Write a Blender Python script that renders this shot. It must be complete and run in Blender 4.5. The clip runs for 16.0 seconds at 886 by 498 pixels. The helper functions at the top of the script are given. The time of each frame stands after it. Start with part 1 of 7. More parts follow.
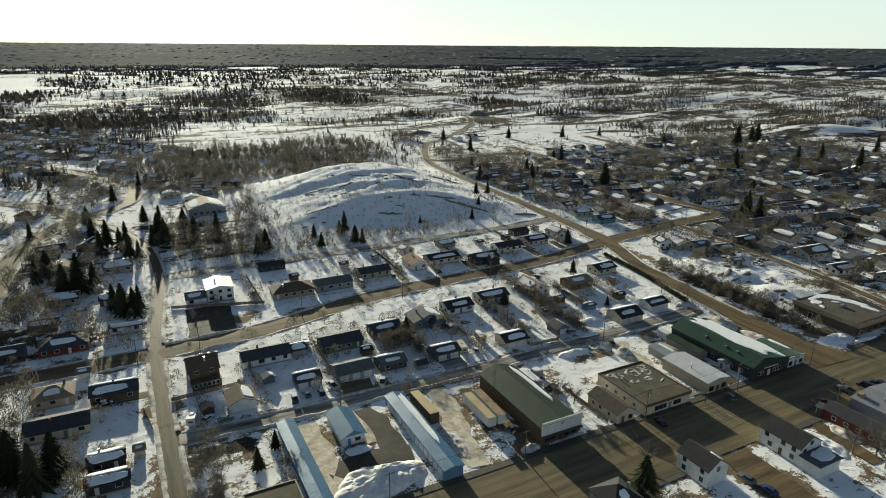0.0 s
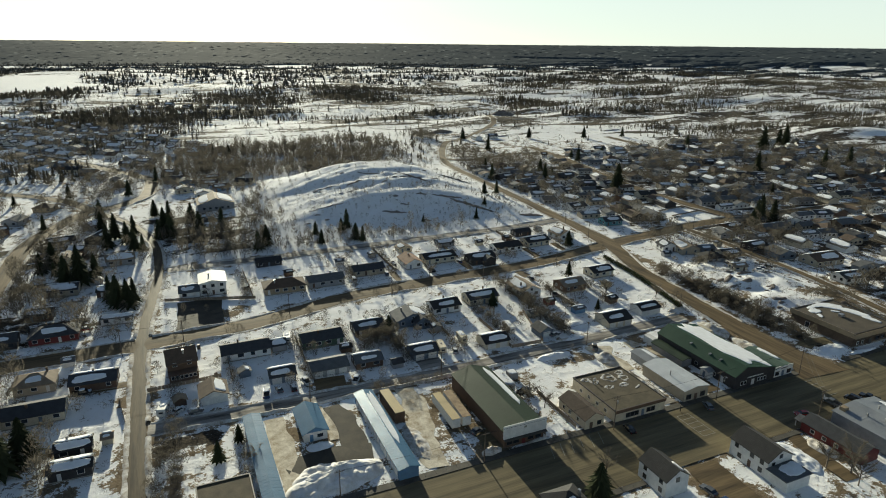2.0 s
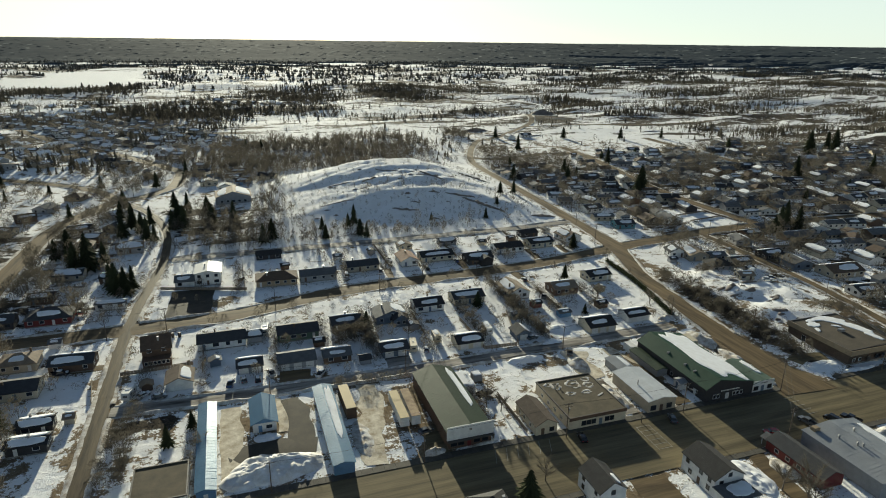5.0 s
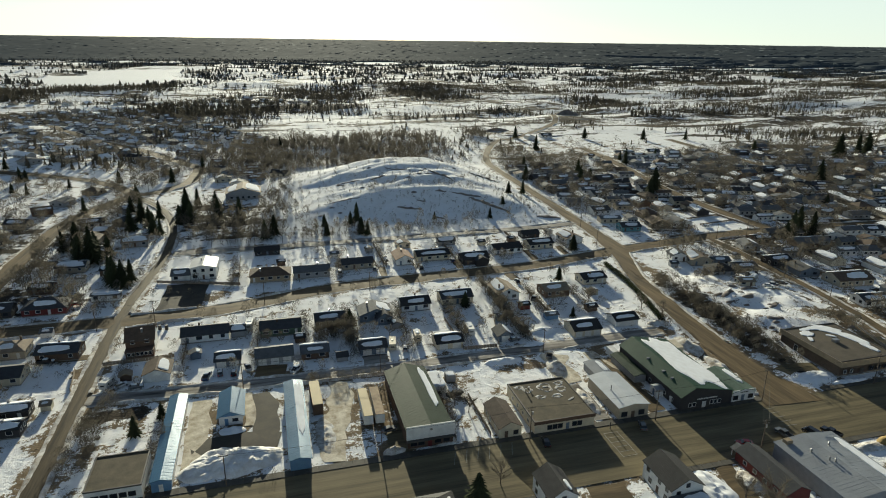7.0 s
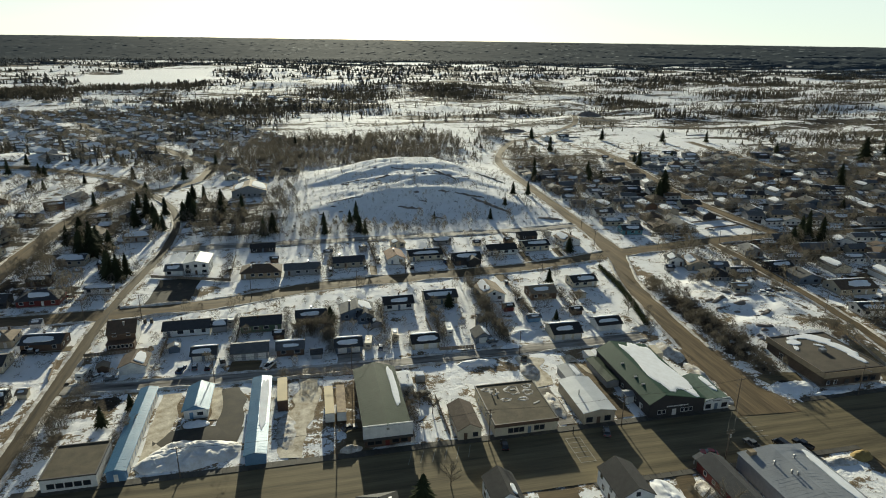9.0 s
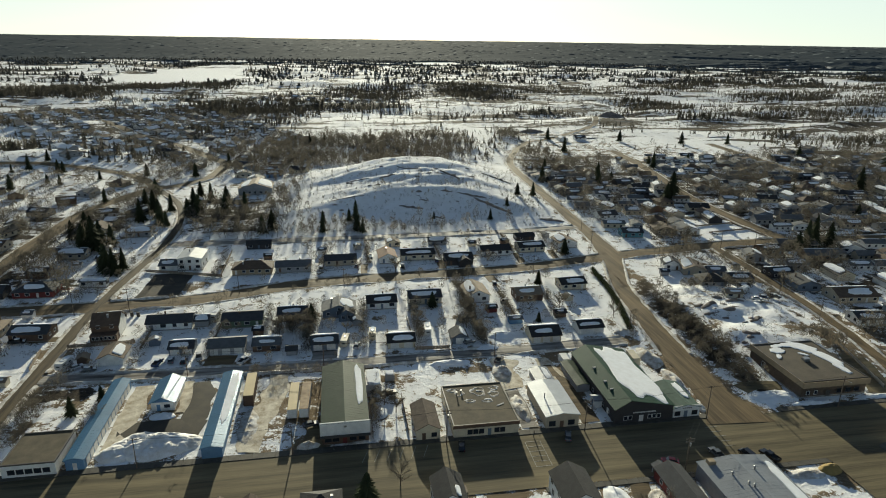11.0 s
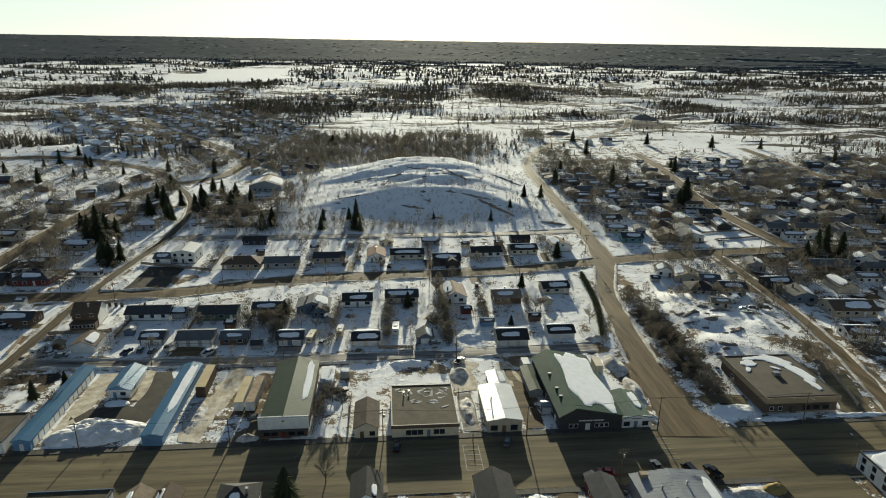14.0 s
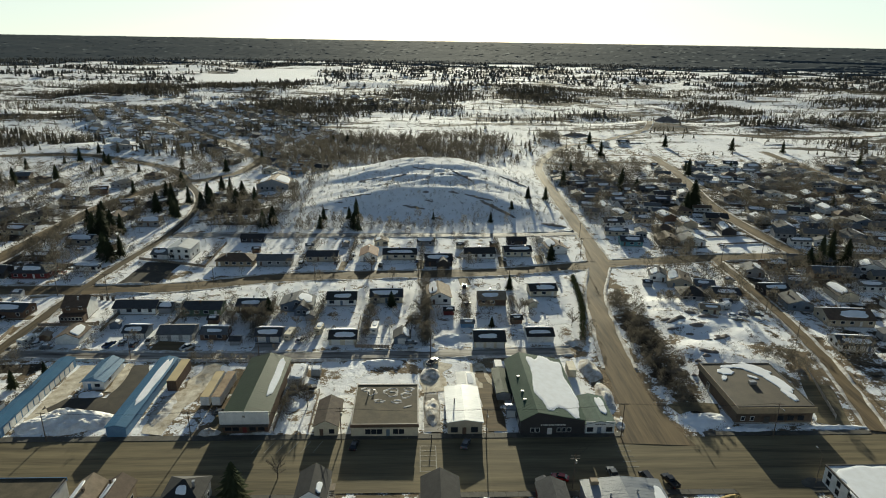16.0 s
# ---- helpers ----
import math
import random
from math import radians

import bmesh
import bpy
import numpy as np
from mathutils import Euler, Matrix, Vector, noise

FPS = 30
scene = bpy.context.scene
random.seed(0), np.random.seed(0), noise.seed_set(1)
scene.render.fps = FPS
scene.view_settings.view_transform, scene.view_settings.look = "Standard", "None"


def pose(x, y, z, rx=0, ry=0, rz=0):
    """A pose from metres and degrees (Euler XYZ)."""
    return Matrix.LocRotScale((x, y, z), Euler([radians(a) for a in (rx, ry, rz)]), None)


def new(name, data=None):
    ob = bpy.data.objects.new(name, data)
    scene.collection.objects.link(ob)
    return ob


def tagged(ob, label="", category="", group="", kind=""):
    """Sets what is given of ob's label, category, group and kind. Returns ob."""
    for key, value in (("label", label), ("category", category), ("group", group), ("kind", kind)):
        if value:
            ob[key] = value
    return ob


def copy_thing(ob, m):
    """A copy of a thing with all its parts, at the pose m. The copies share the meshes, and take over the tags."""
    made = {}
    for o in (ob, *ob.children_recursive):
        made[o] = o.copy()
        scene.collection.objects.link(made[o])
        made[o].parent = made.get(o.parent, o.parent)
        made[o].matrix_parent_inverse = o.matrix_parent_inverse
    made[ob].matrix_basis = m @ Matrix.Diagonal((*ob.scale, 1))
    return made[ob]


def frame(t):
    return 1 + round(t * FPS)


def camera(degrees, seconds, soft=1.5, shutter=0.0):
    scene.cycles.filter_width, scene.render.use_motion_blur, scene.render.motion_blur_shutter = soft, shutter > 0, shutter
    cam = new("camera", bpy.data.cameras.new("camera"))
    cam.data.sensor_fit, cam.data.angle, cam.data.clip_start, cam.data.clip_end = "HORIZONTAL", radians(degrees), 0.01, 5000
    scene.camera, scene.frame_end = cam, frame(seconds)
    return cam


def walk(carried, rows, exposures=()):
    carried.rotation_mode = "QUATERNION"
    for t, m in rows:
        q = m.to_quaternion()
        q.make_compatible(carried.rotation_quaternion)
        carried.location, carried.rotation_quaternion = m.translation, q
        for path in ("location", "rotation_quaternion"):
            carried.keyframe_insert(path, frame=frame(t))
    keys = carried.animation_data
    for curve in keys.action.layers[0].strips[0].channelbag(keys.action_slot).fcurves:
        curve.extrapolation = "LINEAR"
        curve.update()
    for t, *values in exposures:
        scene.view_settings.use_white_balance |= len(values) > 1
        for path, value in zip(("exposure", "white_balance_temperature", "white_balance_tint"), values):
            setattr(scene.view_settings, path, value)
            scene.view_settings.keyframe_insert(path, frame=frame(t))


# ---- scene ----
cam = camera(70.2, 16.0, 1.0)
METRES, EYE, TILT, LEAN, TURN = 150.0, 104.25, -18.05, -0.4, -27.2
ROWS = [
    (0.0, 0.0, 0.0, 0.0, 0.0, 0.0, -0.0),
    (0.5, 0.0316, 0.0014, 0.0004, 0.73, -0.03, -0.29),
    (1.0, 0.062, 0.0031, 0.0008, 1.46, -0.05, -0.56),
    (1.5, 0.0935, 0.0054, 0.0015, 2.27, -0.07, -0.86),
    (2.0, 0.1236, 0.0081, 0.002, 3.05, -0.11, -1.14),
    (2.5, 0.155, 0.0113, 0.0026, 3.87, -0.15, -1.44),
    (3.0, 0.1851, 0.0149, 0.0033, 4.69, -0.19, -1.73),
    (3.5, 0.2167, 0.0189, 0.0043, 5.54, -0.24, -2.02),
    (4.0, 0.2468, 0.0232, 0.0054, 6.34, -0.29, -2.31),
    (6.5, 0.4003, 0.0522, 0.0127, 10.3, -0.57, -3.69),
    (7.0, 0.43, 0.0588, 0.0147, 11.04, -0.62, -3.95),
    (7.5, 0.461, 0.066, 0.0166, 11.79, -0.67, -4.18),
    (8.0, 0.4907, 0.0733, 0.0189, 12.46, -0.72, -4.41),
    (8.5, 0.5204, 0.0808, 0.0208, 13.14, -0.75, -4.65),
    (9.0, 0.551, 0.0892, 0.0235, 13.84, -0.8, -4.89),
    (11.5, 0.701, 0.1349, 0.037, 17.37, -1.11, -6.04),
    (12.0, 0.7309, 0.1452, 0.04, 18.1, -1.17, -6.29),
    (12.5, 0.7596, 0.1556, 0.0431, 18.79, -1.24, -6.51),
    (13.0, 0.7894, 0.1666, 0.0464, 19.51, -1.3, -6.73),
    (13.5, 0.8178, 0.1775, 0.0497, 20.2, -1.36, -6.95),
    (14.0, 0.8474, 0.1892, 0.0533, 20.92, -1.43, -7.17),
    (14.5, 0.8756, 0.2006, 0.0569, 21.6, -1.49, -7.39),
    (15.0, 0.9048, 0.213, 0.0607, 22.32, -1.57, -7.61),
    (15.5, 0.933, 0.2253, 0.0648, 23.02, -1.65, -7.82),
    (16.0, 0.9619, 0.2382, 0.069, 23.76, -1.73, -8.03),
]
walk(cam, [(t, pose(0, 0, EYE, TILT, LEAN, TURN) @ pose(METRES * x, METRES * y, METRES * z, 90 + pitch, roll, yaw)) for t, x, y, z, yaw, pitch, roll in ROWS],
     exposures=[(0.0, 0.74, 6690, -2), (16.0, 0.74, 6690, -2)])

# ---- light ----
SUN_ELEV, SUN_AZ = 11.8, 4.5  # degrees; azimuth from +y towards +x
world = bpy.data.worlds.new("sky")
scene.world = world
world.use_nodes = True
wn, wl = world.node_tree.nodes, world.node_tree.links
sky = wn.new("ShaderNodeTexSky")
sky.sky_type = "NISHITA"
sky.sun_disc = False
sky.sun_elevation, sky.sun_rotation = radians(SUN_ELEV), radians(SUN_AZ)
sky.altitude, sky.air_density, sky.dust_density, sky.ozone_density = 300, 0.55, 0.4, 1.0
wn["Background"].inputs["Strength"].default_value = 0.076
# pale haze low over the horizon, clearing upwards
wtc, wsep, wrng, wmix = wn.new("ShaderNodeTexCoord"), wn.new("ShaderNodeSeparateXYZ"), wn.new("ShaderNodeMapRange"), wn.new("ShaderNodeMix")
wmix.data_type = "RGBA"
wrng.interpolation_type = "SMOOTHSTEP"
for _k, _v in (("From Min", 0.03), ("From Max", 0.26), ("To Min", 0.86), ("To Max", 0.0)):
    wrng.inputs[_k].default_value = _v
wl.new(wtc.outputs["Generated"], wsep.inputs[0])
wl.new(wsep.outputs["Z"], wrng.inputs["Value"])
wl.new(wrng.outputs[0], wmix.inputs["Factor"])
whs = wn.new("ShaderNodeHueSaturation")
whs.inputs["Saturation"].default_value = 0.9
wl.new(sky.outputs["Color"], whs.inputs["Color"])
wl.new(whs.outputs["Color"], wmix.inputs["A"])
wmix.inputs["B"].default_value = (6.7, 7.25, 7.0, 1)
wl.new(wmix.outputs["Result"], wn["Background"].inputs["Color"])
sun = new("sun", bpy.data.lights.new("sun", "SUN"))
sun.data.energy, sun.data.angle, sun.data.color = 5.0, radians(0.6), (1.0, 0.915, 0.76)
_s = Vector((math.sin(radians(SUN_AZ)) * math.cos(radians(SUN_ELEV)), math.cos(radians(SUN_AZ)) * math.cos(radians(SUN_ELEV)), math.sin(radians(SUN_ELEV))))
sun.matrix_world = Matrix.Translation((150, 900, 400)) @ _s.to_track_quat("Z", "Y").to_matrix().to_4x4()


# ---- materials ----
def mat(name, a, b=None, scale=1.0, rough=0.85, bump=0.2, metal=0.0, fine=9.0, spec=0.3, stretch=(1, 1, 1), rand=0.0, lines=None, detail=5.0, leafy=0.0):
    """Two-scale mottled surface: a and b are the two tones, scale the patches per metre, lines = (axis, per metre, depth), leafy: the share of light let through."""
    m = bpy.data.materials.new(name)
    m.use_nodes = True
    n, l = m.node_tree.nodes, m.node_tree.links
    bs = n["Principled BSDF"]
    b = b or tuple(c * 0.7 for c in a)
    tc = n.new("ShaderNodeTexCoord")
    mp = n.new("ShaderNodeMapping")
    mp.inputs["Scale"].default_value = stretch
    l.new(tc.outputs["Object"], mp.inputs["Vector"])
    info = n.new("ShaderNodeObjectInfo")
    off = n.new("ShaderNodeVectorMath")
    off.operation = "ADD"
    mul = n.new("ShaderNodeMath")
    mul.operation = "MULTIPLY"
    mul.inputs[1].default_value = 57.0
    l.new(info.outputs["Random"], mul.inputs[0])
    l.new(mp.outputs["Vector"], off.inputs[0])
    l.new(mul.outputs[0], off.inputs[1])
    n1 = n.new("ShaderNodeTexNoise")
    n1.inputs["Scale"].default_value = scale
    n1.inputs["Detail"].default_value = detail
    n2 = n.new("ShaderNodeTexNoise")
    n2.inputs["Scale"].default_value = scale * fine
    n2.inputs["Detail"].default_value = 3
    for k in (n1, n2):
        l.new(off.outputs[0], k.inputs["Vector"])
    add = n.new("ShaderNodeMath")
    add.operation = "MULTIPLY_ADD"
    add.inputs[1].default_value = 0.45
    l.new(n2.outputs["Fac"], add.inputs[0])
    l.new(n1.outputs["Fac"], add.inputs[2])
    ramp = n.new("ShaderNodeMapRange")
    ramp.inputs["From Min"].default_value, ramp.inputs["From Max"].default_value = 0.5, 0.95
    l.new(add.outputs[0], ramp.inputs["Value"])
    mix = n.new("ShaderNodeMix")
    mix.data_type = "RGBA"
    mix.inputs["A"].default_value, mix.inputs["B"].default_value = (*a, 1), (*b, 1)
    l.new(ramp.outputs[0], mix.inputs["Factor"])
    col = mix.outputs["Result"]
    if rand:
        hsv = n.new("ShaderNodeHueSaturation")
        mr = n.new("ShaderNodeMapRange")
        mr.inputs["To Min"].default_value, mr.inputs["To Max"].default_value = 1 - rand, 1 + rand
        l.new(info.outputs["Random"], mr.inputs["Value"])
        l.new(mr.outputs[0], hsv.inputs["Value"])
        l.new(col, hsv.inputs["Color"])
        col = hsv.outputs["Color"]
    l.new(col, bs.inputs["Base Color"])
    bs.inputs["Roughness"].default_value, bs.inputs["Metallic"].default_value = rough, metal
    bs.inputs["Specular IOR Level"].default_value = spec
    h = add.outputs[0]
    if lines:
        w = n.new("ShaderNodeTexWave")
        w.wave_type, w.bands_direction, w.wave_profile = "BANDS", lines[0], "SIN" if metal else "SAW"
        w.inputs["Scale"].default_value = lines[1] / 2 * 0.314
        w.inputs["Distortion"].default_value = 0.0
        l.new(tc.outputs["Object"], w.inputs["Vector"])
        ma = n.new("ShaderNodeMath")
        ma.operation = "MULTIPLY_ADD"
        ma.inputs[1].default_value = lines[2]
        l.new(w.outputs["Fac"], ma.inputs[0])
        l.new(h, ma.inputs[2])
        h = ma.outputs[0]
    bp = n.new("ShaderNodeBump")
    bp.inputs["Strength"].default_value, bp.inputs["Distance"].default_value = bump, 0.08
    l.new(h, bp.inputs["Height"])
    l.new(bp.outputs["Normal"], bs.inputs["Normal"])
    if leafy:
        tr, ms = n.new("ShaderNodeBsdfTranslucent"), n.new("ShaderNodeMixShader")
        l.new(col, tr.inputs["Color"])
        ms.inputs[0].default_value = leafy
        l.new(bs.outputs[0], ms.inputs[1])
        l.new(tr.outputs[0], ms.inputs[2])
        l.new(ms.outputs[0], n["Material Output"].inputs["Surface"])
    return m


def ground_material():
    """Snow, bare earth, woodland floor and rock, laid out by the point attribute 'cover' and broken up by noise."""
    m = bpy.data.materials.new("snow_ground")
    m.use_nodes = True
    n, l = m.node_tree.nodes, m.node_tree.links
    bs = n["Principled BSDF"]
    geo = n.new("ShaderNodeNewGeometry")
    at = n.new("ShaderNodeAttribute")
    at.attribute_name = "cover"
    sep = n.new("ShaderNodeSeparateColor")
    l.new(at.outputs["Color"], sep.inputs["Color"])

    def noise_tex(scale, detail=6, rough=0.6, vec=None):
        k = n.new("ShaderNodeTexNoise")
        k.inputs["Scale"].default_value, k.inputs["Detail"].default_value, k.inputs["Roughness"].default_value = scale, detail, rough
        l.new(vec or geo.outputs["Position"], k.inputs["Vector"])
        return k.outputs["Fac"]

    def rng(v, lo, hi, a=0.0, b=1.0):
        k = n.new("ShaderNodeMapRange")
        k.interpolation_type = "SMOOTHSTEP"
        for key, val in (("From Min", lo), ("From Max", hi), ("To Min", a), ("To Max", b)):
            k.inputs[key].default_value = val
        l.new(v, k.inputs["Value"])
        return k.outputs[0]

    def maths(op, a, b):
        k = n.new("ShaderNodeMath")
        k.operation = op
        for i, v in enumerate((a, b)):
            if isinstance(v, (int, float)):
                k.inputs[i].default_value = v
            else:
                l.new(v, k.inputs[i])
        return k.outputs[0]

    def mixc(f, a, b):
        k = n.new("ShaderNodeMix")
        k.data_type = "RGBA"
        l.new(f, k.inputs["Factor"])
        for key, v in (("A", a), ("B", b)):
            if isinstance(v, tuple):
                k.inputs[key].default_value = (*v, 1)
            else:
                l.new(v, k.inputs[key])
        return k.outputs["Result"]

    big, mid, fine, grit = noise_tex(0.085, 4, 0.55), noise_tex(0.22, 7, 0.65), noise_tex(1.3, 6, 0.7), noise_tex(6.0, 3)
    nn = maths("ADD", maths("MULTIPLY", big, 0.32), maths("ADD", maths("MULTIPLY", mid, 0.42), maths("MULTIPLY", fine, 0.26)))
    snow = mixc(rng(nn, 0.35, 0.7), (0.90, 0.90, 0.90), (0.78, 0.76, 0.73))
    snow = mixc(rng(fine, 0.64, 0.80, 0, 0.16), snow, (0.42, 0.37, 0.30))
    earth = mixc(rng(fine, 0.35, 0.7), (0.13, 0.095, 0.06), (0.26, 0.20, 0.13))
    earth = mixc(rng(grit, 0.6, 0.75, 0, 0.5), earth, (0.55, 0.52, 0.48))
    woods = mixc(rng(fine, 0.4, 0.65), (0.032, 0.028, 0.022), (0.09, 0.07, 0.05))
    # dense far woods: ground takes the canopy's blue-grey, distance haze painted in
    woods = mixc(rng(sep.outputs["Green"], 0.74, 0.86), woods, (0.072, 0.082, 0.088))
    rock = mixc(rng(fine, 0.35, 0.7), (0.10, 0.088, 0.08), (0.24, 0.20, 0.17))
    # snow is lost where the cover is thin
    lie = n.new("ShaderNodeMapping")
    lie.inputs["Scale"].default_value = (0.014, 0.062, 0.02)
    l.new(geo.outputs["Position"], lie.inputs["Vector"])
    ledges = noise_tex(1.0, 6, 0.62, lie.outputs["Vector"])
    nw = maths("ADD", maths("MULTIPLY", maths("SUBTRACT", nn, 0.5), 1.7), maths("MULTIPLY", maths("SUBTRACT", ledges, 0.5), 1.6))
    f_e = rng(maths("ADD", sep.outputs["Red"], maths("MULTIPLY", maths("SUBTRACT", nn, 0.5), 3.0)), 0.46, 0.54)
    f_w = rng(maths("ADD", sep.outputs["Green"], nw), 0.44, 0.54)
    slope = n.new("ShaderNodeSeparateXYZ")
    l.new(geo.outputs["Normal"], slope.inputs[0])
    f_r = rng(maths("ADD", sep.outputs["Blue"], nw), 0.5, 0.57)
    c = mixc(f_e, snow, earth)
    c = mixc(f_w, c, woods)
    c = mixc(f_r, c, rock)
    l.new(c, bs.inputs["Base Color"])
    bs.inputs["Roughness"].default_value = 0.95
    bs.inputs["Specular IOR Level"].default_value = 0.05
    hh = maths("ADD", maths("MULTIPLY", mid, 1.6), maths("ADD", maths("MULTIPLY", fine, 0.6), maths("MULTIPLY", grit, 0.12)))
    bp = n.new("ShaderNodeBump")
    l.new(rng(sep.outputs["Green"], 0.6, 0.9, 0.85, 0.0), bp.inputs["Strength"])
    bp.inputs["Distance"].default_value = 0.45
    l.new(hh, bp.inputs["Height"])
    l.new(bp.outputs["Normal"], bs.inputs["Normal"])
    return m


def glass_mat():
    m = bpy.data.materials.new("window_glass")
    m.use_nodes = True
    bs = m.node_tree.nodes["Principled BSDF"]
    bs.inputs["Base Color"].default_value = (0.02, 0.024, 0.03, 1)
    bs.inputs["Roughness"].default_value = 0.06
    bs.inputs["Specular IOR Level"].default_value = 0.6
    return m


GROUND = ground_material()
GLASS = glass_mat()
SNOW = mat("roof_snow", (0.84, 0.85, 0.87), (0.74, 0.74, 0.74), 0.5, 0.9, 0.35, spec=0.08)
PLOUGHED = mat("ploughed_snow", (0.86, 0.86, 0.86), (0.62, 0.58, 0.52), 0.5, 0.9, 0.9, fine=7, spec=0.06)
BANK = mat("dirty_snow", (0.74, 0.73, 0.71), (0.30, 0.25, 0.19), 0.55, 0.9, 0.8, fine=6, spec=0.08)
ASPHALT = mat("asphalt", (0.084, 0.071, 0.046), (0.205, 0.168, 0.100), 0.45, 0.8, 0.35, fine=7, spec=0.08, stretch=(0.05, 1, 1))
SANDED_Y = mat("sanded_road_tracks", (0.200, 0.145, 0.082), (0.070, 0.053, 0.034), 0.5, 0.8, 0.5, fine=5, spec=0.08, stretch=(1, 0.06, 1))
SANDED = mat("sanded_road", (0.195, 0.142, 0.080), (0.070, 0.053, 0.034), 0.4, 0.8, 0.5, fine=6, spec=0.08, stretch=(0.08, 1, 1))
LANE = mat("rutted_lane", (0.40, 0.37, 0.33), (0.075, 0.062, 0.05), 0.55, 0.75, 0.8, fine=5, spec=0.12, stretch=(0.09, 1, 1))
WET = mat("wet_asphalt", (0.050, 0.046, 0.040), (0.085, 0.073, 0.055), 0.25, 0.8, 0.2, fine=9, spec=0.1)
RUTS = mat("snowy_rutted_street", (0.118, 0.089, 0.053), (0.036, 0.028, 0.019), 0.75, 0.75, 0.9, fine=5, spec=0.1, stretch=(1, 0.07, 1))
CONCRETE = mat("concrete", (0.30, 0.285, 0.26), (0.20, 0.185, 0.16), 0.5, 0.85, 0.25)
PAVED = mat("wet_pavement", (0.105, 0.096, 0.078), (0.058, 0.052, 0.044), 0.5, 0.85, 0.25)
PACKED = mat("packed_dirty_snow", (0.74, 0.68, 0.56), (0.34, 0.275, 0.19), 0.4, 0.85, 0.8, fine=6, spec=0.08)
PAINTLINE = mat("road_paint", (0.42, 0.40, 0.34), (0.16, 0.15, 0.13), 1.4, 0.7, 0.1)
BARK = mat("bark", (0.10, 0.078, 0.06), (0.18, 0.15, 0.12), 2.0, 0.9, 0.4)
TWIG = mat("twigs", (0.112, 0.100, 0.080), (0.180, 0.158, 0.126), 0.3, 1.0, 0.0, spec=0.02, leafy=0.25)
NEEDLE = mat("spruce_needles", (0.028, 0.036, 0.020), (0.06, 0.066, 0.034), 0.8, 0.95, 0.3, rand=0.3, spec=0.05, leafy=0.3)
# needles of the mid-distance woods, lightened to carry the haze in their colour
NEEDLE_HAZED = mat("hazed_needles", (0.098, 0.092, 0.070), (0.175, 0.152, 0.115), 0.05, 1.0, 0.0, spec=0.0, leafy=0.5)
# far spruces: haze of the distance painted in as a paler, greyer base
WOODS_HAZED = mat("far_needles_hazed", (0.085, 0.088, 0.082), (0.135, 0.128, 0.112), 0.02, 1.0, 0.0, spec=0.004, leafy=0.5)
ROCK = mat("rock", (0.11, 0.095, 0.085), (0.26, 0.22, 0.19), 0.4, 0.9, 0.8)
WOOD = mat("weathered_wood", (0.16, 0.125, 0.09), (0.26, 0.21, 0.16), 1.0, 0.85, 0.3, stretch=(1, 1, 0.2))
POLE = mat("pole_wood", (0.085, 0.062, 0.045), (0.13, 0.10, 0.075), 1.5, 0.85, 0.3, stretch=(1, 1, 0.1))
RUBBER = mat("rubber", (0.02, 0.02, 0.02), (0.035, 0.033, 0.03), 3, 0.8, 0.1)
STEEL = mat("steel", (0.42, 0.42, 0.42), (0.3, 0.29, 0.28), 1.5, 0.4, 0.1, metal=0.7)
CHROME = mat("lamp_lens", (0.6, 0.6, 0.58), (0.5, 0.5, 0.5), 3, 0.2, 0.0, spec=0.6)
REDLENS = mat("red_lens", (0.35, 0.02, 0.02), (0.25, 0.02, 0.02), 3, 0.3, 0.0)

SIDING = {}
for _n, _a in dict(white=(0.70, 0.69, 0.66), cream=(0.58, 0.51, 0.38), beige=(0.42, 0.36, 0.27), tan=(0.33, 0.25, 0.16), grey=(0.30, 0.30, 0.30), blue=(0.11, 0.22, 0.36),
                   slate=(0.13, 0.165, 0.21), brown=(0.12, 0.075, 0.05), red=(0.15, 0.03, 0.026), green=(0.10, 0.15, 0.10), dark=(0.045, 0.042, 0.042), teal=(0.10, 0.24, 0.27)).items():
    SIDING[_n] = mat(_n + "_siding", _a, tuple(c * 0.78 for c in _a), 0.6, 0.7, 0.45, lines=("Z", 5.0, 0.5), fine=6)
SHINGLE = {}
for _n, _a in dict(charcoal=(0.040, 0.041, 0.044), grey=(0.085, 0.087, 0.09), brown=(0.085, 0.058, 0.040), tan=(0.19, 0.145, 0.10), black=(0.026, 0.025, 0.025),
                   green=(0.05, 0.085, 0.065), rust=(0.16, 0.085, 0.05)).items():
    SHINGLE[_n] = mat(_n + "_shingles", _a, tuple(c * 1.5 for c in _a), 0.7, 0.85, 0.5, fine=8, lines=("Y", 5.0, 0.4))
# airlight over the distant forest is mixed into this pale blue-grey
CANOPY_HAZED = mat("hazed_canopy", (0.050, 0.062, 0.072), (0.078, 0.088, 0.094), 0.004, 1.0, 0.0, spec=0.0025)
METAL = {}
for _n, _a in dict(blue=(0.055, 0.15, 0.25), green=(0.043, 0.062, 0.043), white=(0.62, 0.63, 0.63), grey=(0.30, 0.31, 0.32), pine=(0.036, 0.075, 0.052)).items():
    _dull = _n in ("green", "pine")
    METAL[_n] = mat(_n + "_sheet_metal", _a, tuple(c * 0.82 for c in _a), 0.25, 0.62 if _dull else 0.40, 0.4, metal=0.02 if _dull else 0.10, spec=0.06 if _dull else 0.16, lines=("Y", 9.0, 0.22))
SHINGLE["metal"] = mat("pale_sheet_roof", (0.46, 0.47, 0.47), (0.38, 0.38, 0.37), 0.3, 0.55, 0.15, spec=0.25)
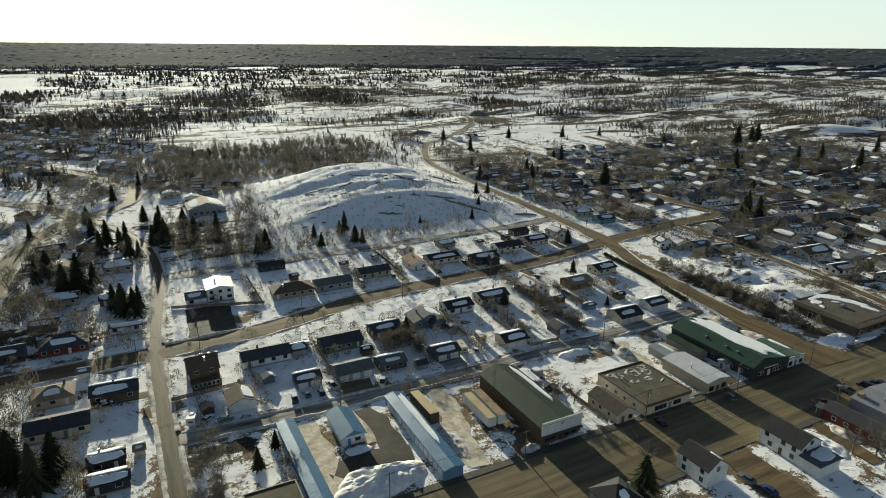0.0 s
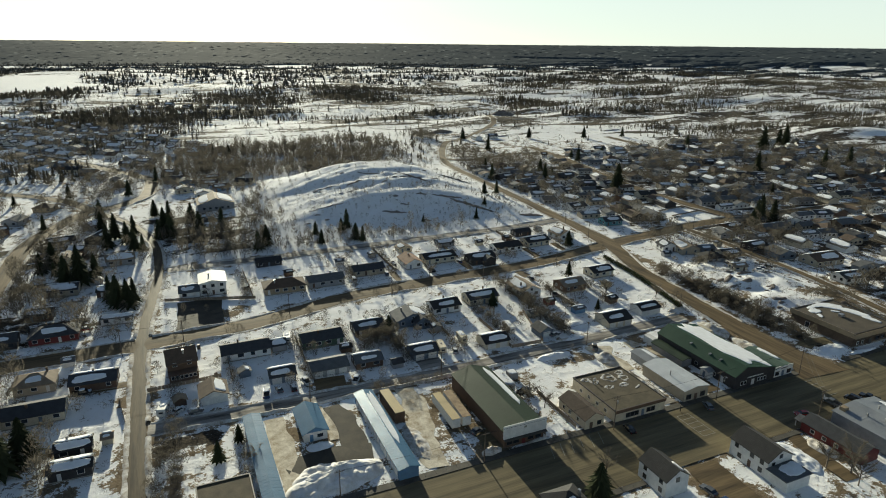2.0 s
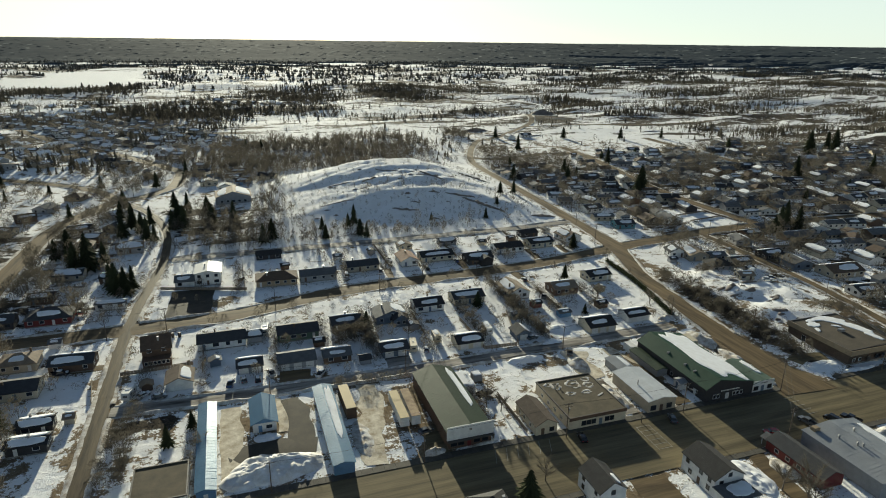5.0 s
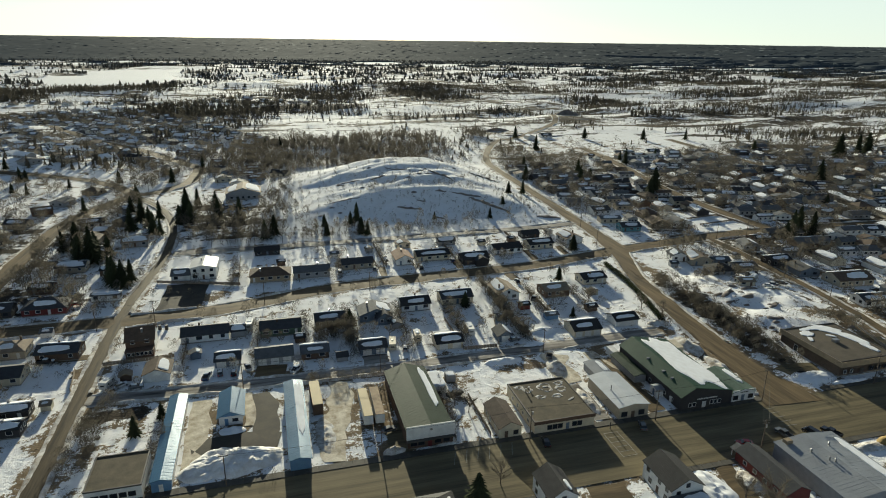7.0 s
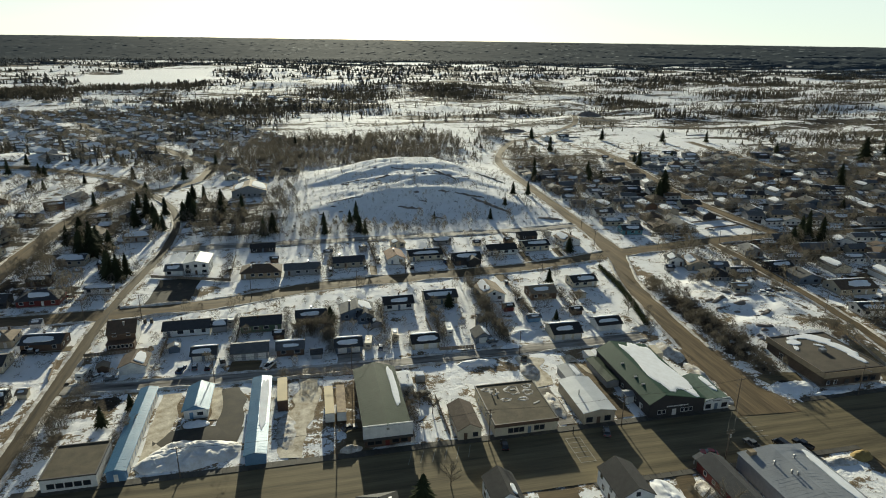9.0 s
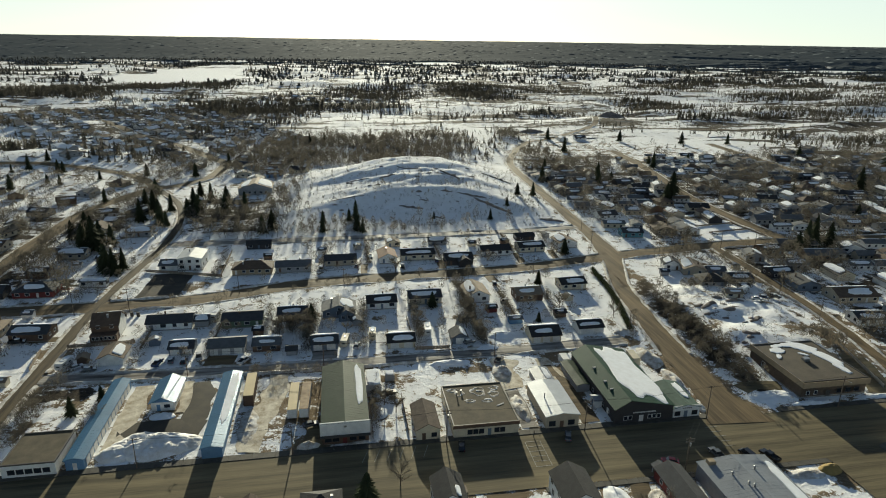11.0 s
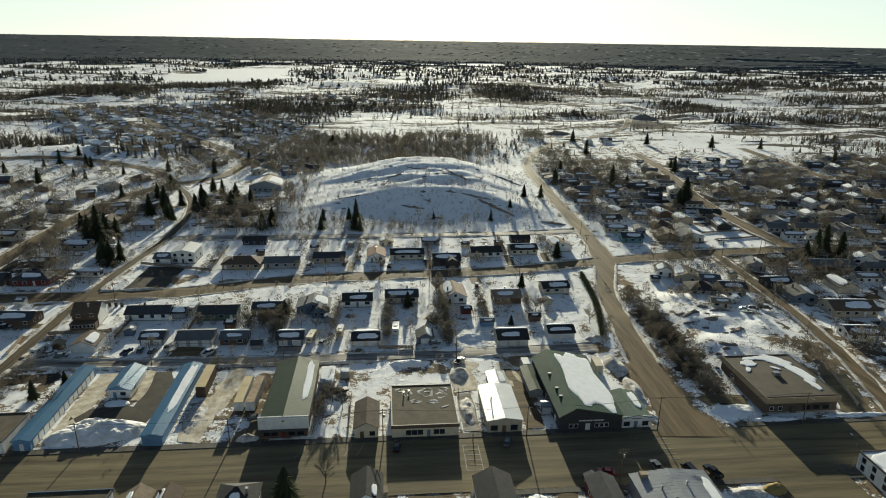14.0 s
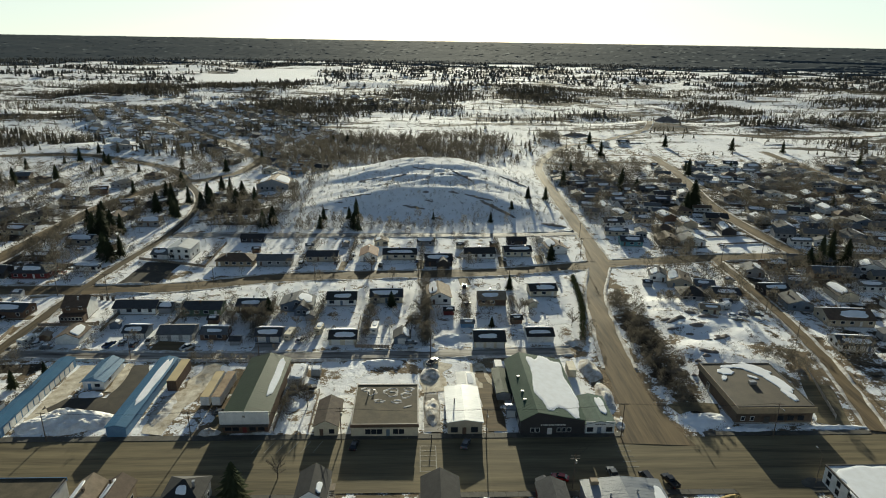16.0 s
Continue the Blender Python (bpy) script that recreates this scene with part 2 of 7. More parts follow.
SHINGLE["umber"] = mat("umber_shingles", (0.050, 0.033, 0.023), (0.082, 0.056, 0.040), 0.7, 0.85, 0.5, fine=8, lines=("Y", 5.0, 0.4))
YELLOW = mat("faded_yellow_roof", (0.46, 0.35, 0.17), (0.38, 0.29, 0.15), 0.3, 0.7, 0.2)
RUSTY = mat("rusty_roof", (0.34, 0.24, 0.13), (0.16, 0.095, 0.055), 0.6, 0.8, 0.3)
DARKTAR = mat("dark_tar_roof", (0.06, 0.048, 0.034), (0.10, 0.08, 0.055), 0.25, 0.8, 0.3)
TAR = mat("tar_roof", (0.055, 0.045, 0.028), (0.110, 0.088, 0.055), 0.35, 0.9, 0.3)
BRICK = mat("brick", (0.12, 0.085, 0.06), (0.08, 0.058, 0.042), 0.8, 0.85, 0.4, lines=("Z", 11, 0.4))
TRIM = mat("white_trim", (0.66, 0.65, 0.62), (0.5, 0.49, 0.46), 2, 0.6, 0.1)
DARKTRIM = mat("dark_trim", (0.05, 0.045, 0.04), (0.08, 0.07, 0.06), 2, 0.6, 0.1)
CAR = {_n: mat(_n + "_car_paint", _a, tuple(c * 0.8 for c in _a), 2, 0.25, 0.0, spec=0.6) for _n, _a in
       dict(black=(0.012, 0.012, 0.014), white=(0.62, 0.62, 0.62), red=(0.30, 0.02, 0.02), grey=(0.12, 0.125, 0.13), blue=(0.03, 0.06, 0.14), silver=(0.36, 0.37, 0.38)).items()}


# ---- mesh helpers ----
def make_mesh(name, v, f, material, smooth=False):
    me = bpy.data.meshes.new(name)
    me.from_pydata([tuple(p) for p in v], [], f)
    me.materials.append(material)
    if smooth:
        me.polygons.foreach_set("use_smooth", [True] * len(me.polygons))
    me.update()
    return me


def tri_mesh(name, v, t, material, quads=False):
    """A large mesh from arrays."""
    me = bpy.data.meshes.new(name)
    k = 4 if quads else 3
    me.vertices.add(len(v))
    me.vertices.foreach_set("co", np.asarray(v, np.float32).ravel())
    me.loops.add(t.size)
    me.loops.foreach_set("vertex_index", t.astype(np.int32).ravel())
    me.polygons.add(len(t))
    me.polygons.foreach_set("loop_start", np.arange(0, t.size, k, dtype=np.int32))
    me.materials.append(material)
    me.update(calc_edges=True)
    return me


def part(name, geo, material, parent=None, label="", m=None, smooth=False):
    """ONE mesh object under a thing or a part; geo is (vertices, faces) or a ready mesh."""
    me = geo if isinstance(geo, bpy.types.Mesh) else make_mesh(name, geo[0], geo[1], material, smooth)
    ob = new(name, me)
    if parent is not None:
        ob.parent = parent
    if m is not None:
        ob.matrix_basis = m
    if label:
        ob["label"] = label
    return ob


def join(*geos):
    v, f = [], []
    for a, b in geos:
        k = len(v)
        v += list(a)
        f += [tuple(i + k for i in q) for q in b]
    return v, f


def box(x0, x1, y0, y1, z0, z1, bevel=0.0):
    b = min(bevel, (x1 - x0) / 3, (y1 - y0) / 3)
    if b <= 0:
        v = [(x, y, z) for z in (z0, z1) for x, y in ((x0, y0), (x1, y0), (x1, y1), (x0, y1))]
        return v, [(3, 2, 1, 0), (4, 5, 6, 7), (0, 1, 5, 4), (1, 2, 6, 5), (2, 3, 7, 6), (3, 0, 4, 7)]
    v = [(x, y, z) for z in (z0, z1 - b) for x, y in ((x0, y0), (x1, y0), (x1, y1), (x0, y1))] + [(x, y, z1) for x, y in ((x0 + b, y0 + b), (x1 - b, y0 + b), (x1 - b, y1 - b), (x0 + b, y1 - b))]
    f = [(3, 2, 1, 0), (8, 9, 10, 11)]
    for k in (0, 4):
        f += [(k + i, k + (i + 1) % 4, k + 4 + (i + 1) % 4, k + 4 + i) for i in range(4)]
    return v, f


def extrude(profile, x0, x1, axis="x"):
    """A closed prism of a (s, z) profile, anticlockwise, along x or y."""
    n = len(profile)
    if axis == "x":
        v = [(x0, s, z) for s, z in profile] + [(x1, s, z) for s, z in profile]
    else:
        v = [(-s, x0, z) for s, z in profile] + [(-s, x1, z) for s, z in profile]
    f = [tuple(range(n))[::-1], tuple(range(n, 2 * n))] + [(i, (i + 1) % n, n + (i + 1) % n, n + i) for i in range(n)]
    return v, f


def tube(p, q, r0, r1, n=6):
    p, q = Vector(p), Vector(q)
    d = (q - p).normalized()
    a = d.orthogonal().normalized()
    b = d.cross(a)
    v = [tuple(c + r * (math.cos(t) * a + math.sin(t) * b)) for c, r in ((p, r0), (q, r1)) for t in (2 * math.pi * i / n for i in range(n))]
    f = [(i, (i + 1) % n, n + (i + 1) % n, n + i) for i in range(n)] + [tuple(range(n))[::-1], tuple(range(n, 2 * n))]
    return v, f


def blob(u, w, th, seed, n=26, power=4.0):
    """A rounded slab of snow in the plane, u by w half sizes, with a wavy rim."""
    r = random.Random(seed)
    ph = [r.uniform(0, 6.28) for _ in range(4)]
    jit = [r.uniform(-.025, .025) if n >= 40 else 0 for _ in range(n)]
    v, f = [], []
    for s, z in ((1.0, -0.02), (0.985, th * 0.65), (0.90, th)):
        for i in range(n):
            t = 2 * math.pi * i / n
            c, q = math.cos(t), math.sin(t)
            k = (abs(c) ** power + abs(q) ** power) ** (-1 / power)
            k *= 1 + 0.05 * math.sin(2 * t + ph[0]) + 0.07 * math.sin(3 * t + ph[1]) + (0.045 * math.sin(7 * t + ph[2]) + 0.02 * math.sin(11 * t + ph[3])) * (1 if n < 40 else 1.6) + jit[i]
            v.append((u * k * c * s, w * k * q * s, z))
    v.append((0, 0, th * 1.05))
    for k in (0, n):
        f += [(k + i, k + (i + 1) % n, k + n + (i + 1) % n, k + n + i) for i in range(n)]
    f += [(2 * n + i, 2 * n + (i + 1) % n, 3 * n) for i in range(n)]
    f.append(tuple(range(n))[::-1])
    return v, f


def vn(x, y, s=0.0):
    """Smooth value noise, 0 to 1, on arrays."""
    x, y = np.asarray(x, float), np.asarray(y, float)
    ix, iy = np.floor(x), np.floor(y)
    fx, fy = x - ix, y - iy
    fx, fy = fx * fx * (3 - 2 * fx), fy * fy * (3 - 2 * fy)

    def h(a, b):
        q = np.sin(a * 127.1 + b * 311.7 + s * 74.7) * 43758.5453
        return q - np.floor(q)
    return (h(ix, iy) * (1 - fx) + h(ix + 1, iy) * fx) * (1 - fy) + (h(ix, iy + 1) * (1 - fx) + h(ix + 1, iy + 1) * fx) * fy


def fbm(x, y, s=0.0, o=4):
    t, a, w = 0, 0.5, 0
    for k in range(o):
        t = t + a * vn(x * 2 ** k, y * 2 ** k, s + k * 3.1)
        w += a
        a *= 0.5
    return t / w


def step(a, b, x):
    t = np.clip((np.asarray(x, float) - a) / (b - a), 0, 1)
    return t * t * (3 - 2 * t)


# ---- the lie of the land ----
def bump_at(x, y, cx, cy, rx, ry, p=2.0, turn=0.0):
    c, s = math.cos(radians(turn)), math.sin(radians(turn))
    dx, dy = x - cx, y - cy
    return np.exp(-(((np.abs(dx * c + dy * s) / rx) ** p) + (np.abs(dy * c - dx * s) / ry) ** p))


def hill(x, y):
    """The bald knoll in the middle of the town: a long shaded front, a crest, and gentle ledges behind it."""
    x, y = np.asarray(x, float), np.asarray(y, float)
    side = np.where(x < 150, np.exp(-(np.abs(x - 150) / 70) ** 2.0), np.exp(-(np.abs(x - 150) / 66) ** 3.0))
    crest = np.interp(x, (60, 90, 116, 135, 180, 195, 215), (346, 357, 368, 374, 373, 362, 345))
    prof = 11.6 * np.clip((y - 309) / (crest - 309), 0, 1) ** 1.7 + 3.0 * np.clip((y - crest) / 72, 0, 1)
    yw = y + 13 * (fbm(x / 24, y / 40, 15, 3) - .5)
    prof = prof + 2.1 * step(385, 397, yw + 0.16 * (x - 180)) * step(118, 150, x) + 1.2 * step(150, 118, x) * step(396, 410, yw + 0.3 * (x - 120))
    prof = prof + 1.5 * step(416, 425, yw - 0.12 * (x - 150)) - 0.6 * step(428, 445, y)
    body = side * step(505, 445, y)
    u, v = x * .94 + y * .34, y * .94 - x * .34
    ribs = fbm(u / 45, v / 13, 5, 4)
    ledge = np.abs(2 * vn(u / 34 + 3, v / 9, 8) - 1)
    rough = 1.6 * (ribs - 0.5) + 0.6 * step(.1, .5, ledge) + 2.2 * (fbm(x / 10, y / 6, 12, 4) - .5)
    return body * (prof + rough * step(crest - 8, crest + 10, y) + 0.5 * (fbm(x / 16, y / 16, 14, 3) - .5) * step(312, 330, y))


def mound(x, y):
    h = bump_at(x, y, 252, 176, 25, 32, 3.0)
    return h * (3.4 + 4.6 * (fbm(x / 13, y / 9, 9, 4) - 0.45))


def land(x, y):
    x, y = np.asarray(x, float), np.asarray(y, float)
    d = np.hypot(x - 150, y - 200)
    out = step(430, 900, d)
    z = 0.25 * (fbm(x / 30, y / 30, 1, 2) - 0.5) + hill(x, y) + np.maximum(mound(x, y), 0)
    z = z + out * (20 * (fbm(x / 210, y / 170, 2, 4) - 0.5) + 11 * (fbm(x / 60, y / 38, 3, 3) - 0.5)) * (1 - 0.85 * (lake_mask(x, y) if np.any(out > 0) else 0)) * (1 - 0.8 * step(2100, 3300, d))
    z = z + 8 * bump_at(x, y, -150, 560, 60, 45) + 9 * bump_at(x, y, 790, 520, 80, 50) + 6 * bump_at(x, y, 470, 800, 60, 40)
    return z + 74 * step(2900, 5100, d)


def land1(x, y):
    return float(land(np.array([x]), np.array([y]))[0])


STREETS = [  # name, half width, centre line
    ("main_street", 10.8, [(-330, 104), (-60, 104), (60, 104), (180, 104), (300, 104), (480, 106), (700, 108)]),
    ("second_street", 5.0, [(-150, 222), (-60, 222), (0, 223), (40, 226), (84, 238), (130, 242), (180, 245), (225, 254), (262, 261), (298, 267), (346, 269), (420, 267), (520, 262)]),
    ("west_street", 2.1, [(1, 60), (1.5, 120), (1.5, 160), (1.5, 207), (3, 240), (6.5, 276), (9, 306), (7, 350), (-3, 390), (-20, 425), (-28, 438)]),
    ("diagonal_street", 4.6, [(-60, 180), (-57, 264), (-57, 316), (-53, 378), (-36, 425), (-28, 438)]),
    ("curved_street", 4.6, [(-28, 438), (-12, 448), (2, 470), (6, 500), (4, 533), (-19, 572), (-60, 640), (-120, 720), (-200, 850)]),
    ("north_west_street", 4.0, [(-28, 438), (-45, 470), (-75, 500), (-116, 518), (-168, 525), (-260, 535)]),
    ("side_road", 5.0, [(211.0, 111, 10.5), (211.6, 120, 7.2), (212.0, 132, 5.6), (213.2, 150, 4.9), (216.6, 180, 4.1), (222, 215, 3.7), (231.5, 245, 4.4), (236, 262, 5.4), (239, 290, 3.8), (240.5, 330, 4.2), (242.5, 395, 4.0), (249, 495, 3.2), (267, 555, 3.2), (301, 622, 3.4), (330, 642, 3.4), (404, 720, 3.6), (440, 770, 3.6), (470, 850, 3.6)]),
    ("back_lane", 2.6, [(4, 165), (60, 163), (120, 163), (200, 166)]),
    ("north_lane", 3.2, [(12, 303), (65, 303), (108, 303.5), (196, 305), (237, 309)]),
    ("east_lane", 2.3, [(277, 116), (288, 160), (294, 210), (296, 246), (297, 266)]),
    ("east_street", 4.2, [(346, 266), (343, 300), (345, 376), (364, 480), (372, 560)]),
    ("far_street", 4.2, [(470, 265), (485, 400), (491, 484), (500, 600)]),
    ("cross_street", 5.0, [(136, 92), (134, 70), (130, 30)]),
    ("quarry_track", 3.0, [(400, 718), (520, 716), (600, 722), (760, 735)]),
    ("south_street", 9.5, [(233, 94), (234, 70), (238, 30)]),
    ("knoll_road", 3.0, [(258, 528), (284, 517), (334, 532), (362, 524), (372, 500)]),
]


def resample(pts, gap):
    p = [Vector((q[0], q[1], q[2] if len(q) > 2 else 0)) for q in pts]
    out = []
    for i in range(len(p) - 1):
        a, b, c, d = p[max(i - 1, 0)], p[i], p[i + 1], p[min(i + 2, len(p) - 1)]
        n = max(1, int((c - b).length / gap))
        for k in range(n):
            t = k / n
            out.append(0.5 * (2 * b + (c - a) * t + (2 * a - 5 * b + 4 * c - d) * t * t + (3 * b - a - 3 * c + d) * t ** 3))
    return out + [p[-1]]


LINES = {n: resample(p, 4.0) for n, _, p in STREETS}
_road_pts = np.array([(p.x, p.y, p.z or w) for n, w, _ in STREETS for p in LINES[n]])


def road_gap(x, y):
    """Distance from the nearest road's edge, on arrays."""
    x, y = np.asarray(x, float), np.asarray(y, float)
    best = np.full(x.shape, 1e9)
    for px, py, w in _road_pts:
        best = np.minimum(best, np.hypot(x - px, y - py) - w)
    return best


LAKES = [  # centre, half sizes, turn
    (-290, 1740, 185, 200, 0), (-280, 2040, 120, 190, 0), (360, 1535, 190, 26, 0), (60, 2150, 110, 40, 0), (560, 2850, 110, 140, 0), (830, 2620, 130, 90, 0), (1330, 2400, 330, 60, 0),
    (2130, 3060, 300, 45, -37), (2880, 2790, 260, 40, -27), (1560, 1630, 60, 70, 0), (-640, 1500, 150, 60, 0), (-700, 2250, 200, 60, 0),
]


def lake_mask(x, y):
    m = np.zeros(np.shape(x))
    wob = 0.7 * (fbm(x / 110, y / 110, 21, 3) - 0.5)
    for cx, cy, rx, ry, turn in LAKES:
        c, s = math.cos(radians(turn)), math.sin(radians(turn))
        m = np.maximum(m, step(1.12, 0.95, np.hypot(((x - cx) * c + (y - cy) * s) / rx, ((y - cy) * c - (x - cx) * s) / ry) + wob))
    return m


WOODED = [  # stands of trees: centre, half sizes, density
    (-230, 1390, 110, 110, .95), (-390, 1200, 90, 90, .9), (-25, 935, 95, 75, .95), (-20, 720, 40, 60, .45), (150, 625, 125, 62, .22), (380, 1240, 62, 150, .85), (180, 1270, 90, 170, .5),
    (650, 1030, 50, 90, .8), (1190, 1550, 210, 150, .9), (1660, 1660, 60, 60, .9), (620, 812, 40, 13, .9), (760, 845, 42, 17, .85), (985, 1120, 110, 60, .55), (420, 902, 50, 9, .8),
    (-205, 605, 34, 26, .7), (-275, 610, 40, 45, .7), (-85, 570, 52, 34, .55), (-130, 640, 40, 16, .6), (-60, 1950, 80, 220, .8), (820, 1900, 260, 60, .6), (300, 2000, 240, 60, .6), (900, 1420, 120, 30, .6), (1500, 1250, 180, 50, .7),
]


def woods_mask(x, y):
    """How densely trees stand, 0 to 1."""
    x, y = np.asarray(x, float), np.asarray(y, float)
    d = np.hypot(x - 100, y + 20)
    n1 = fbm(x / 150, y / 48, 31, 4)
    w = step(0.535, 0.585, n1) * step(560, 760, d) * 0.8
    edge = d + 500 * (fbm(x / 300, y / 300, 33, 3) - 0.5) - 620 * step(0.35, 0.85, x / np.maximum(y, 1))
    w = np.maximum(w, step(2750, 3250, edge) * 0.97)
    for cx, cy, rx, ry, s in WOODED:
        w = np.maximum(w, s * bump_at(x, y, cx, cy, rx, ry, 4) * step(.25, .42, fbm(x / 50, y / 22, 37, 3)))
    w = w * (1 - bump_at(x, y, 330, 715, 75, 95, 4)) * (1 - bump_at(x, y, 470, 600, 150, 80, 4) * 0.9) * (1 - 0.8 * bump_at(x, y, 600, 740, 200, 45, 4)) * (1 - bump_at(x, y, -140, 555, 60, 30, 4)) * (1 - bump_at(x, y, -250, 730, 80, 40, 4)) * (1 - bump_at(x, y, -60, 805, 55, 36, 4))
    return w * (1 - lake_mask(x, y)) * step(2, 8, np.where(d < 1100, road_gap(x, y) if np.size(x) < 60000 else 99, 99))


# ---- ground ----
def spread(lo, hi, fine, far0, far1, grow=1.045, back=1.045):
    c = list(np.arange(lo, hi + 0.1, fine))
    g, q = fine, hi
    while q < far1:
        g *= grow
        q += g
        c.append(q)
    g, q, left = fine, lo, []
    while q > far0:
        g *= back
        q -= g
        left.append(q)
    return np.array(left[::-1] + c)


DIRT = [  # worn and thawed patches: centre, half sizes, strength
    (47, 140, 11, 17, 0.66), (75, 132, 9, 20, 0.60), (88, 140, 10, 20, 0.62), (111, 150, 9, 6, .55), (88, 122, 12, 7, 0.62), (112, 150, 14, 8, 0.3), (150, 145, 6, 12, 0.5), (168, 135, 5, 22, 0.66),
    (140, 155, 10, 9, 0.55), (205, 145, 7, 18, 0.55), (16, 152, 11, 7, 0.6), (9, 138, 3, 16, 0.55), (30, 240, 16, 10, 0.5), (66, 172, 6, 5, 0.4),
    (165, 180, 8, 5, 0.35), (224, 235, 5, 24, 0.4), (229, 165, 7, 48, 0.72), (231, 225, 10, 22, 0.62), (262, 128, 16, 10, 0.45), (275, 150, 7, 22, 0.55), (-15, 440, 35, 14, 0.45),
    (30, 440, 22, 12, 0.5), (110, 84, 40, 12, 0.4), (170, 80, 14, 12, 0.6), (200, 100, 14, 5, 0.5), (320, 690, 40, 22, 0.5), (40, 355, 24, 30, 0.3),
]


def ground_sheet():
    xs, ys = spread(-110, 430, 2.5, -5200, 5200), spread(60, 480, 2.5, -5200, 5200, 1.035, 1.15)
    X, Y = np.meshgrid(xs, ys)
    Z = land(X, Y)
    gap = np.full(X.shape, 99.0)
    near = (np.abs(X - 150) < 900) & (np.abs(Y - 400) < 1000)
    gap[near] = road_gap(X[near], Y[near])
    Z = Z - 0.10 * step(1.5, -0.5, gap)
    v = np.stack([X.ravel(), Y.ravel(), Z.ravel()], 1)
    nx, ny = len(xs), len(ys)
    i = np.arange(nx * ny).reshape(ny, nx)
    q = np.stack([i[:-1, :-1], i[:-1, 1:], i[1:, 1:], i[1:, :-1]], -1).reshape(-1, 4)
    me = tri_mesh("ground", v, q, GROUND, quads=True)
    x, y, g = v[:, 0], v[:, 1], gap.ravel()
    town = step(560, 420, np.hypot((x - 160), (y - 230)))
    earth = (0.30 + 0.09 * step(175, 160, y) + 0.06 * step(0, -20, x)) * town + 0.24 * step(5, 0, g)
    for cx, cy, rx, ry, s in DIRT:
        earth = np.maximum(earth, s * bump_at(x, y, cx, cy, rx, ry, 4))
    earth = earth + 0.14 * step(250, 300, x) * town
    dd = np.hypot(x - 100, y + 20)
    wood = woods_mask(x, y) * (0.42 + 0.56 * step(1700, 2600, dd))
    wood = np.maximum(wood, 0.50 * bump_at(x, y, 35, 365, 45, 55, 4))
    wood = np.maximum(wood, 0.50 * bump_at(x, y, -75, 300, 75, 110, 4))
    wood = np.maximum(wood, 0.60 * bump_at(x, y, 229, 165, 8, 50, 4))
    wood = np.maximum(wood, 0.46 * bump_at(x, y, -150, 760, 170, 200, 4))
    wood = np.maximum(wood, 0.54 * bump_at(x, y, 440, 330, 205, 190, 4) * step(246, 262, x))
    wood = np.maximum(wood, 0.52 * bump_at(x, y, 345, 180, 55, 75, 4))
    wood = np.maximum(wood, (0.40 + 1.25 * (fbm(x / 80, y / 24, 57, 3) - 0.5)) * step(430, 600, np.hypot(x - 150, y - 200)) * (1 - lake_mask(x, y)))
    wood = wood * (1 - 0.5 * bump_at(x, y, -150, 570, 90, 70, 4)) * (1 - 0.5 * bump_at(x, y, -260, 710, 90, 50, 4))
    rock = 0.30 * step(600, 800, dd) * step(2600, 2000, dd) * (1 - lake_mask(x, y)) + 0.24 * np.clip(hill(x, y) / 15, 0, 1) + 0.36 * np.clip(mound(x, y) / 4, 0, 1)
    gx = land(x + 2, y) - land(x - 2, y)
    gy = land(x, y + 2) - land(x, y - 2)
    rock = rock + 0.75 * step(0.36, 0.7, np.hypot(gx, gy) / 4) * (bump_at(x, y, 143, 402, 80, 95, 4) + bump_at(x, y, 252, 176, 28, 36, 4))
    wood = wood * (1 - bump_at(x, y, 143, 402, 78, 92, 6))
    earth = earth * (1 - 0.8 * bump_at(x, y, 143, 402, 78, 92, 6))
    lot = bump_at(x, y, 320, 287, 18, 15, 8, 8)
    earth, wood = earth * (1 - lot), wood * (1 - lot)
    wood = np.maximum(wood, 0.55 * bump_at(x, y, 14, 155, 12, 5, 4))
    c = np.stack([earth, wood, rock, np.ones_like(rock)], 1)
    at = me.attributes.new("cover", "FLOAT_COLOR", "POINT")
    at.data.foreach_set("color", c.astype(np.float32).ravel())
    me.polygons.foreach_set("use_smooth", np.ones(len(q), bool))
    return tagged(new("ground", me), "snow-covered ground with thawed brown patches and bare rock", "ground", kind="structure")


ground_sheet()


def strip(pts, half, lift, cross=5, seed=0, ragged=0.5):
    """A draped ribbon along a line, with a slightly crowned section and ragged edges."""
    v, f = [], []
    for i, p in enumerate(pts):
        a, b = pts[max(i - 1, 0)], pts[min(i + 1, len(pts) - 1)]
        d = Vector((b.x - a.x, b.y - a.y, 0)).normalized()
        nrm = Vector((-d.y, d.x, 0))
        for k in range(cross):
            s = (k / (cross - 1)) * 2 - 1
            e = (p.z or half) + (ragged * (noise.noise((p.x * 0.15, p.y * 0.15, s * 3 + seed))) if abs(s) > 0.99 else 0)
            q = Vector((p.x, p.y, 0)) + nrm * s * e
            v.append((q.x, q.y, land1(q.x, q.y) + lift + 0.08 * (1 - s * s)))
    for i in range(len(pts) - 1):
        for k in range(cross - 1):
            a = i * cross + k
            f.append((a, a + 1, a + cross + 1, a + cross))
    return v, [q[::-1] for q in f]


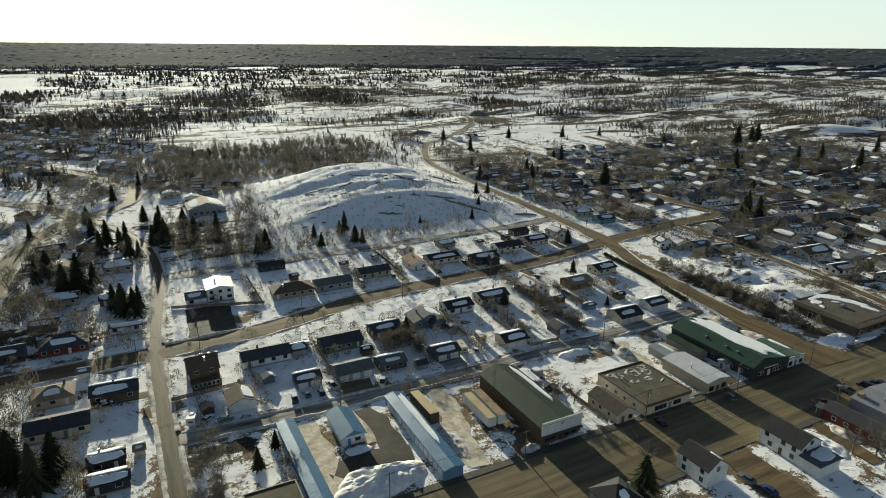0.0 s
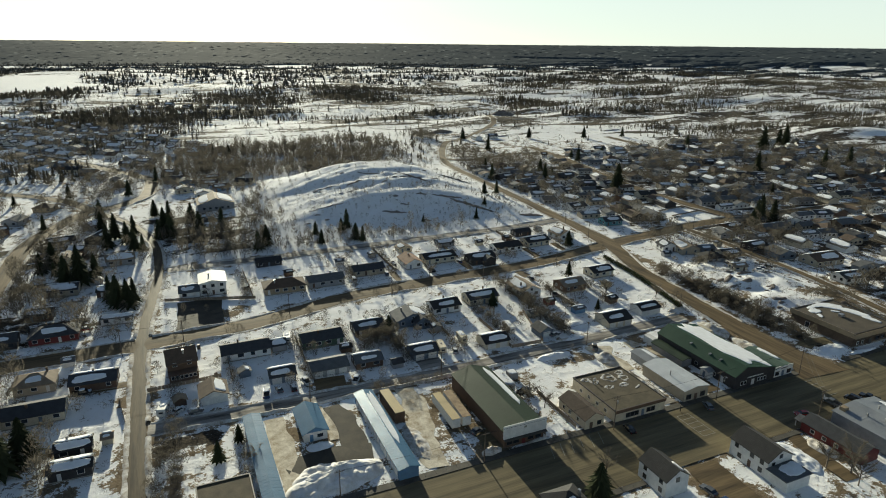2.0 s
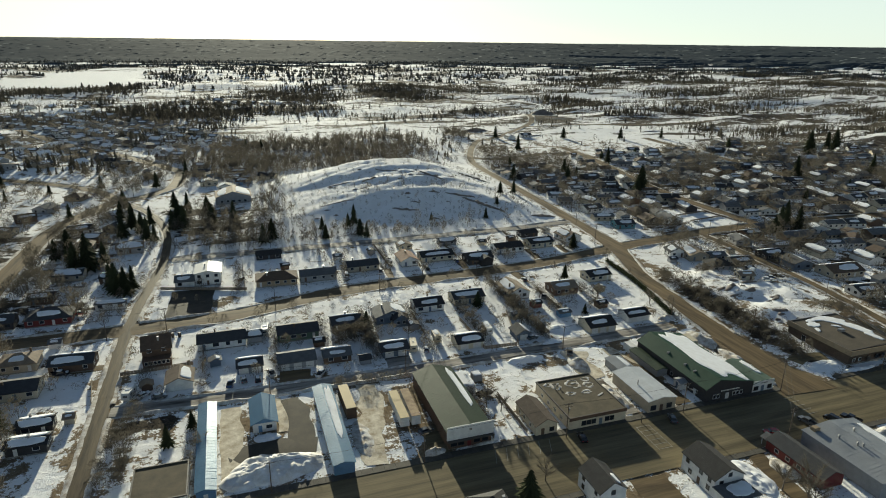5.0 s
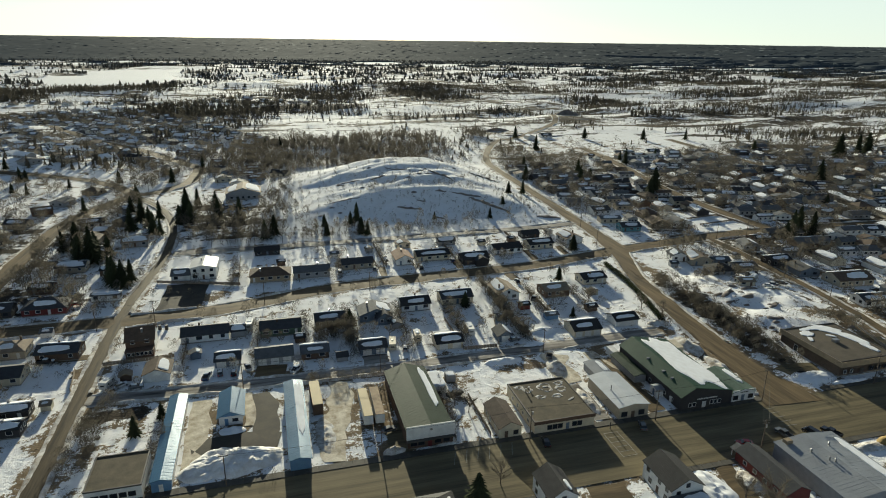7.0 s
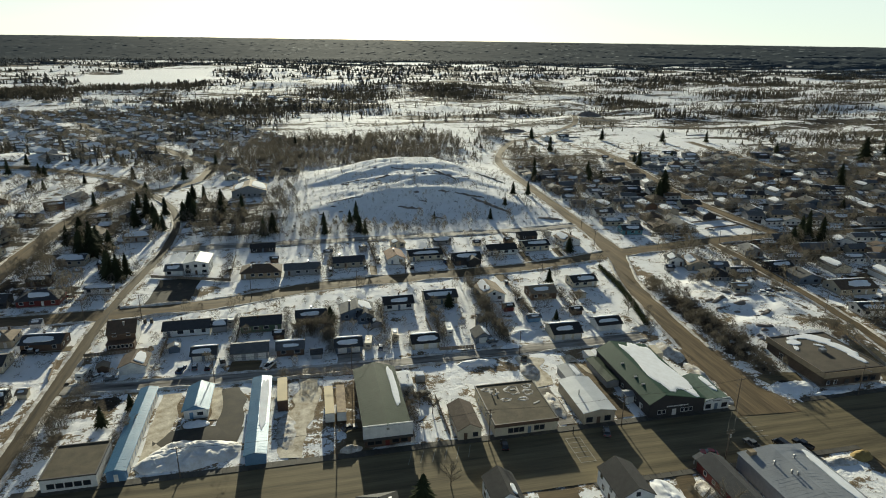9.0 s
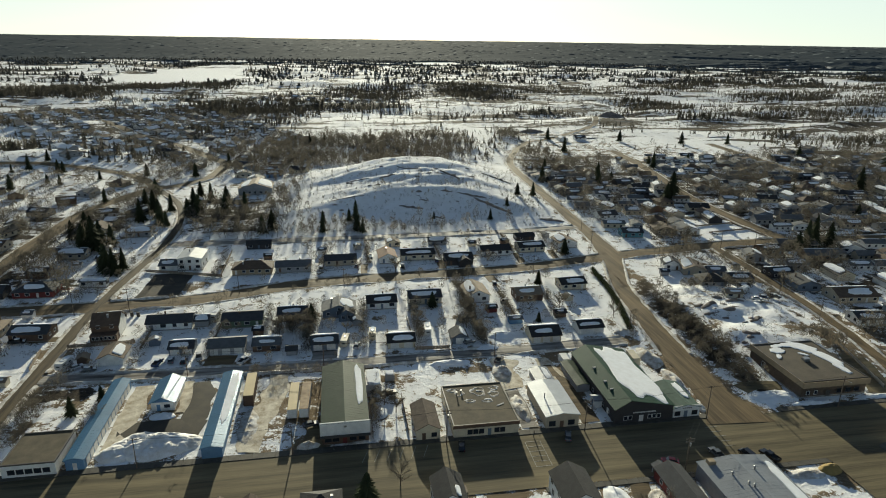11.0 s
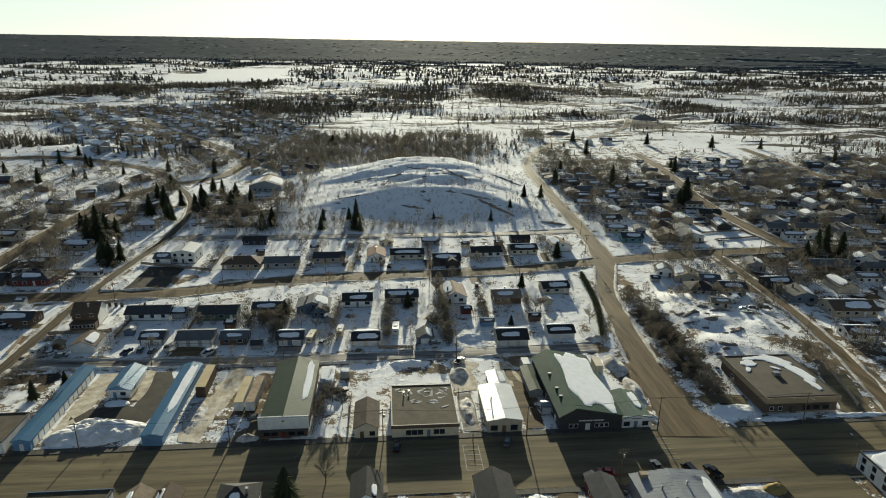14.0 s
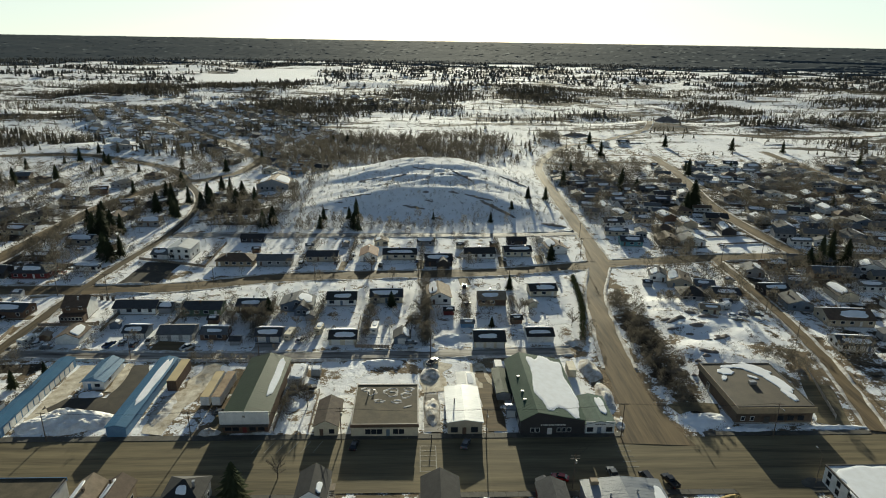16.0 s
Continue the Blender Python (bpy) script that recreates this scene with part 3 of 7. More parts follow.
def berm(pts, off, width, height, seed):
    """A bank of ploughed snow along a road's edge."""
    v, f = [], []
    for i, p in enumerate(pts):
        a, b = pts[max(i - 1, 0)], pts[min(i + 1, len(pts) - 1)]
        d = Vector((b.x - a.x, b.y - a.y, 0)).normalized()
        nrm = Vector((-d.y, d.x, 0))
        o_ = off if not p.z else math.copysign(p.z + .5, off)
        hh = height * max(0.0, 0.35 + 1.3 * noise.noise((p.x * 0.07, p.y * 0.07, seed)) + 0.5 * noise.noise((p.x * 0.35, p.y * 0.35, seed)))
        for s, z in ((-0.5, -0.15), (-0.22, 0.75), (0.05, 1.0), (0.3, 0.6), (0.5, -0.15)):
            j = 1 + 0.35 * noise.noise((p.x * 0.4, p.y * 0.4, s * 4 + seed))
            q = Vector((p.x, p.y, 0)) + nrm * (o_ + s * width * j * (1 if off > 0 else -1))
            v.append((q.x, q.y, land1(q.x, q.y) + (hh * z if z > 0 else -0.15)))
    for i in range(len(pts) - 1):
        for k in range(4):
            a = i * 5 + k
            f.append((a, a + 1, a + 6, a + 5) if off < 0 else (a, a + 5, a + 6, a + 1))
    return v, f


for _i, (_n, _w, _p) in enumerate(STREETS):
    _m = {"main_street": ASPHALT, "south_street": ASPHALT, "back_lane": LANE, "north_lane": LANE, "west_street": RUTS, "side_road": SANDED_Y, "east_lane": SANDED_Y, "east_street": SANDED_Y, "far_street": SANDED_Y, "diagonal_street": SANDED_Y}.get(_n, SANDED)
    _lab = {"main_street": "wide grey asphalt main street dusted with sand"}.get(_n, "packed rutted snow and dirt lane" if _m is LANE else "brown sanded asphalt street between snow banks")
    tagged(part("road_" + _n, strip(LINES[_n], _w, 0.06 + 0.012 * _i, 7, _i, 0.25 if _i == 0 else 0.9), _m, None, _lab, smooth=True), "", "road", kind="structure")
for _i, (_n, _w, _p) in enumerate(STREETS):
    if _n in ("main_street", "cross_street", "quarry_track", "south_street"):
        continue
    _pts = resample(_p, 1.6)
    for _s in (-1, 1):
        _v, _f = berm(_pts, _s * (_w + 0.5), 2.0, 0.8, _i * 7 + _s)
        # no bank where another road joins
        _keep = []
        _others = np.array([(a.x, a.y, a.z or w) for n, w, _ in STREETS if n != _n for a in LINES[n]])
        for _q in _f:
            _c = _v[_q[0]]
            if _n == "side_road" and _c[1] < 152:
                continue
            if np.min(np.hypot(_others[:, 0] - _c[0], _others[:, 1] - _c[1]) - _others[:, 2]) > 1.2:
                _keep.append(_q)
        tagged(part("snow_bank", (_v, _keep), BANK, None, "ploughed bank of dirty snow along the road edge", smooth=True), "", "snow bank", kind="stuff")


def pavement(name, x0, x1, y0, y1):
    ob = tagged(new(name), "grey concrete pavement with a raised kerb", "pavement", kind="structure")
    slab = make_mesh("slab", *box(0, 2.97, 0, y1 - y0, -0.2, 0.12, 0.02), PAVED)
    n = int((x1 - x0) / 3)
    for k in range(n):
        part("slab", slab, PAVED, ob, "", pose(x0 + 3 * k, y0, land1(x0 + 3 * k, y0) + 0.05))
    return ob


pavement("pavement_north", 8, 203, 114.9, 117.2)
pavement("pavement_north_east", 226, 274, 114.9, 116.8)
pavement("pavement_south", 60, 128, 91.2, 93.0)
pavement("pavement_south_east", 146, 260, 91.2, 93.0)


def paint_line(x, y, w, d, turn=0):
    ob = part("road_marking", box(-w / 2, w / 2, -d / 2, d / 2, 0, 0.012), PAINTLINE, None, "", pose(x, y, land1(x, y) + 0.165, 0, 0, turn))
    return tagged(ob, "worn pale painted line on the asphalt", "road marking", "parking lines")


for _k in range(6):
    paint_line(148.4, 111.5 - 2.1 * _k, 4.2, 0.14)
paint_line(146.3, 106.2, 0.14, 10.6)
paint_line(150.5, 106.2, 0.14, 10.6)
for _k in range(5):
    paint_line(201.0, 110.5 - 2.2 * _k, 3.6, 0.16)
for _k in range(6):
    paint_line(103 + 3.2 * _k, 111.5, 0.12, 5.4, -20)
for _k in range(4):
    paint_line(249 + 1.3 * _k, 96, 0.12, 4.0, 15)


# ---- buildings ----
_cache = {}


def cached(key, fn):
    if key not in _cache:
        _cache[key] = fn()
    return _cache[key]


def ring(a, h, t=.1, y0=-.07, y1=.02):
    """A picture frame round an opening 2a wide and h high."""
    c = [(-a - t, -t), (a + t, -t), (a + t, h + t), (-a - t, h + t), (-a, 0), (a, 0), (a, h), (-a, h)]
    v = [(x, y0, z) for x, z in c] + [(x, y1, z) for x, z in c]
    f = []
    for i in range(4):
        j = (i + 1) % 4
        f += [(i, j, 4 + j, 4 + i), (8 + i, 12 + i, 12 + j, 8 + j), (i, 8 + i, 8 + j, j), (4 + i, 4 + j, 12 + j, 12 + i)]
    return v, f


def window(parent, x, y, z, w, h, face=0, trim=TRIM):
    """A framed window on a wall; face: degrees, 0 looks to -y."""
    if trim is None:
        return part("window", cached(("bare", w, h), lambda: make_mesh("window", *box(-w / 2, w / 2, -.04, .015, 0, h), GLASS)), None, parent, "", pose(x, y, z, 0, 0, face))
    fr = cached(("win", w, h, trim.name), lambda: make_mesh("window", *ring(w / 2, h), trim))
    pn = cached(("pane", w, h), lambda: make_mesh("pane", *box(-w / 2, w / 2, -.025, .015, 0, h), GLASS))
    ob = part("window", fr, None, parent, "", pose(x, y, z, 0, 0, face))
    part("pane", pn, None, ob)
    return ob


def door(parent, x, y, z, w, h, material, face=0, name="door", label=""):
    def slab():
        prof = [(.015, 0)]
        for k in range(4):
            prof += [(-.03, h * (k + .02) / 4), (-.07, h * (k + .1) / 4), (-.07, h * (k + .9) / 4), (-.03, h * (k + .98) / 4)]
        return make_mesh(name, *extrude(prof + [(.015, h)], -w / 2, w / 2), material)
    me = cached((name, w, h, material.name), slab)
    return part(name, me, None, parent, label, pose(x, y, z, 0, 0, face))


def gable_body(w, d, h, rise, ridge, ridge_at=0.0):
    s = d if ridge == "x" else w
    span = w if ridge == "x" else d
    return extrude([(-s / 2, -0.3), (s / 2, -0.3), (s / 2, h), (ridge_at, h + rise), (-s / 2, h)], -span / 2, span / 2, ridge)


def gable_roof(w, d, h, rise, ridge, over=0.5, th=0.2, ridge_at=0.0):
    s = d if ridge == "x" else w
    span = w if ridge == "x" else d
    a, b = rise / (s / 2 + ridge_at), rise / (s / 2 - ridge_at)
    lo = [(-s / 2 - over, h - a * over), (ridge_at, h + rise), (s / 2 + over, h - b * over)]
    up = [(q[0], q[1] + th) for q in lo]
    prof = [lo[0], lo[1], lo[2], up[2], up[1], up[0]]
    x0, x1 = -span / 2 - over * .8, span / 2 + over * .8
    n = 6
    if ridge == "x":
        v = [(x0, q, z) for q, z in prof] + [(x1, q, z) for q, z in prof]
    else:
        v = [(-q, x0, z) for q, z in prof] + [(-q, x1, z) for q, z in prof]
    f = [(i, (i + 1) % n, n + (i + 1) % n, n + i) for i in range(n)]
    f += [(5, 4, 1, 0), (4, 3, 2, 1), (6, 7, 10, 11), (7, 8, 9, 10)]
    return v, f


def hip_roof(w, d, h, rise, over=0.5, th=0.2):
    a, b = w / 2 + over, d / 2 + over
    k = max(0.2, (w - d) / 2)
    z0 = h - rise * over / (d / 2)
    v = [(-a, -b, z0), (a, -b, z0), (a, b, z0), (-a, b, z0), (-a, -b, z0 + th), (a, -b, z0 + th), (a, b, z0 + th), (-a, b, z0 + th), (-k, 0, h + rise + th), (k, 0, h + rise + th)]
    return v, [(3, 2, 1, 0), (0, 1, 5, 4), (1, 2, 6, 5), (2, 3, 7, 6), (3, 0, 4, 7), (4, 5, 9, 8), (5, 6, 9), (6, 7, 8, 9), (7, 4, 8)]


def roof_snow(parent, w, d, h, rise, ridge, side, u, v, lu, lv, seed, th=0.22, roof_th=0.2):
    """A slab of snow on one slope. side -1: the -y (or +x) slope; u, v: place along the ridge and down the slope, 0 to 1; lu, lv: its half sizes."""
    s = d if ridge == "x" else w
    run = s / 2
    ang = math.atan2(rise, run)
    mid = run * v
    zz = h + rise * (1 - v) + roof_th
    span = w if ridge == "x" else d
    geo = blob(lu, lv, th, seed)
    if ridge == "x":
        m = pose((u - 0.5) * span, side * mid, zz, math.degrees(ang) * (-side), 0, 0)
    else:
        m = pose(-side * mid, (u - 0.5) * span, zz, 0, 0, 0) @ pose(0, 0, 0, 0, math.degrees(ang) * (-side), 0) @ pose(0, 0, 0, 0, 0, 90)
    return part("snow_patch", geo, SNOW, parent, "slab of old snow on the roof", m, smooth=False)


PLACED = []  # discs taken by buildings


def house(x, y, w, d, turn=0, h=2.7, rise=1.9, ridge="x", wall="white", roof="charcoal", snow=1, base=0.45, kind="house", trim=None, windows=True, doors=True, chimney=True, plain=False, seed=0, garage=0, note="", back_snow=True):
    """A small wooden house: x, y is the middle of its footprint, turn its turn about z."""
    r = random.Random(seed * 131 + int(x * 7) + int(y * 3))
    PLACED.append((x, y, math.hypot(w, d) / 2 + 0.5))
    z = min(land1(x - w / 3, y), land1(x + w / 3, y), land1(x, y))
    ob = new(kind)
    ob.matrix_basis = pose(x, y, z, 0, 0, turn)
    wm, rm = SIDING[wall], SHINGLE[roof]
    trim = None if plain else trim or (TRIM if wall not in ("white",) else DARKTRIM)
    H = h + base
    if ridge == "hip":
        part("wall", box(-w / 2, w / 2, -d / 2, d / 2, base, H), wm, ob)
        part("roof", hip_roof(w, d, H, rise), rm, ob)
    elif ridge == "flat":
        part("wall", box(-w / 2, w / 2, -d / 2, d / 2, base, H), wm, ob)
        part("roof", box(-w / 2 - .3, w / 2 + .3, -d / 2 - .3, d / 2 + .3, H, H + .25, .06), rm, ob)
    else:
        part("wall", (lambda g: ([(a, b, max(c, base - .02)) for a, b, c in g[0]], g[1]))(gable_body(w, d, H, rise, ridge)), wm, ob)
        part("roof", gable_roof(w, d, H, rise, ridge), rm, ob)
    part("foundation", box(-w / 2 + .05, w / 2 - .05, -d / 2 + .05, d / 2 - .05, -0.8, base), CONCRETE, ob)
    if plain and not snow and ridge == "x":
        roof_snow(ob, w, d, H, rise, ridge, 1, 0.5, 0.46, w * 0.47, d * 0.22, r.randint(0, 999), 0.28)
    if snow and ridge in ("x", "y"):
        span = w if ridge == "x" else d
        half = (d if ridge == "x" else w) / 2
        lv = half * r.uniform(0.22, 0.34) if snow == 1 else half * 0.46
        lu = span * r.uniform(0.26, 0.40) if snow == 1 else span * 0.47
        uu = 0.5 + r.uniform(-.1, .1) * (snow == 1)
        vv = r.uniform(.5, .62) if snow == 1 else 0.53
        if not (ridge == "y" and snow == 1):
            roof_snow(ob, w, d, H, rise, ridge, -1, uu, vv, lu, lv, r.randint(0, 999))
        else:
            roof_snow(ob, w, d, H, rise, ridge, r.choice((-1, 1)), uu, 0.5, span * .42, half * .4, r.randint(0, 999))
        if back_snow and ridge == "x":
            roof_snow(ob, w, d, H, rise, ridge, 1, 0.5, 0.46, span * 0.48, half * 0.46, r.randint(0, 999), 0.28)
    elif snow and ridge == "flat":
        part("snow_patch", blob(w * .44, d * .40, .22, seed), SNOW, ob, "slab of old snow on the roof", pose(0, 0, H + .25))
    elif snow:
        ang = math.degrees(math.atan2(rise, d / 2))
        part("snow_patch", blob(max(.6, (w - d) / 2 + d * .12), d * .13, .2, seed), SNOW, ob, "slab of old snow on the roof", pose(0, -d * .26, H + rise * .48 + .2, ang, 0, 0))
    if windows:
        n = max(1, int(w / 3.4))
        slots = [(-w / 2 + w * (k + .5) / n) for k in range(n)]
        dk = r.randrange(n) if (doors and n > 1) else -1
        for k, sx in enumerate(slots):
            if garage and k < garage * 2 and garage * 3.2 < w:
                continue
            if k == dk:
                door(ob, sx, -d / 2, base, .95, 2.05, r.choice((SIDING["brown"], TRIM, SIDING["slate"])))
            else:
                window(ob, sx, -d / 2, base + 0.95, r.choice((1.2, 1.5, 1.8)), 1.15, 0, trim)
            if h > 4:
                window(ob, sx, -d / 2, base + 3.6, 1.2, 1.15, 0, trim)
        for sx in (() if plain else (-d * .22, d * .22)):
            window(ob, w / 2, sx, base + 1.0, 1.2, 1.1, 90, trim)
            window(ob, -w / 2, sx, base + 1.0, 1.2, 1.1, -90, trim)
        if ridge == "y" and rise > 2:
            window(ob, 0, -d / 2, H + .1, .9, .9, 0, trim)
    if plain:
        window(ob, w / 2, 0, base + 1.0, 1.2, 1.1, 90, trim)
    if garage:
        gw = min(3.0, (w - 1.2) / garage - .4) if garage < 3 else 2.6
        for k in range(garage):
            door(ob, -w / 2 + (w / garage) * (k + .5), -d / 2, 0.02, gw, 2.25, TRIM, 0, "garage_door", "white panelled garage door")
    if chimney:
        cx, cy = r.uniform(-.3, .3) * w, r.uniform(.05, .25) * d * r.choice((-1, 1))
        zr = H + rise * .6
        part("chimney", join(box(cx - .28, cx + .28, cy - .28, cy + .28, H - .2, zr + 1.3), box(cx - .34, cx + .34, cy - .34, cy + .34, zr + 1.3, zr + 1.42)), BRICK if r.random() < .5 else STEEL, ob)
    sn = {0: "", 1: " with patches of snow", 2: " under a full cover of snow"}[snow]
    form = {"x": "gabled", "y": "front-gabled", "hip": "hipped", "flat": "flat-roofed"}[ridge]
    what = {"house": "house", "garage": "garage", "shed": "shed", "mobile_home": "mobile home"}.get(kind, "building")
    tagged(ob, note or f"{wall}-sided {form} {what}, {roof} roof{sn}", what, {"house": "town houses", "garage": "garages along the lane", "shed": "yard sheds", "mobile_home": "mobile homes"}.get(kind, ""))
    return ob


def slots(a, b, n):
    return [a + (b - a) * (k + .5) / n for k in range(n)]


def ribs(parent, w, d, h, rise, ridge, gap, material, ridge_at=0.0, th=0.2, over=0.35):
    """Standing seams of a sheet-metal roof, each a bar down one slope."""
    s = d if ridge == "x" else w
    span = w if ridge == "x" else d
    n = int(span / gap)
    for side in (-1, 1):
        run = s / 2 - side * ridge_at
        ang = math.atan2(rise, run)
        ln = (run + over) / math.cos(ang)
        me = make_mesh("seam", *box(-.02, .02, 0, ln, -.02, .014), material)
        for k in range(n + 1):
            t = -span / 2 + span * k / n
            if ridge == "x":
                m = pose(t, ridge_at, h + rise + th, 0, 0, 0 if side > 0 else 180) @ pose(0, 0, 0, -math.degrees(ang), 0, 0)
            else:
                m = pose(-ridge_at, t, h + rise + th, 0, 0, 90 if side > 0 else -90) @ pose(0, 0, 0, -math.degrees(ang), 0, 0)
            part("seam", me, None, parent, "", m)


def hall(kind, x0, x1, y0, y1, h, rise, ridge, wall, roofm, label, gap=0.0, ridge_at=0.0, th=0.16, over=0.35, base=0.15):
    """A larger building with a sheet or shingle roof; returns its Empty, whose origin is the footprint's middle."""
    w, d, cx, cy = x1 - x0, y1 - y0, (x0 + x1) / 2, (y0 + y1) / 2
    PLACED.append((cx, cy, max(w, d) / 2 + 1))
    if d > w * 1.6:
        PLACED.extend([(cx, cy - d * .3, w * .7 + 1), (cx, cy + d * .3, w * .7 + 1)])
    ob = new(kind)
    ob.matrix_basis = pose(cx, cy, land1(cx, cy))
    part("foundation", box(-w / 2 + .06, w / 2 - .06, -d / 2 + .06, d / 2 - .06, -.8, base + .02), CONCRETE, ob)
    if ridge == "flat":
        part("wall", box(-w / 2, w / 2, -d / 2, d / 2, base, h), wall, ob)
        part("roof", box(-w / 2 + .25, w / 2 - .25, -d / 2 + .25, d / 2 - .25, h, h + .08), roofm, ob)
        for a, b, c, e in ((-w / 2 - .12, w / 2 + .12, -d / 2 - .12, -d / 2 + .25), (-w / 2 - .12, w / 2 + .12, d / 2 - .25, d / 2 + .12), (-w / 2 - .12, -w / 2 + .25, -d / 2 + .25, d / 2 - .25), (w / 2 - .25, w / 2 + .12, -d / 2 + .25, d / 2 - .25)):
            part("parapet", box(a, b, c, e, h - .1, h + .28, .03), DARKTRIM, ob)
    else:
        g = gable_body(w, d, h, rise, ridge, ridge_at)
        part("wall", ([(a, b, max(c, base)) for a, b, c in g[0]], g[1]), wall, ob)
        part("roof", gable_roof(w, d, h, rise, ridge, over, th, ridge_at), roofm, ob)
        if gap:
            ribs(ob, w, d, h, rise, ridge, gap, roofm, ridge_at, th, over)
    tagged(ob, label, "building")
    return ob


# storage yard
BLUEW = SIDING["blue"]
st = hall("storage_building", 29.0, 33.4, 116.8, 156.3, 3.1, .55, "y", BLUEW, METAL["blue"], "long low blue metal storage building with pale roll-up doors", 1.3)
for _y in slots(-18.5, 18.5, 13):
    door(st, 2.2, _y, .15, 2.3, 2.3, TRIM, 90, "roller_door", "pale roll-up door")
door(st, 0, -19.75, .15, 1.0, 2.05, TRIM)
st = hall("storage_building", 61.4, 66.6, 116.8, 156.0, 3.2, .6, "y", BLUEW, METAL["blue"], "long low blue metal storage building, one roof slope under snow", 1.3)
for _y in slots(-18.5, 18.5, 13):
    door(st, -2.6, _y, .15, 2.3, 2.3, TRIM, -90, "roller_door", "pale roll-up door")
roof_snow(st, 5.2, 39.2, 3.2, .6, "y", -1, .62, .45, 13.5, 1.1, 5, .18, .16)
st = hall("site_office", 43.0, 49.4, 141.5, 155.0, 3.0, 1.5, "y", SIDING["white"], METAL["blue"], "small white office with a bright blue metal gable roof", 1.1, over=.6)
door(st, -1.2, -6.75, .15, 1.0, 2.1, SIDING["blue"])
window(st, 1.2, -6.75, 1.1, 1.6, 1.1)
window(st, 3.2, -3, 1.1, 1.4, 1.1, 90)
window(st, -3.2, -3, 1.1, 1.4, 1.1, -90)
part("gable_trim", extrude([(-3.2, 3.0), (3.2, 3.0), (0, 4.45)], -6.86, -6.76, "y"), BLUEW, st, "blue-painted gable end")
st = hall("shop_building", 14.8, 27.2, 116.0, 129.5, 3.6, 0, "flat", SIDING["white"], TAR, "low white shop with a flat brown tar roof")
for _x in slots(-5, 5, 5):
    window(st, _x, -6.75, 1.0, 1.5, 1.2, 0, DARKTRIM)

# store with the white false front
st = hall("store_building", 92.0, 104.4, 118.2, 152.0, 5.0, 1.9, "y", SIDING["brown"], METAL["green"], "long store, dull green metal gable roof, white false front", 1.2)
part("false_front", box(-6.7, 6.7, -17.3, -16.92, 3.1, 7.0, .03), SIDING["white"], st, "blank white board false front")
part("awning", box(-6.6, 6.6, -18.3, -17.25, 2.85, 3.08, .04), DARKTRIM, st)
for _x in (-4.6, -2.6, 2.0, 4.4):
    window(st, _x, -16.9, .9, 1.7, 1.6, 0, DARKTRIM)
door(st, -.2, -16.9, .15, 1.1, 2.1, SIDING["red"])
part("sign_mark", box(-.45, .35, -17.34, -17.29, 5.3, 5.9), PAINTLINE, st)
roof_snow(st, 12.4, 33.8, 5.0, 1.9, "y", -1, .63, .72, 10.5, 1.1, 8, .2, .16)

st = hall("small_shop", 117.2, 123.7, 116.6, 129.6, 3.2, 1.7, "y", SIDING["cream"], SHINGLE["umber"], "small cream shop with a dark brown gable roof")
window(st, 1.6, -6.5, .9, 1.3, 1.2, 0, DARKTRIM)
door(st, -1.2, -6.5, .15, 1.0, 2.05, SIDING["brown"])
for _y in (-3, 1, 4):
    window(st, -3.25, _y, 1.1, 1.0, 1.1, -90)

st = hall("flat_roofed_shop", 127.4, 145.8, 116.2, 137.2, 3.7, 0, "flat", SIDING["cream"], TAR, "broad cream shop with a flat brown roof ringed by melting snow")
for _x in (-4.6, -3.0, -1.4, 3.0, 4.6):
    window(st, _x, -10.5, .9, 1.3, 1.35, 0, DARKTRIM)
door(st, .9, -10.5, .15, 1.0, 2.1, SIDING["slate"])
for _y in slots(-8, 8, 4):
    window(st, -9.2, _y, 1.2, 1.2, 1.0, -90)
part("fascia_board", box(-9.4, 9.4, -10.7, -10.62, 2.95, 4.02), SIDING["brown"], st, "brown fascia board along the shop front")


def snow_ring(x, y, a, b, seed, wid=.3):
    """A thin wavy ring of snow left round a thawed hollow."""
    r = random.Random(seed)
    ph = [r.uniform(0, 6.28) for _ in range(6)]
    v, n = [], 40
    for k in range(n):
        t = 2 * math.pi * k / n
        w0 = 1 + .14 * math.sin(3 * t + ph[0]) + .08 * math.sin(5 * t + ph[1])
        ww = wid * (.7 + .5 * math.sin(2 * t + ph[2]) + .35 * math.sin(7 * t + ph[3])) + .08
        for s_, z in ((-1, 0), (0, .07), (1, 0)):
            v.append(((a * w0 + s_ * ww) * math.cos(t), (b * w0 + s_ * ww) * math.sin(t), z))
    f = [(3 * k + i, 3 * ((k + 1) % n) + i, 3 * ((k + 1) % n) + i + 1, 3 * k + i + 1) for k in range(n) for i in (0, 1)]
    part("snow_ring", (v, f), BANK, st, "thin ring of melting snow", pose(x, y, 3.785))


for _k, (_x, _y, _a, _b) in enumerate(((1.2, 6.2, 1.9, 2.2), (5.6, 4.4, 1.5, 1.3), (6.4, 7.6, 1.2, 1.0), (-4.6, 6.4, 1.1, 1.8), (-2.2, 1.4, 1.2, .8), (3.0, 1.0, 1.4, .7), (-6.6, 7.8, 1.0, .8))):
    snow_ring(_x, _y, _a, _b, _k)
for _k, (_x, _y, _a, _b) in enumerate(((1.6, 6.6, .9, .4), (6.2, -1.6, 1.3, .3), (4.6, 5.0, .5, .3))):
    part("snow_patch", blob(_a, _b, .1, _k), BANK, st, "thin patch of melting snow", pose(_x, _y, 3.78, 0, 0, _k * 25))
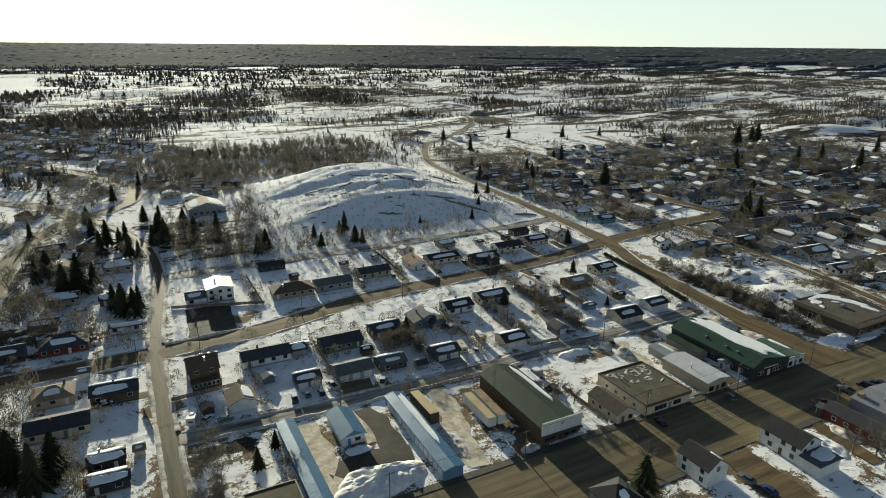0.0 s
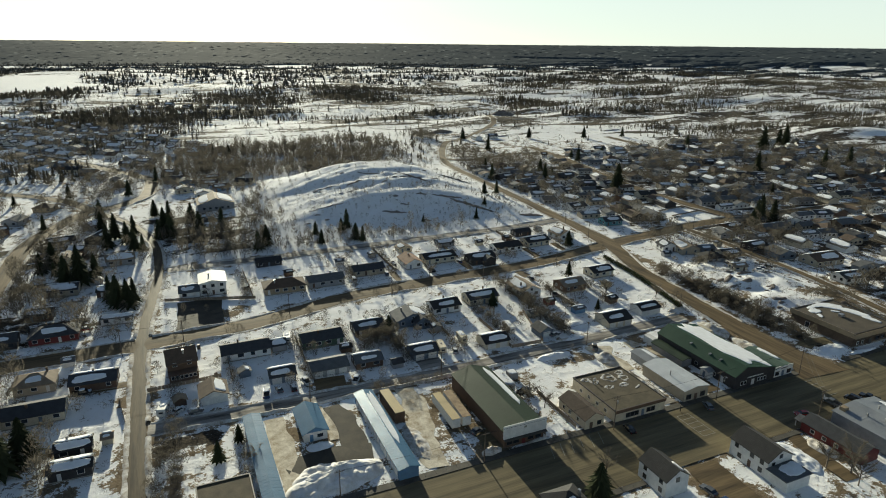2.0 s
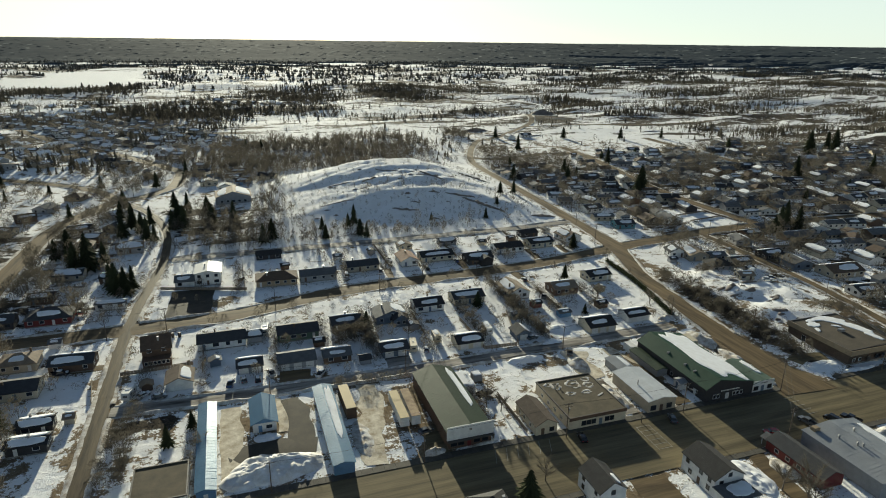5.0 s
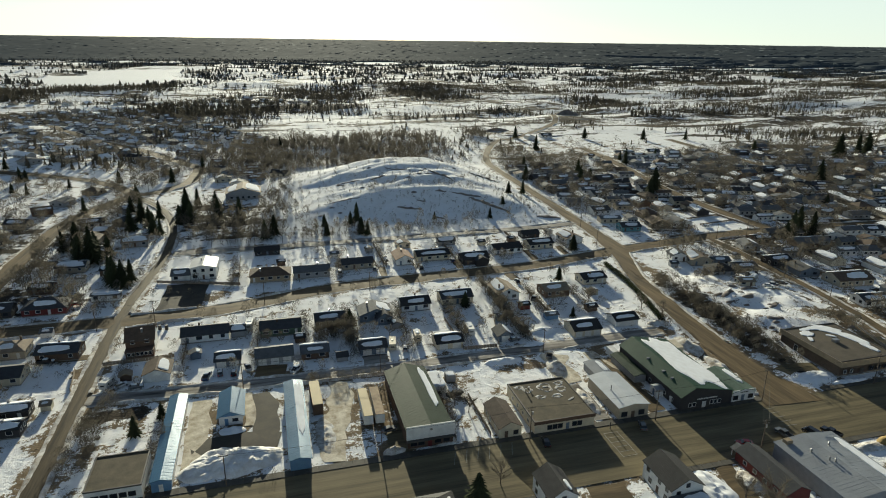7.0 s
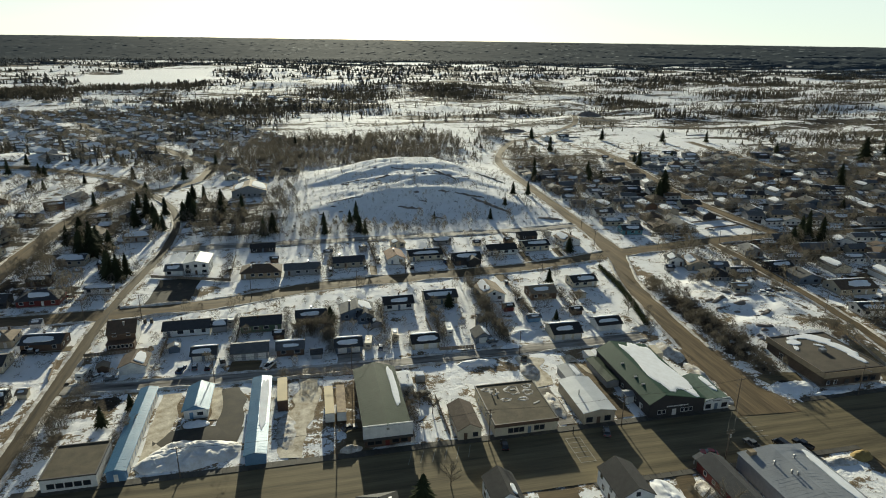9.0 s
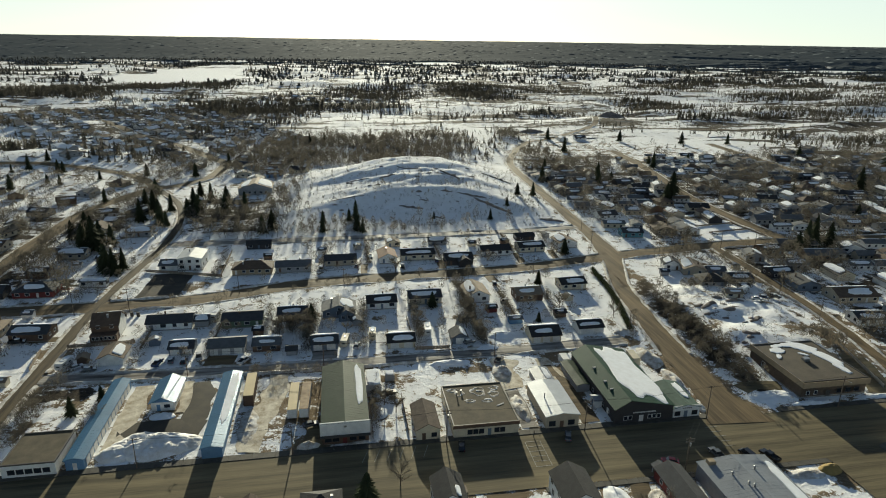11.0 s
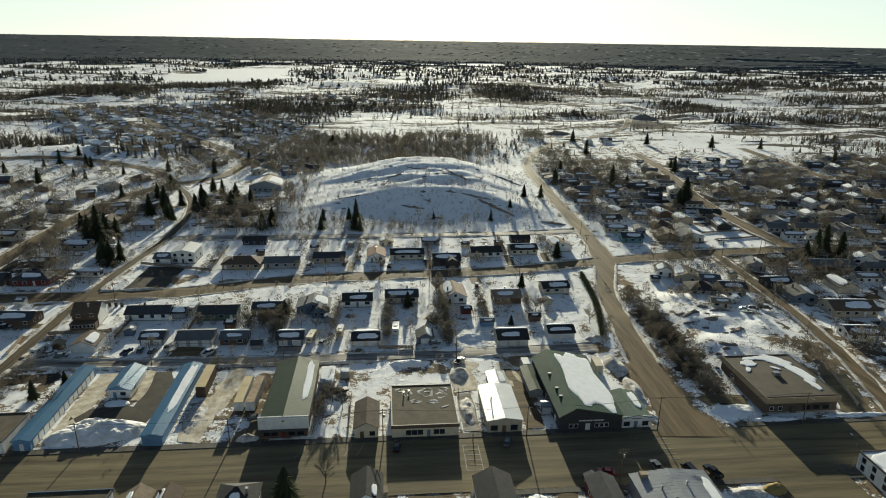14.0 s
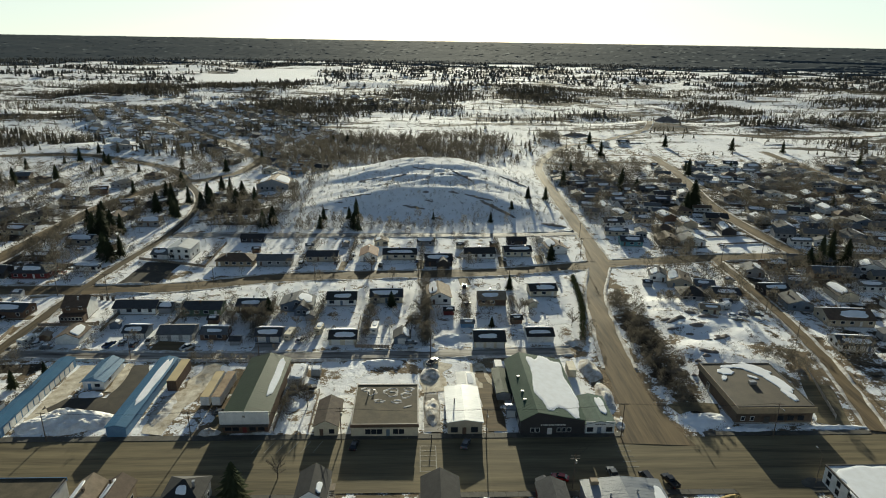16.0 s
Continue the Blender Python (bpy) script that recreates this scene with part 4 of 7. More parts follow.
part("roof_vent", join(tube((-5.5, 5, 3.7), (-5.5, 5, 4.8), .16, .16, 8), box(-5.75, -5.25, 4.75, 5.25, 4.8, 4.95)), STEEL, st)
part("roof_vent", join(tube((-3.9, 6.4, 3.7), (-3.9, 6.4, 4.5), .2, .2, 8), box(-4.2, -3.6, 6.1, 6.7, 4.5, 4.62)), STEEL, st)

st = hall("metal_roofed_shop", 154.0, 163.6, 116.8, 135.4, 3.9, .8, "y", SIDING["beige"], METAL["white"], "beige shop with a pale shiny sheet-metal roof", 1.2)
for _x in (-3.0, 2.6):
    window(st, _x, -9.3, .8, 1.8, 1.5, 0, DARKTRIM)
door(st, -.2, -9.3, .15, 1.1, 2.1, SIDING["brown"])
part("flue", join(tube((-2.6, -.5, 4.2), (-2.6, -.5, 5.9), .17, .17, 8), tube((-2.6, -.5, 5.9), (-2.6, -.5, 6.1), .28, .1, 8)), STEEL, st)
st = hall("rear_shed", 158.0, 163.5, 137.5, 146.0, 2.7, .5, "y", SIDING["grey"], METAL["grey"], "grey metal shed with thin snow on its roof", 1.2)
roof_snow(st, 5.5, 8.5, 2.7, .5, "y", -1, .5, .5, 3.2, 1.0, 4, .12, .16)

# dark-fronted hall with the long green roof
st = hall("club_hall", 174.2, 192.0, 116.2, 151.0, 4.6, 2.6, "y", SIDING["dark"], METAL["pine"], "large dark-fronted hall with a green metal roof half under snow", 1.3, ridge_at=4.4)
for _x in (-5.6, -4.2, 1.8, 3.2, 4.6):
    window(st, _x, -17.4, 1.0, 1.0, 1.2, 0)
door(st, -.8, -17.4, .15, 1.3, 2.1, TRIM)
for _k in range(13):
    part("sign_bar", box(-3.4 + _k * .55, -3.02 + _k * .55 + .1 * (_k % 3), -17.48, -17.42, 3.0 + .06 * (_k % 2), 3.42), TRIM, st)
for _y in slots(-15, 16, 8):
    window(st, -8.9, _y, 1.2, 1.1, 1.0, -90)
door(st, -8.9, -12.5, .15, 1.1, 2.1, TRIM, -90)
part("snow_patch", blob(16.2, 5.7, .32, 77, 90, 7), SNOW, st, "thick ragged sheet of snow on the roof", pose(3.0, .5, 5.79, 0, math.degrees(math.atan2(2.6, 13.3)), 0) @ pose(0, 0, 0, 0, 0, 90))
for _y in (-9, -4.5, 4):
    part("roof_hatch", box(-.5, .5, -.35, .35, -.1, .5, .05), STEEL, st, "", pose(-6.6, _y, 5.9))
st = hall("lean_to", 169.8, 173.9, 134.0, 149.0, 2.5, .5, "y", SIDING["grey"], METAL["green"], "low lean-to with a dull green roof beside the hall", 1.3)
st = hall("white_porch", 171.6, 174.0, 124.6, 127.8, 2.6, .5, "x", SIDING["white"], METAL["grey"], "small white entrance porch against the hall")
door(st, -1.2, 0, .15, .95, 2.05, SIDING["slate"], -90)
st = hall("corner_shop", 192.4, 200.6, 116.4, 130.4, 3.2, 1.0, "y", SIDING["white"], SHINGLE["green"], "small white corner shop with a dark green roof")
for _x in (-2.8, 2.6):
    window(st, _x, -7.0, .8, 1.6, 1.3, 0, DARKTRIM)
door(st, -.2, -7.0, .15, 1.1, 2.1, SIDING["slate"])
part("false_front", box(-4.1, 4.1, -7.2, -7.02, 2.7, 4.0), SIDING["white"], st)
for _k in range(5):
    part("sign_bar", box(-1.5 + _k * .6, -1.05 + _k * .6, -7.26, -7.2, 3.1, 3.4), DARKTRIM, st)
roof_snow(st, 8.2, 14, 3.2, 1.0, "y", -1, .6, .55, 4.2, 1.3, 12)

# brown block east of the side road
st = hall("brown_block", 237.0, 259.6, 120.4, 145.6, 5.2, 0, "flat", BRICK, DARKTAR, "broad brown brick block with a flat roof partly under snow")
part("fascia_board", box(-11.6, 11.6, -13.55, -13.36, 3.6, 5.5), SIDING["tan"], st)
part("fascia_board", box(-11.62, -11.46, -13.3, 13.3, 3.6, 5.5), SIDING["tan"], st)
window(st, -11.3, 5.5, .4, 1.6, 2.1, -90)
for _x in (-9.5, -6.8):
    window(st, _x, -13.2, 1.2, 1.0, 1.2, 0)
door(st, -2.5, -13.2, .15, 1.6, 2.2, DARKTRIM)
for _x in (1.5, 4.5, 7.5):
    window(st, _x, -13.2, 1.1, 1.8, 1.4, 0, DARKTRIM)
for _x, _y, _a, _b, _t in ((7.6, 1.0, 6.5, 2.0, -75), (4.6, 8.6, 5.2, 2.6, -50), (7.4, -6.5, 3.4, 1.2, -84), (2.0, 10.4, 4.0, 1.4, -8), (-5.4, 7.6, 2.6, 1.9, 20), (-7.6, 3.6, 1.5, .8, 60), (-3.4, 10.6, 2.2, 1.0, 5), (1.6, 4.0, 1.6, .6, -40)):
    part("snow_patch", blob(_a, _b, .2, int(_x * 9 + 200), 52, 2.6), SNOW, st, "ragged sheet of snow on the flat roof", pose(_x, _y, 5.28, 0, 0, _t))
part("roof_unit", box(-1.6, .4, -.8, .8, 5.28, 6.3, .08), STEEL, st)

# south side of the main street
st = hall("metal_warehouse", 184.6, 203.0, 68.0, 91.0, 4.6, 1.0, "y", SIDING["grey"], METAL["grey"], "grey warehouse with a ribbed sheet-metal roof", 1.1)
for _x, _y in ((-4, 5), (-2.4, 1), (-1.6, 0), (2.5, 6)):
    part("roof_vent", join(tube((0, 0, -.4), (0, 0, .9), .22, .22, 8), tube((0, 0, .9), (0, 0, 1.1), .34, .12, 8)), STEEL, st, "", pose(_x, _y, 5.6 - abs(_x) * .108 + .1))
roof_snow(st, 18.4, 23, 4.6, 1.0, "y", -1, .45, .82, 9.5, 1.4, 9, .25, .16)
part("roof_box", box(-.9, .9, -.8, .8, 0, 1.2, .1), SIDING["tan"], st, "", pose(-6.5, 10.2, 4.8))
st = hall("red_shed", 174.2, 181.0, 75.0, 92.6, 3.0, 1.7, "y", SIDING["red"], SHINGLE["charcoal"], "dark red wooden building with a charcoal gable roof")
for _y in slots(-7, 7, 4):
    window(st, -3.4, _y, 1.1, 1.1, 1.0, -90)
part("porch_roof", gable_roof(3.4, 3.0, 2.3, .9, "y", .3, .14), SHINGLE["grey"], st, "", pose(-1.2, 9.6, 0))
for _x in (-2.7, .3):
    part("porch_post", box(_x - .08, _x + .08, 10.8, 10.96, 0, 2.35), TRIM, st)
st = hall("white_block", 247.0, 264.0, 78.0, 95.0, 5.0, 0, "flat", SIDING["white"], METAL["white"], "white two-storey block with a flat snowy roof and dark windows")
part("snow_patch", blob(8.0, 8.0, .2, 3, 30, 8), SNOW, st, "sheet of snow on the flat roof", pose(0, 0, 5.08))
for _y in (-5, -1, 3, 6.5):
    window(st, -8.5, _y, 3.1, 1.1, 1.3, -90, DARKTRIM)
    window(st, -8.5, _y, .9, 1.1, 1.3, -90, DARKTRIM)
st = hall("corner_house", 146.6, 155.2, 81.0, 92.6, 5.0, 2.4, "y", SIDING["white"], SHINGLE["black"], "white two-storey corner house with a dark roof")
for _y in (-4.0, -1.0, 3.8):
    window(st, -4.3, _y, 3.4, 1.0, 1.2, -90, DARKTRIM)
for _y in (-3.8, 2.6):
    window(st, -4.3, _y, 1.0, 1.0, 1.2, -90, DARKTRIM)
door(st, -4.3, -.5, .15, .95, 2.05, SIDING["brown"], -90)
window(st, 0, -5.8, 5.2, .9, 1.0, 0, DARKTRIM)
window(st, -2.4, -5.8, 3.2, 1.0, 1.2, 0, DARKTRIM)
part("extension", box(-4.3, 3.8, -11.6, -5.81, 0, 3.4), SIDING["white"], st, "low white rear extension")
part("extension_roof", box(-5.1, 4.3, -11.9, -5.81, 3.4, 3.62, .05), SHINGLE["grey"], st)
part("snow_patch", blob(3.1, 2.2, .22, 55), SNOW, st, "slab of old snow on the roof", pose(.8, -8.7, 3.62))
st = hall("corner_house", 117.8, 124.8, 85.4, 95.0, 5.0, 2.3, "y", SIDING["white"], SHINGLE["black"], "white two-storey house with a charcoal roof and side stairs")
for _y in (-3, 2.5):
    window(st, -3.5, _y, 3.4, 1.0, 1.2, -90, DARKTRIM)
    window(st, -3.5, _y, 1.0, 1.0, 1.2, -90, DARKTRIM)
    window(st, 3.5, _y, 3.4, 1.0, 1.2, 90, DARKTRIM)
window(st, 0, -4.8, 4.0, 1.0, 1.2, 0, DARKTRIM)
roof_snow(st, 7.0, 9.6, 5.0, 2.3, "y", -1, .25, .5, 1.8, .7, 61)
part("stair", join(*[box(3.6, 4.8, -3 + .35 * k, -2.6 + .35 * k, .3 + .28 * k, .4 + .28 * k) for k in range(10)], box(3.6, 4.8, .5, 3.0, 2.9, 3.05)), WOOD, st, "wooden outside stair")
house(92.2, 89.5, 8.6, 8.4, 0, 4.6, 2.6, "hip", "grey", "black", 1, seed=71)
st = hall("blue_trimmed_block", 46.0, 64.0, 80.0, 92.4, 6.0, 0, "flat", SIDING["white"], TAR, "two-storey white block with a flat roof and blue edge trim")
for _a, _b, _c, _e in ((-9.3, 9.3, 6.13, 6.3), (-9.3, 9.3, -6.5, -6.33)):
    part("edge_trim", box(_a, _b, _c, _e, 5.5, 6.35), BLUEW, st, "blue-painted edge trim")
for _x in slots(-8, 8, 5):
    window(st, _x, 6.2, 3.4, 1.4, 1.3, 180, DARKTRIM)
house(70, 88.5, 5.4, 9, 0, 4.4, 1.9, "y", "brown", "tan", 1, seed=73)
house(76.6, 88.5, 5.4, 9, 0, 4.4, 1.9, "y", "tan", "brown", 1, seed=75)
house(32, 88, 12, 9, 0, 3.0, 1.4, "x", "white", "grey", 2, seed=74)

# garages and sheds along the lane
house(43.9, 179.6, 8.0, 6.6, -1, 2.5, 1.3, "x", "slate", "charcoal", 1, .1, "garage", windows=False, chimney=False, garage=2, seed=1)
house(58.9, 178.6, 12.0, 8.0, 0, 2.7, 1.5, "x", "grey", "grey", 0, .1, "garage", windows=False, chimney=False, garage=3, seed=2)
house(72.3, 178.4, 9.2, 7.0, -1, 2.5, 1.2, "x", "brown", "grey", 1, .1, "garage", windows=True, doors=False, chimney=False, seed=3)
house(22.6, 176.4, 7.8, 8.6, 0, 2.6, 1.7, "y", "white", "brown", 1, .1, "garage", windows=False, chimney=False, garage=1, seed=4)
house(92.1, 177.0, 9.2, 7.2, 0, 2.5, 1.4, "x", "slate", "charcoal", 1, .1, "garage", windows=False, chimney=False, garage=2, seed=5)
house(118.9, 174.8, 9.6, 7.6, 0, 2.5, 1.4, "x", "cream", "black", 1, .1, "garage", windows=False, chimney=False, garage=2, seed=6)
house(140.0, 174.8, 5.6, 6.4, 0, 2.4, 1.7, "y", "slate", "charcoal", 2, .1, "shed", windows=False, doors=False, chimney=False, garage=1, seed=7)
house(171.4, 172.8, 10.9, 9.0, 0, 2.7, 1.8, "x", "cream", "black", 1, .1, "garage", windows=False, chimney=False, garage=3, seed=8)
house(190.3, 176.2, 9.6, 7.2, 1, 2.6, 1.4, "x", "white", "black", 1, .1, "garage", windows=False, chimney=False, garage=2, seed=9)
house(81.0, 172.6, 3.6, 3.4, 0, 2.0, .8, "x", "grey", "charcoal", 0, .05, "shed", windows=False, doors=True, chimney=False, seed=10)
house(164.7, 186.6, 5.0, 3.2, 0, 2.0, .5, "x", "blue", "grey", 1, .05, "shed", windows=False, chimney=False, seed=11)
house(13.0, 176.0, 3.2, 3.0, 8, 2.0, .8, "y", "brown", "tan", 0, .05, "shed", windows=False, chimney=False, seed=12)
house(184, 190, 4.2, 3.4, 2, 2.1, .7, "x", "brown", "black", 1, .05, "shed", windows=False, chimney=False, seed=13)
house(-5.8, 163.5, 2.6, 3.0, 0, 2.0, .6, "x", "cream", "tan", 1, .05, "shed", windows=False, chimney=False, seed=14)

# houses on the south side of the second street
st = house(14.5, 198.0, 9.0, 9.5, 3, 4.6, 3.0, "x", "brown", "brown", 0, seed=20, note="steep-roofed two-storey brown house with a white gable end")
part("porch", join(box(-4.4, 4.4, -8.0, -4.76, 0, 2.5), box(-4.6, 4.6, -8.2, -4.7, 2.5, 2.7)), SIDING["brown"], st, "brown closed-in porch")
for _x in slots(-4, 4, 6):
    window(st, _x, -8.0, 1.1, .9, 1.1)
part("gable_end", extrude([(-4.7, .45), (4.7, .45), (4.7, 5.0), (0, 7.95), (-4.7, 5.0)], 4.51, 4.55, "x"), SIDING["white"], st, "white-painted gable end")
house(35.3, 201.2, 16.0, 8.2, 0, 2.6, 1.6, "x", "white", "charcoal", 0, seed=21)
house(46.5, 201.0, 5.0, 5.5, 2, 2.2, 1.0, "x", "grey", "charcoal", 2, seed=22, kind="shed", windows=False, chimney=False)
house(61.6, 199.8, 14.4, 8.6, 0, 2.7, 1.6, "x", "green", "charcoal", 0, seed=23)
house(79.9, 202.4, 11.2, 8.0, 0, 2.6, 1.6, "x", "dark", "charcoal", 1, seed=24)
st = house(97.5, 204.0, 12.6, 9.0, 0, 2.8, 2.2, "y", "slate", "grey", 1, seed=25)
part("wing", gable_body(5.6, 5.0, 3.0, 1.8, "y"), SIDING["slate"], st, "", pose(2.6, -5.6, .1))
part("wing_roof", gable_roof(5.6, 5.0, 3.0, 1.8, "y"), SHINGLE["charcoal"], st, "", pose(2.6, -5.6, .1))
for _x in (1.5, 3.7):
    window(st, _x, -8.1, 1.2, 1.1, 1.2)
house(114.6, 209.6, 11.8, 8.2, 1, 2.7, 1.6, "x", "white", "black", 1, seed=26)
house(132.7, 212.2, 13.3, 8.2, 1, 2.7, 1.7, "x", "cream", "charcoal", 1, seed=27)
house(154.5, 213.0, 9.4, 13.0, 2, 2.9, 2.3, "y", "white", "tan", 1, seed=28)
house(176.3, 209.6, 11.2, 9.0, 1, 2.7, 1.7, "x", "brown", "tan", 1, seed=29)
house(199.4, 219.2, 11.5, 8.0, 3, 2.6, 1.5, "x", "cream", "black", 1, seed=30)
house(-11, 198.0, 13.0, 8.0, -4, 2.7, 1.6, "x", "brown", "charcoal", 1, seed=31)

# north side of the second street
st = house(20.5, 266, 8.0, 9.0, -2, 2.6, 1.4, "x", "white", "grey", 1, seed=32)
house(30.2, 268, 10.6, 13.0, -2, 5.4, 1.15, "y", "white", "metal", 0, seed=33, note="tall white house with a shining sheet-metal roof")
house(58.9, 257, 17.4, 10, -2, 2.7, 2.2, "hip", "tan", "brown", 0, seed=34)
house(77.2, 257, 16, 8.4, 0, 2.7, 1.6, "x", "grey", "grey", 0, seed=35)
house(99.0, 263.5, 14.8, 8.4, 1, 2.6, 1.5, "x", "beige", "charcoal", 0, seed=36)
house(121.6, 265.5, 8.3, 12, 1, 2.7, 2.0, "y", "white", "rust", 0, seed=37)
house(136.8, 266.7, 16.4, 8.4, 1, 2.7, 1.6, "x", "cream", "black", 1, seed=38)
st = house(155.7, 257.0, 13, 9, 2, 2.8, 1.9, "x", "dark", "black", 1, seed=39)
part("wing", gable_body(6, 4.0, 3.1, 1.6, "y"), SIDING["dark"], st, "", pose(2.0, -5.2, .1))
part("wing_roof", gable_roof(6, 4.0, 3.1, 1.6, "y"), SHINGLE["charcoal"], st, "", pose(2.0, -5.2, .1))
roof_snow(st, 13, 9, 3.25, 1.9, "x", -1, .4, .5, 3.5, 1.4, 301)
house(176.6, 268.3, 15.2, 8.4, 3, 2.7, 1.7, "x", "white", "black", 0, seed=40)
house(196.4, 271.3, 13.7, 8.2, 4, 2.7, 1.6, "x", "cream", "black", 1, seed=41)
house(217.2, 277.0, 10, 11, 6, 2.7, 2.1, "y", "white", "brown", 1, seed=42)
house(57.9, 293, 12, 6.5, 0, 2.4, 1.3, "x", "dark", "black", 0, .1, "garage", garage=0, chimney=False, seed=43)
house(198.9, 290, 10, 6.5, 2, 2.4, 1.3, "x", "dark", "black", 0, .1, "garage", garage=0, chimney=False, seed=44)
house(126.5, 288, 7, 6, 3, 2.3, 1.4, "y", "cream", "brown", 1, .1, "garage", chimney=False, seed=45)
house(150, 288, 9, 6, 1, 2.3, 1.3, "x", "grey", "charcoal", 2, .1, "garage", chimney=False, seed=46)

# west of the west street
st = house(-26.5, 240.5, 15.4, 10, 0, 2.7, 2.3, "hip", "red", "charcoal", 1, seed=50, note="dark red-sided house with a hipped charcoal roof patched with snow")
house(-6.5, 246.5, 11.0, 3.6, -4, 2.5, .35, "x", "white", "grey", 2, .5, "mobile_home", chimney=False, seed=51)
house(-29.2, 288.2, 12.7, 8, -4, 2.6, 1.5, "x", "beige", "charcoal", 2, seed=52)
house(-31.5, 331, 11, 9.5, -4, 2.7, 2.2, "y", "cream", "brown", 1, seed=53)
house(-8.0, 322.5, 12.5, 8.4, 4, 2.6, 1.9, "x", "grey", "tan", 2, seed=54)
house(-11.3, 280.2, 8, 7, -3, 2.5, .9, "x", "brown", "black", 2, seed=55)
house(-27.6, 203.2, 11.0, 9, 0, 2.7, 2.0, "hip", "beige", "tan", 1, seed=57)
house(-25.4, 184.4, 15.6, 8.6, -1, 2.7, 1.6, "x", "cream", "charcoal", 0, seed=58)
house(-13.5, 161.4, 8.6, 5.4, 0, 2.5, .8, "x", "dark", "black", 2, seed=59)
house(-13.2, 152.0, 9.6, 5.4, -2, 2.5, .8, "x", "dark", "black", 2, seed=60)
house(-34, 262, 9, 7, -3, 2.5, 1.4, "x", "brown", "black", 1, seed=61)
house(-72.6, 306, 13, 9, -8, 2.7, 1.9, "x", "cream", "brown", 1, seed=62)
house(-79.3, 347, 10.5, 8.5, 12, 2.7, 1.7, "y", "grey", "charcoal", 1, seed=63)
house(-76.6, 371, 12, 9, -12, 2.7, 1.8, "x", "beige", "charcoal", 1, seed=64)
house(-72.6, 399, 11, 8.5, 20, 2.7, 1.7, "x", "brown", "brown", 1, seed=65)
house(-37.7, 364, 13, 8.0, 12, 2.7, 1.7, "x", "white", "black", 1, seed=66)
house(-28.6, 345, 8, 8, -10, 2.7, 1.5, "x", "brown", "black", 2, seed=67)
house(-82, 285, 12, 8, 5, 2.6, 1.6, "x", "white", "charcoal", 1, seed=68)
house(-24, 394, 10, 8, 40, 2.6, 1.6, "x", "grey", "grey", 2, seed=69)
st = hall("church_hall", 33, 55, 404, 424, 4.5, 3.6, "y", SIDING["grey"], SHINGLE["tan"], "large low hall with a wide gable roof, snow on both slopes")
roof_snow(st, 22, 20, 4.5, 3.6, "y", -1, .5, .55, 8.4, 4.6, 91, .3, .16)
roof_snow(st, 22, 20, 4.5, 3.6, "y", 1, .5, .62, 8.6, 3.0, 92, .3, .16)
for _x in slots(-9, 9, 5):
    window(st, _x, -10, 1.2, 1.6, 1.4)
for _k, (_x, _y, _t) in enumerate(((40, 448, 0), (52, 462, 10), (28, 470, 5), (46, 484, -5), (30, 498, 15), (50, 508, 0))):
    house(_x, _y, 12, 8.5, _t, 2.8, 1.8, "x" if _k % 2 else "y", ("white", "blue", "cream")[_k % 3], ("charcoal", "brown")[_k % 2], 1, seed=80 + _k)

# between the rock and the east street
house(256.9, 236.5, 8, 8, -14, 2.7, 1.9, "y", "white", "charcoal", 1, seed=101)
house(264, 230.5, 10, 12, -14, 2.7, 1.9, "y", "beige", "tan", 1, seed=102)
house(262, 211.5, 11, 9, -6, 2.7, 2.3, "hip", "grey", "black", 0, seed=103)
house(278, 214.5, 10.5, 8, -8, 2.6, 1.4, "x", "beige", "charcoal", 1, seed=104)
house(262, 194.5, 7, 5, -12, 2.2, 1.0, "x", "cream", "tan", 1, .1, "shed", chimney=False, seed=105)
house(274, 226, 8, 6, -12, 2.4, 1.2, "x", "slate", "grey", 1, .1, "garage", chimney=False, seed=106)
house(302, 219.5, 11.3, 8, 0, 2.6, 1.4, "x", "dark", "black", 1, seed=107)
house(320, 251, 12, 8, 2, 2.6, 1.5, "x", "brown", "black", 1, seed=108)
house(305, 243, 9, 9, -14, 2.6, 1.7, "y", "grey", "grey", 1, seed=109)
house(315, 190, 18, 11, -4, 2.8, 2.2, "x", "beige", "brown", 1, seed=110)
house(303, 167.5, 12.5, 8, -6, 2.6, 1.6, "x", "white", "charcoal", 1, seed=111)
house(314, 150, 12, 8, -4, 2.6, 1.6, "x", "beige", "charcoal", 1, seed=112)
house(366, 248, 11, 9, -20, 2.7, 1.9, "y", "white", "grey", 1, seed=113)
house(261, 289, 11.5, 8.5, -6, 2.7, 1.7, "x", "teal", "charcoal", 1, seed=114)
house(282, 292, 11, 11, -8, 2.7, 2.2, "y", "dark", "brown", 0, seed=115)
house(295, 290.5, 13, 10, -6, 2.7, 1.9, "y", "white", "grey", 2, seed=116)


# further streets: six kinds of house, copied
def far_kinds():
    out = []
    for k, (w, d, ridge, wall, roof, snow) in enumerate(((12, 8.5, "x", "white", "charcoal", 1), (11, 9, "x", "beige", "brown", 1), (9.5, 11.5, "y", "grey", "grey", 1),
                                                     (13, 8.5, "x", "cream", "black", 0), (11, 9.5, "hip", "tan", "brown", 0), (10, 11, "y", "slate", "charcoal", 1), (12, 9, "x", "brown", "grey", 0), (14, 8, "x", "dark", "charcoal", 1))):
        out.append(house(460 + 16 * k, 300 + 3 * k, w, d, 4 * k, 2.7, 1.9, ridge, wall, roof, snow, seed=200 + k, plain=True, doors=False))
    return out


KINDS = far_kinds()


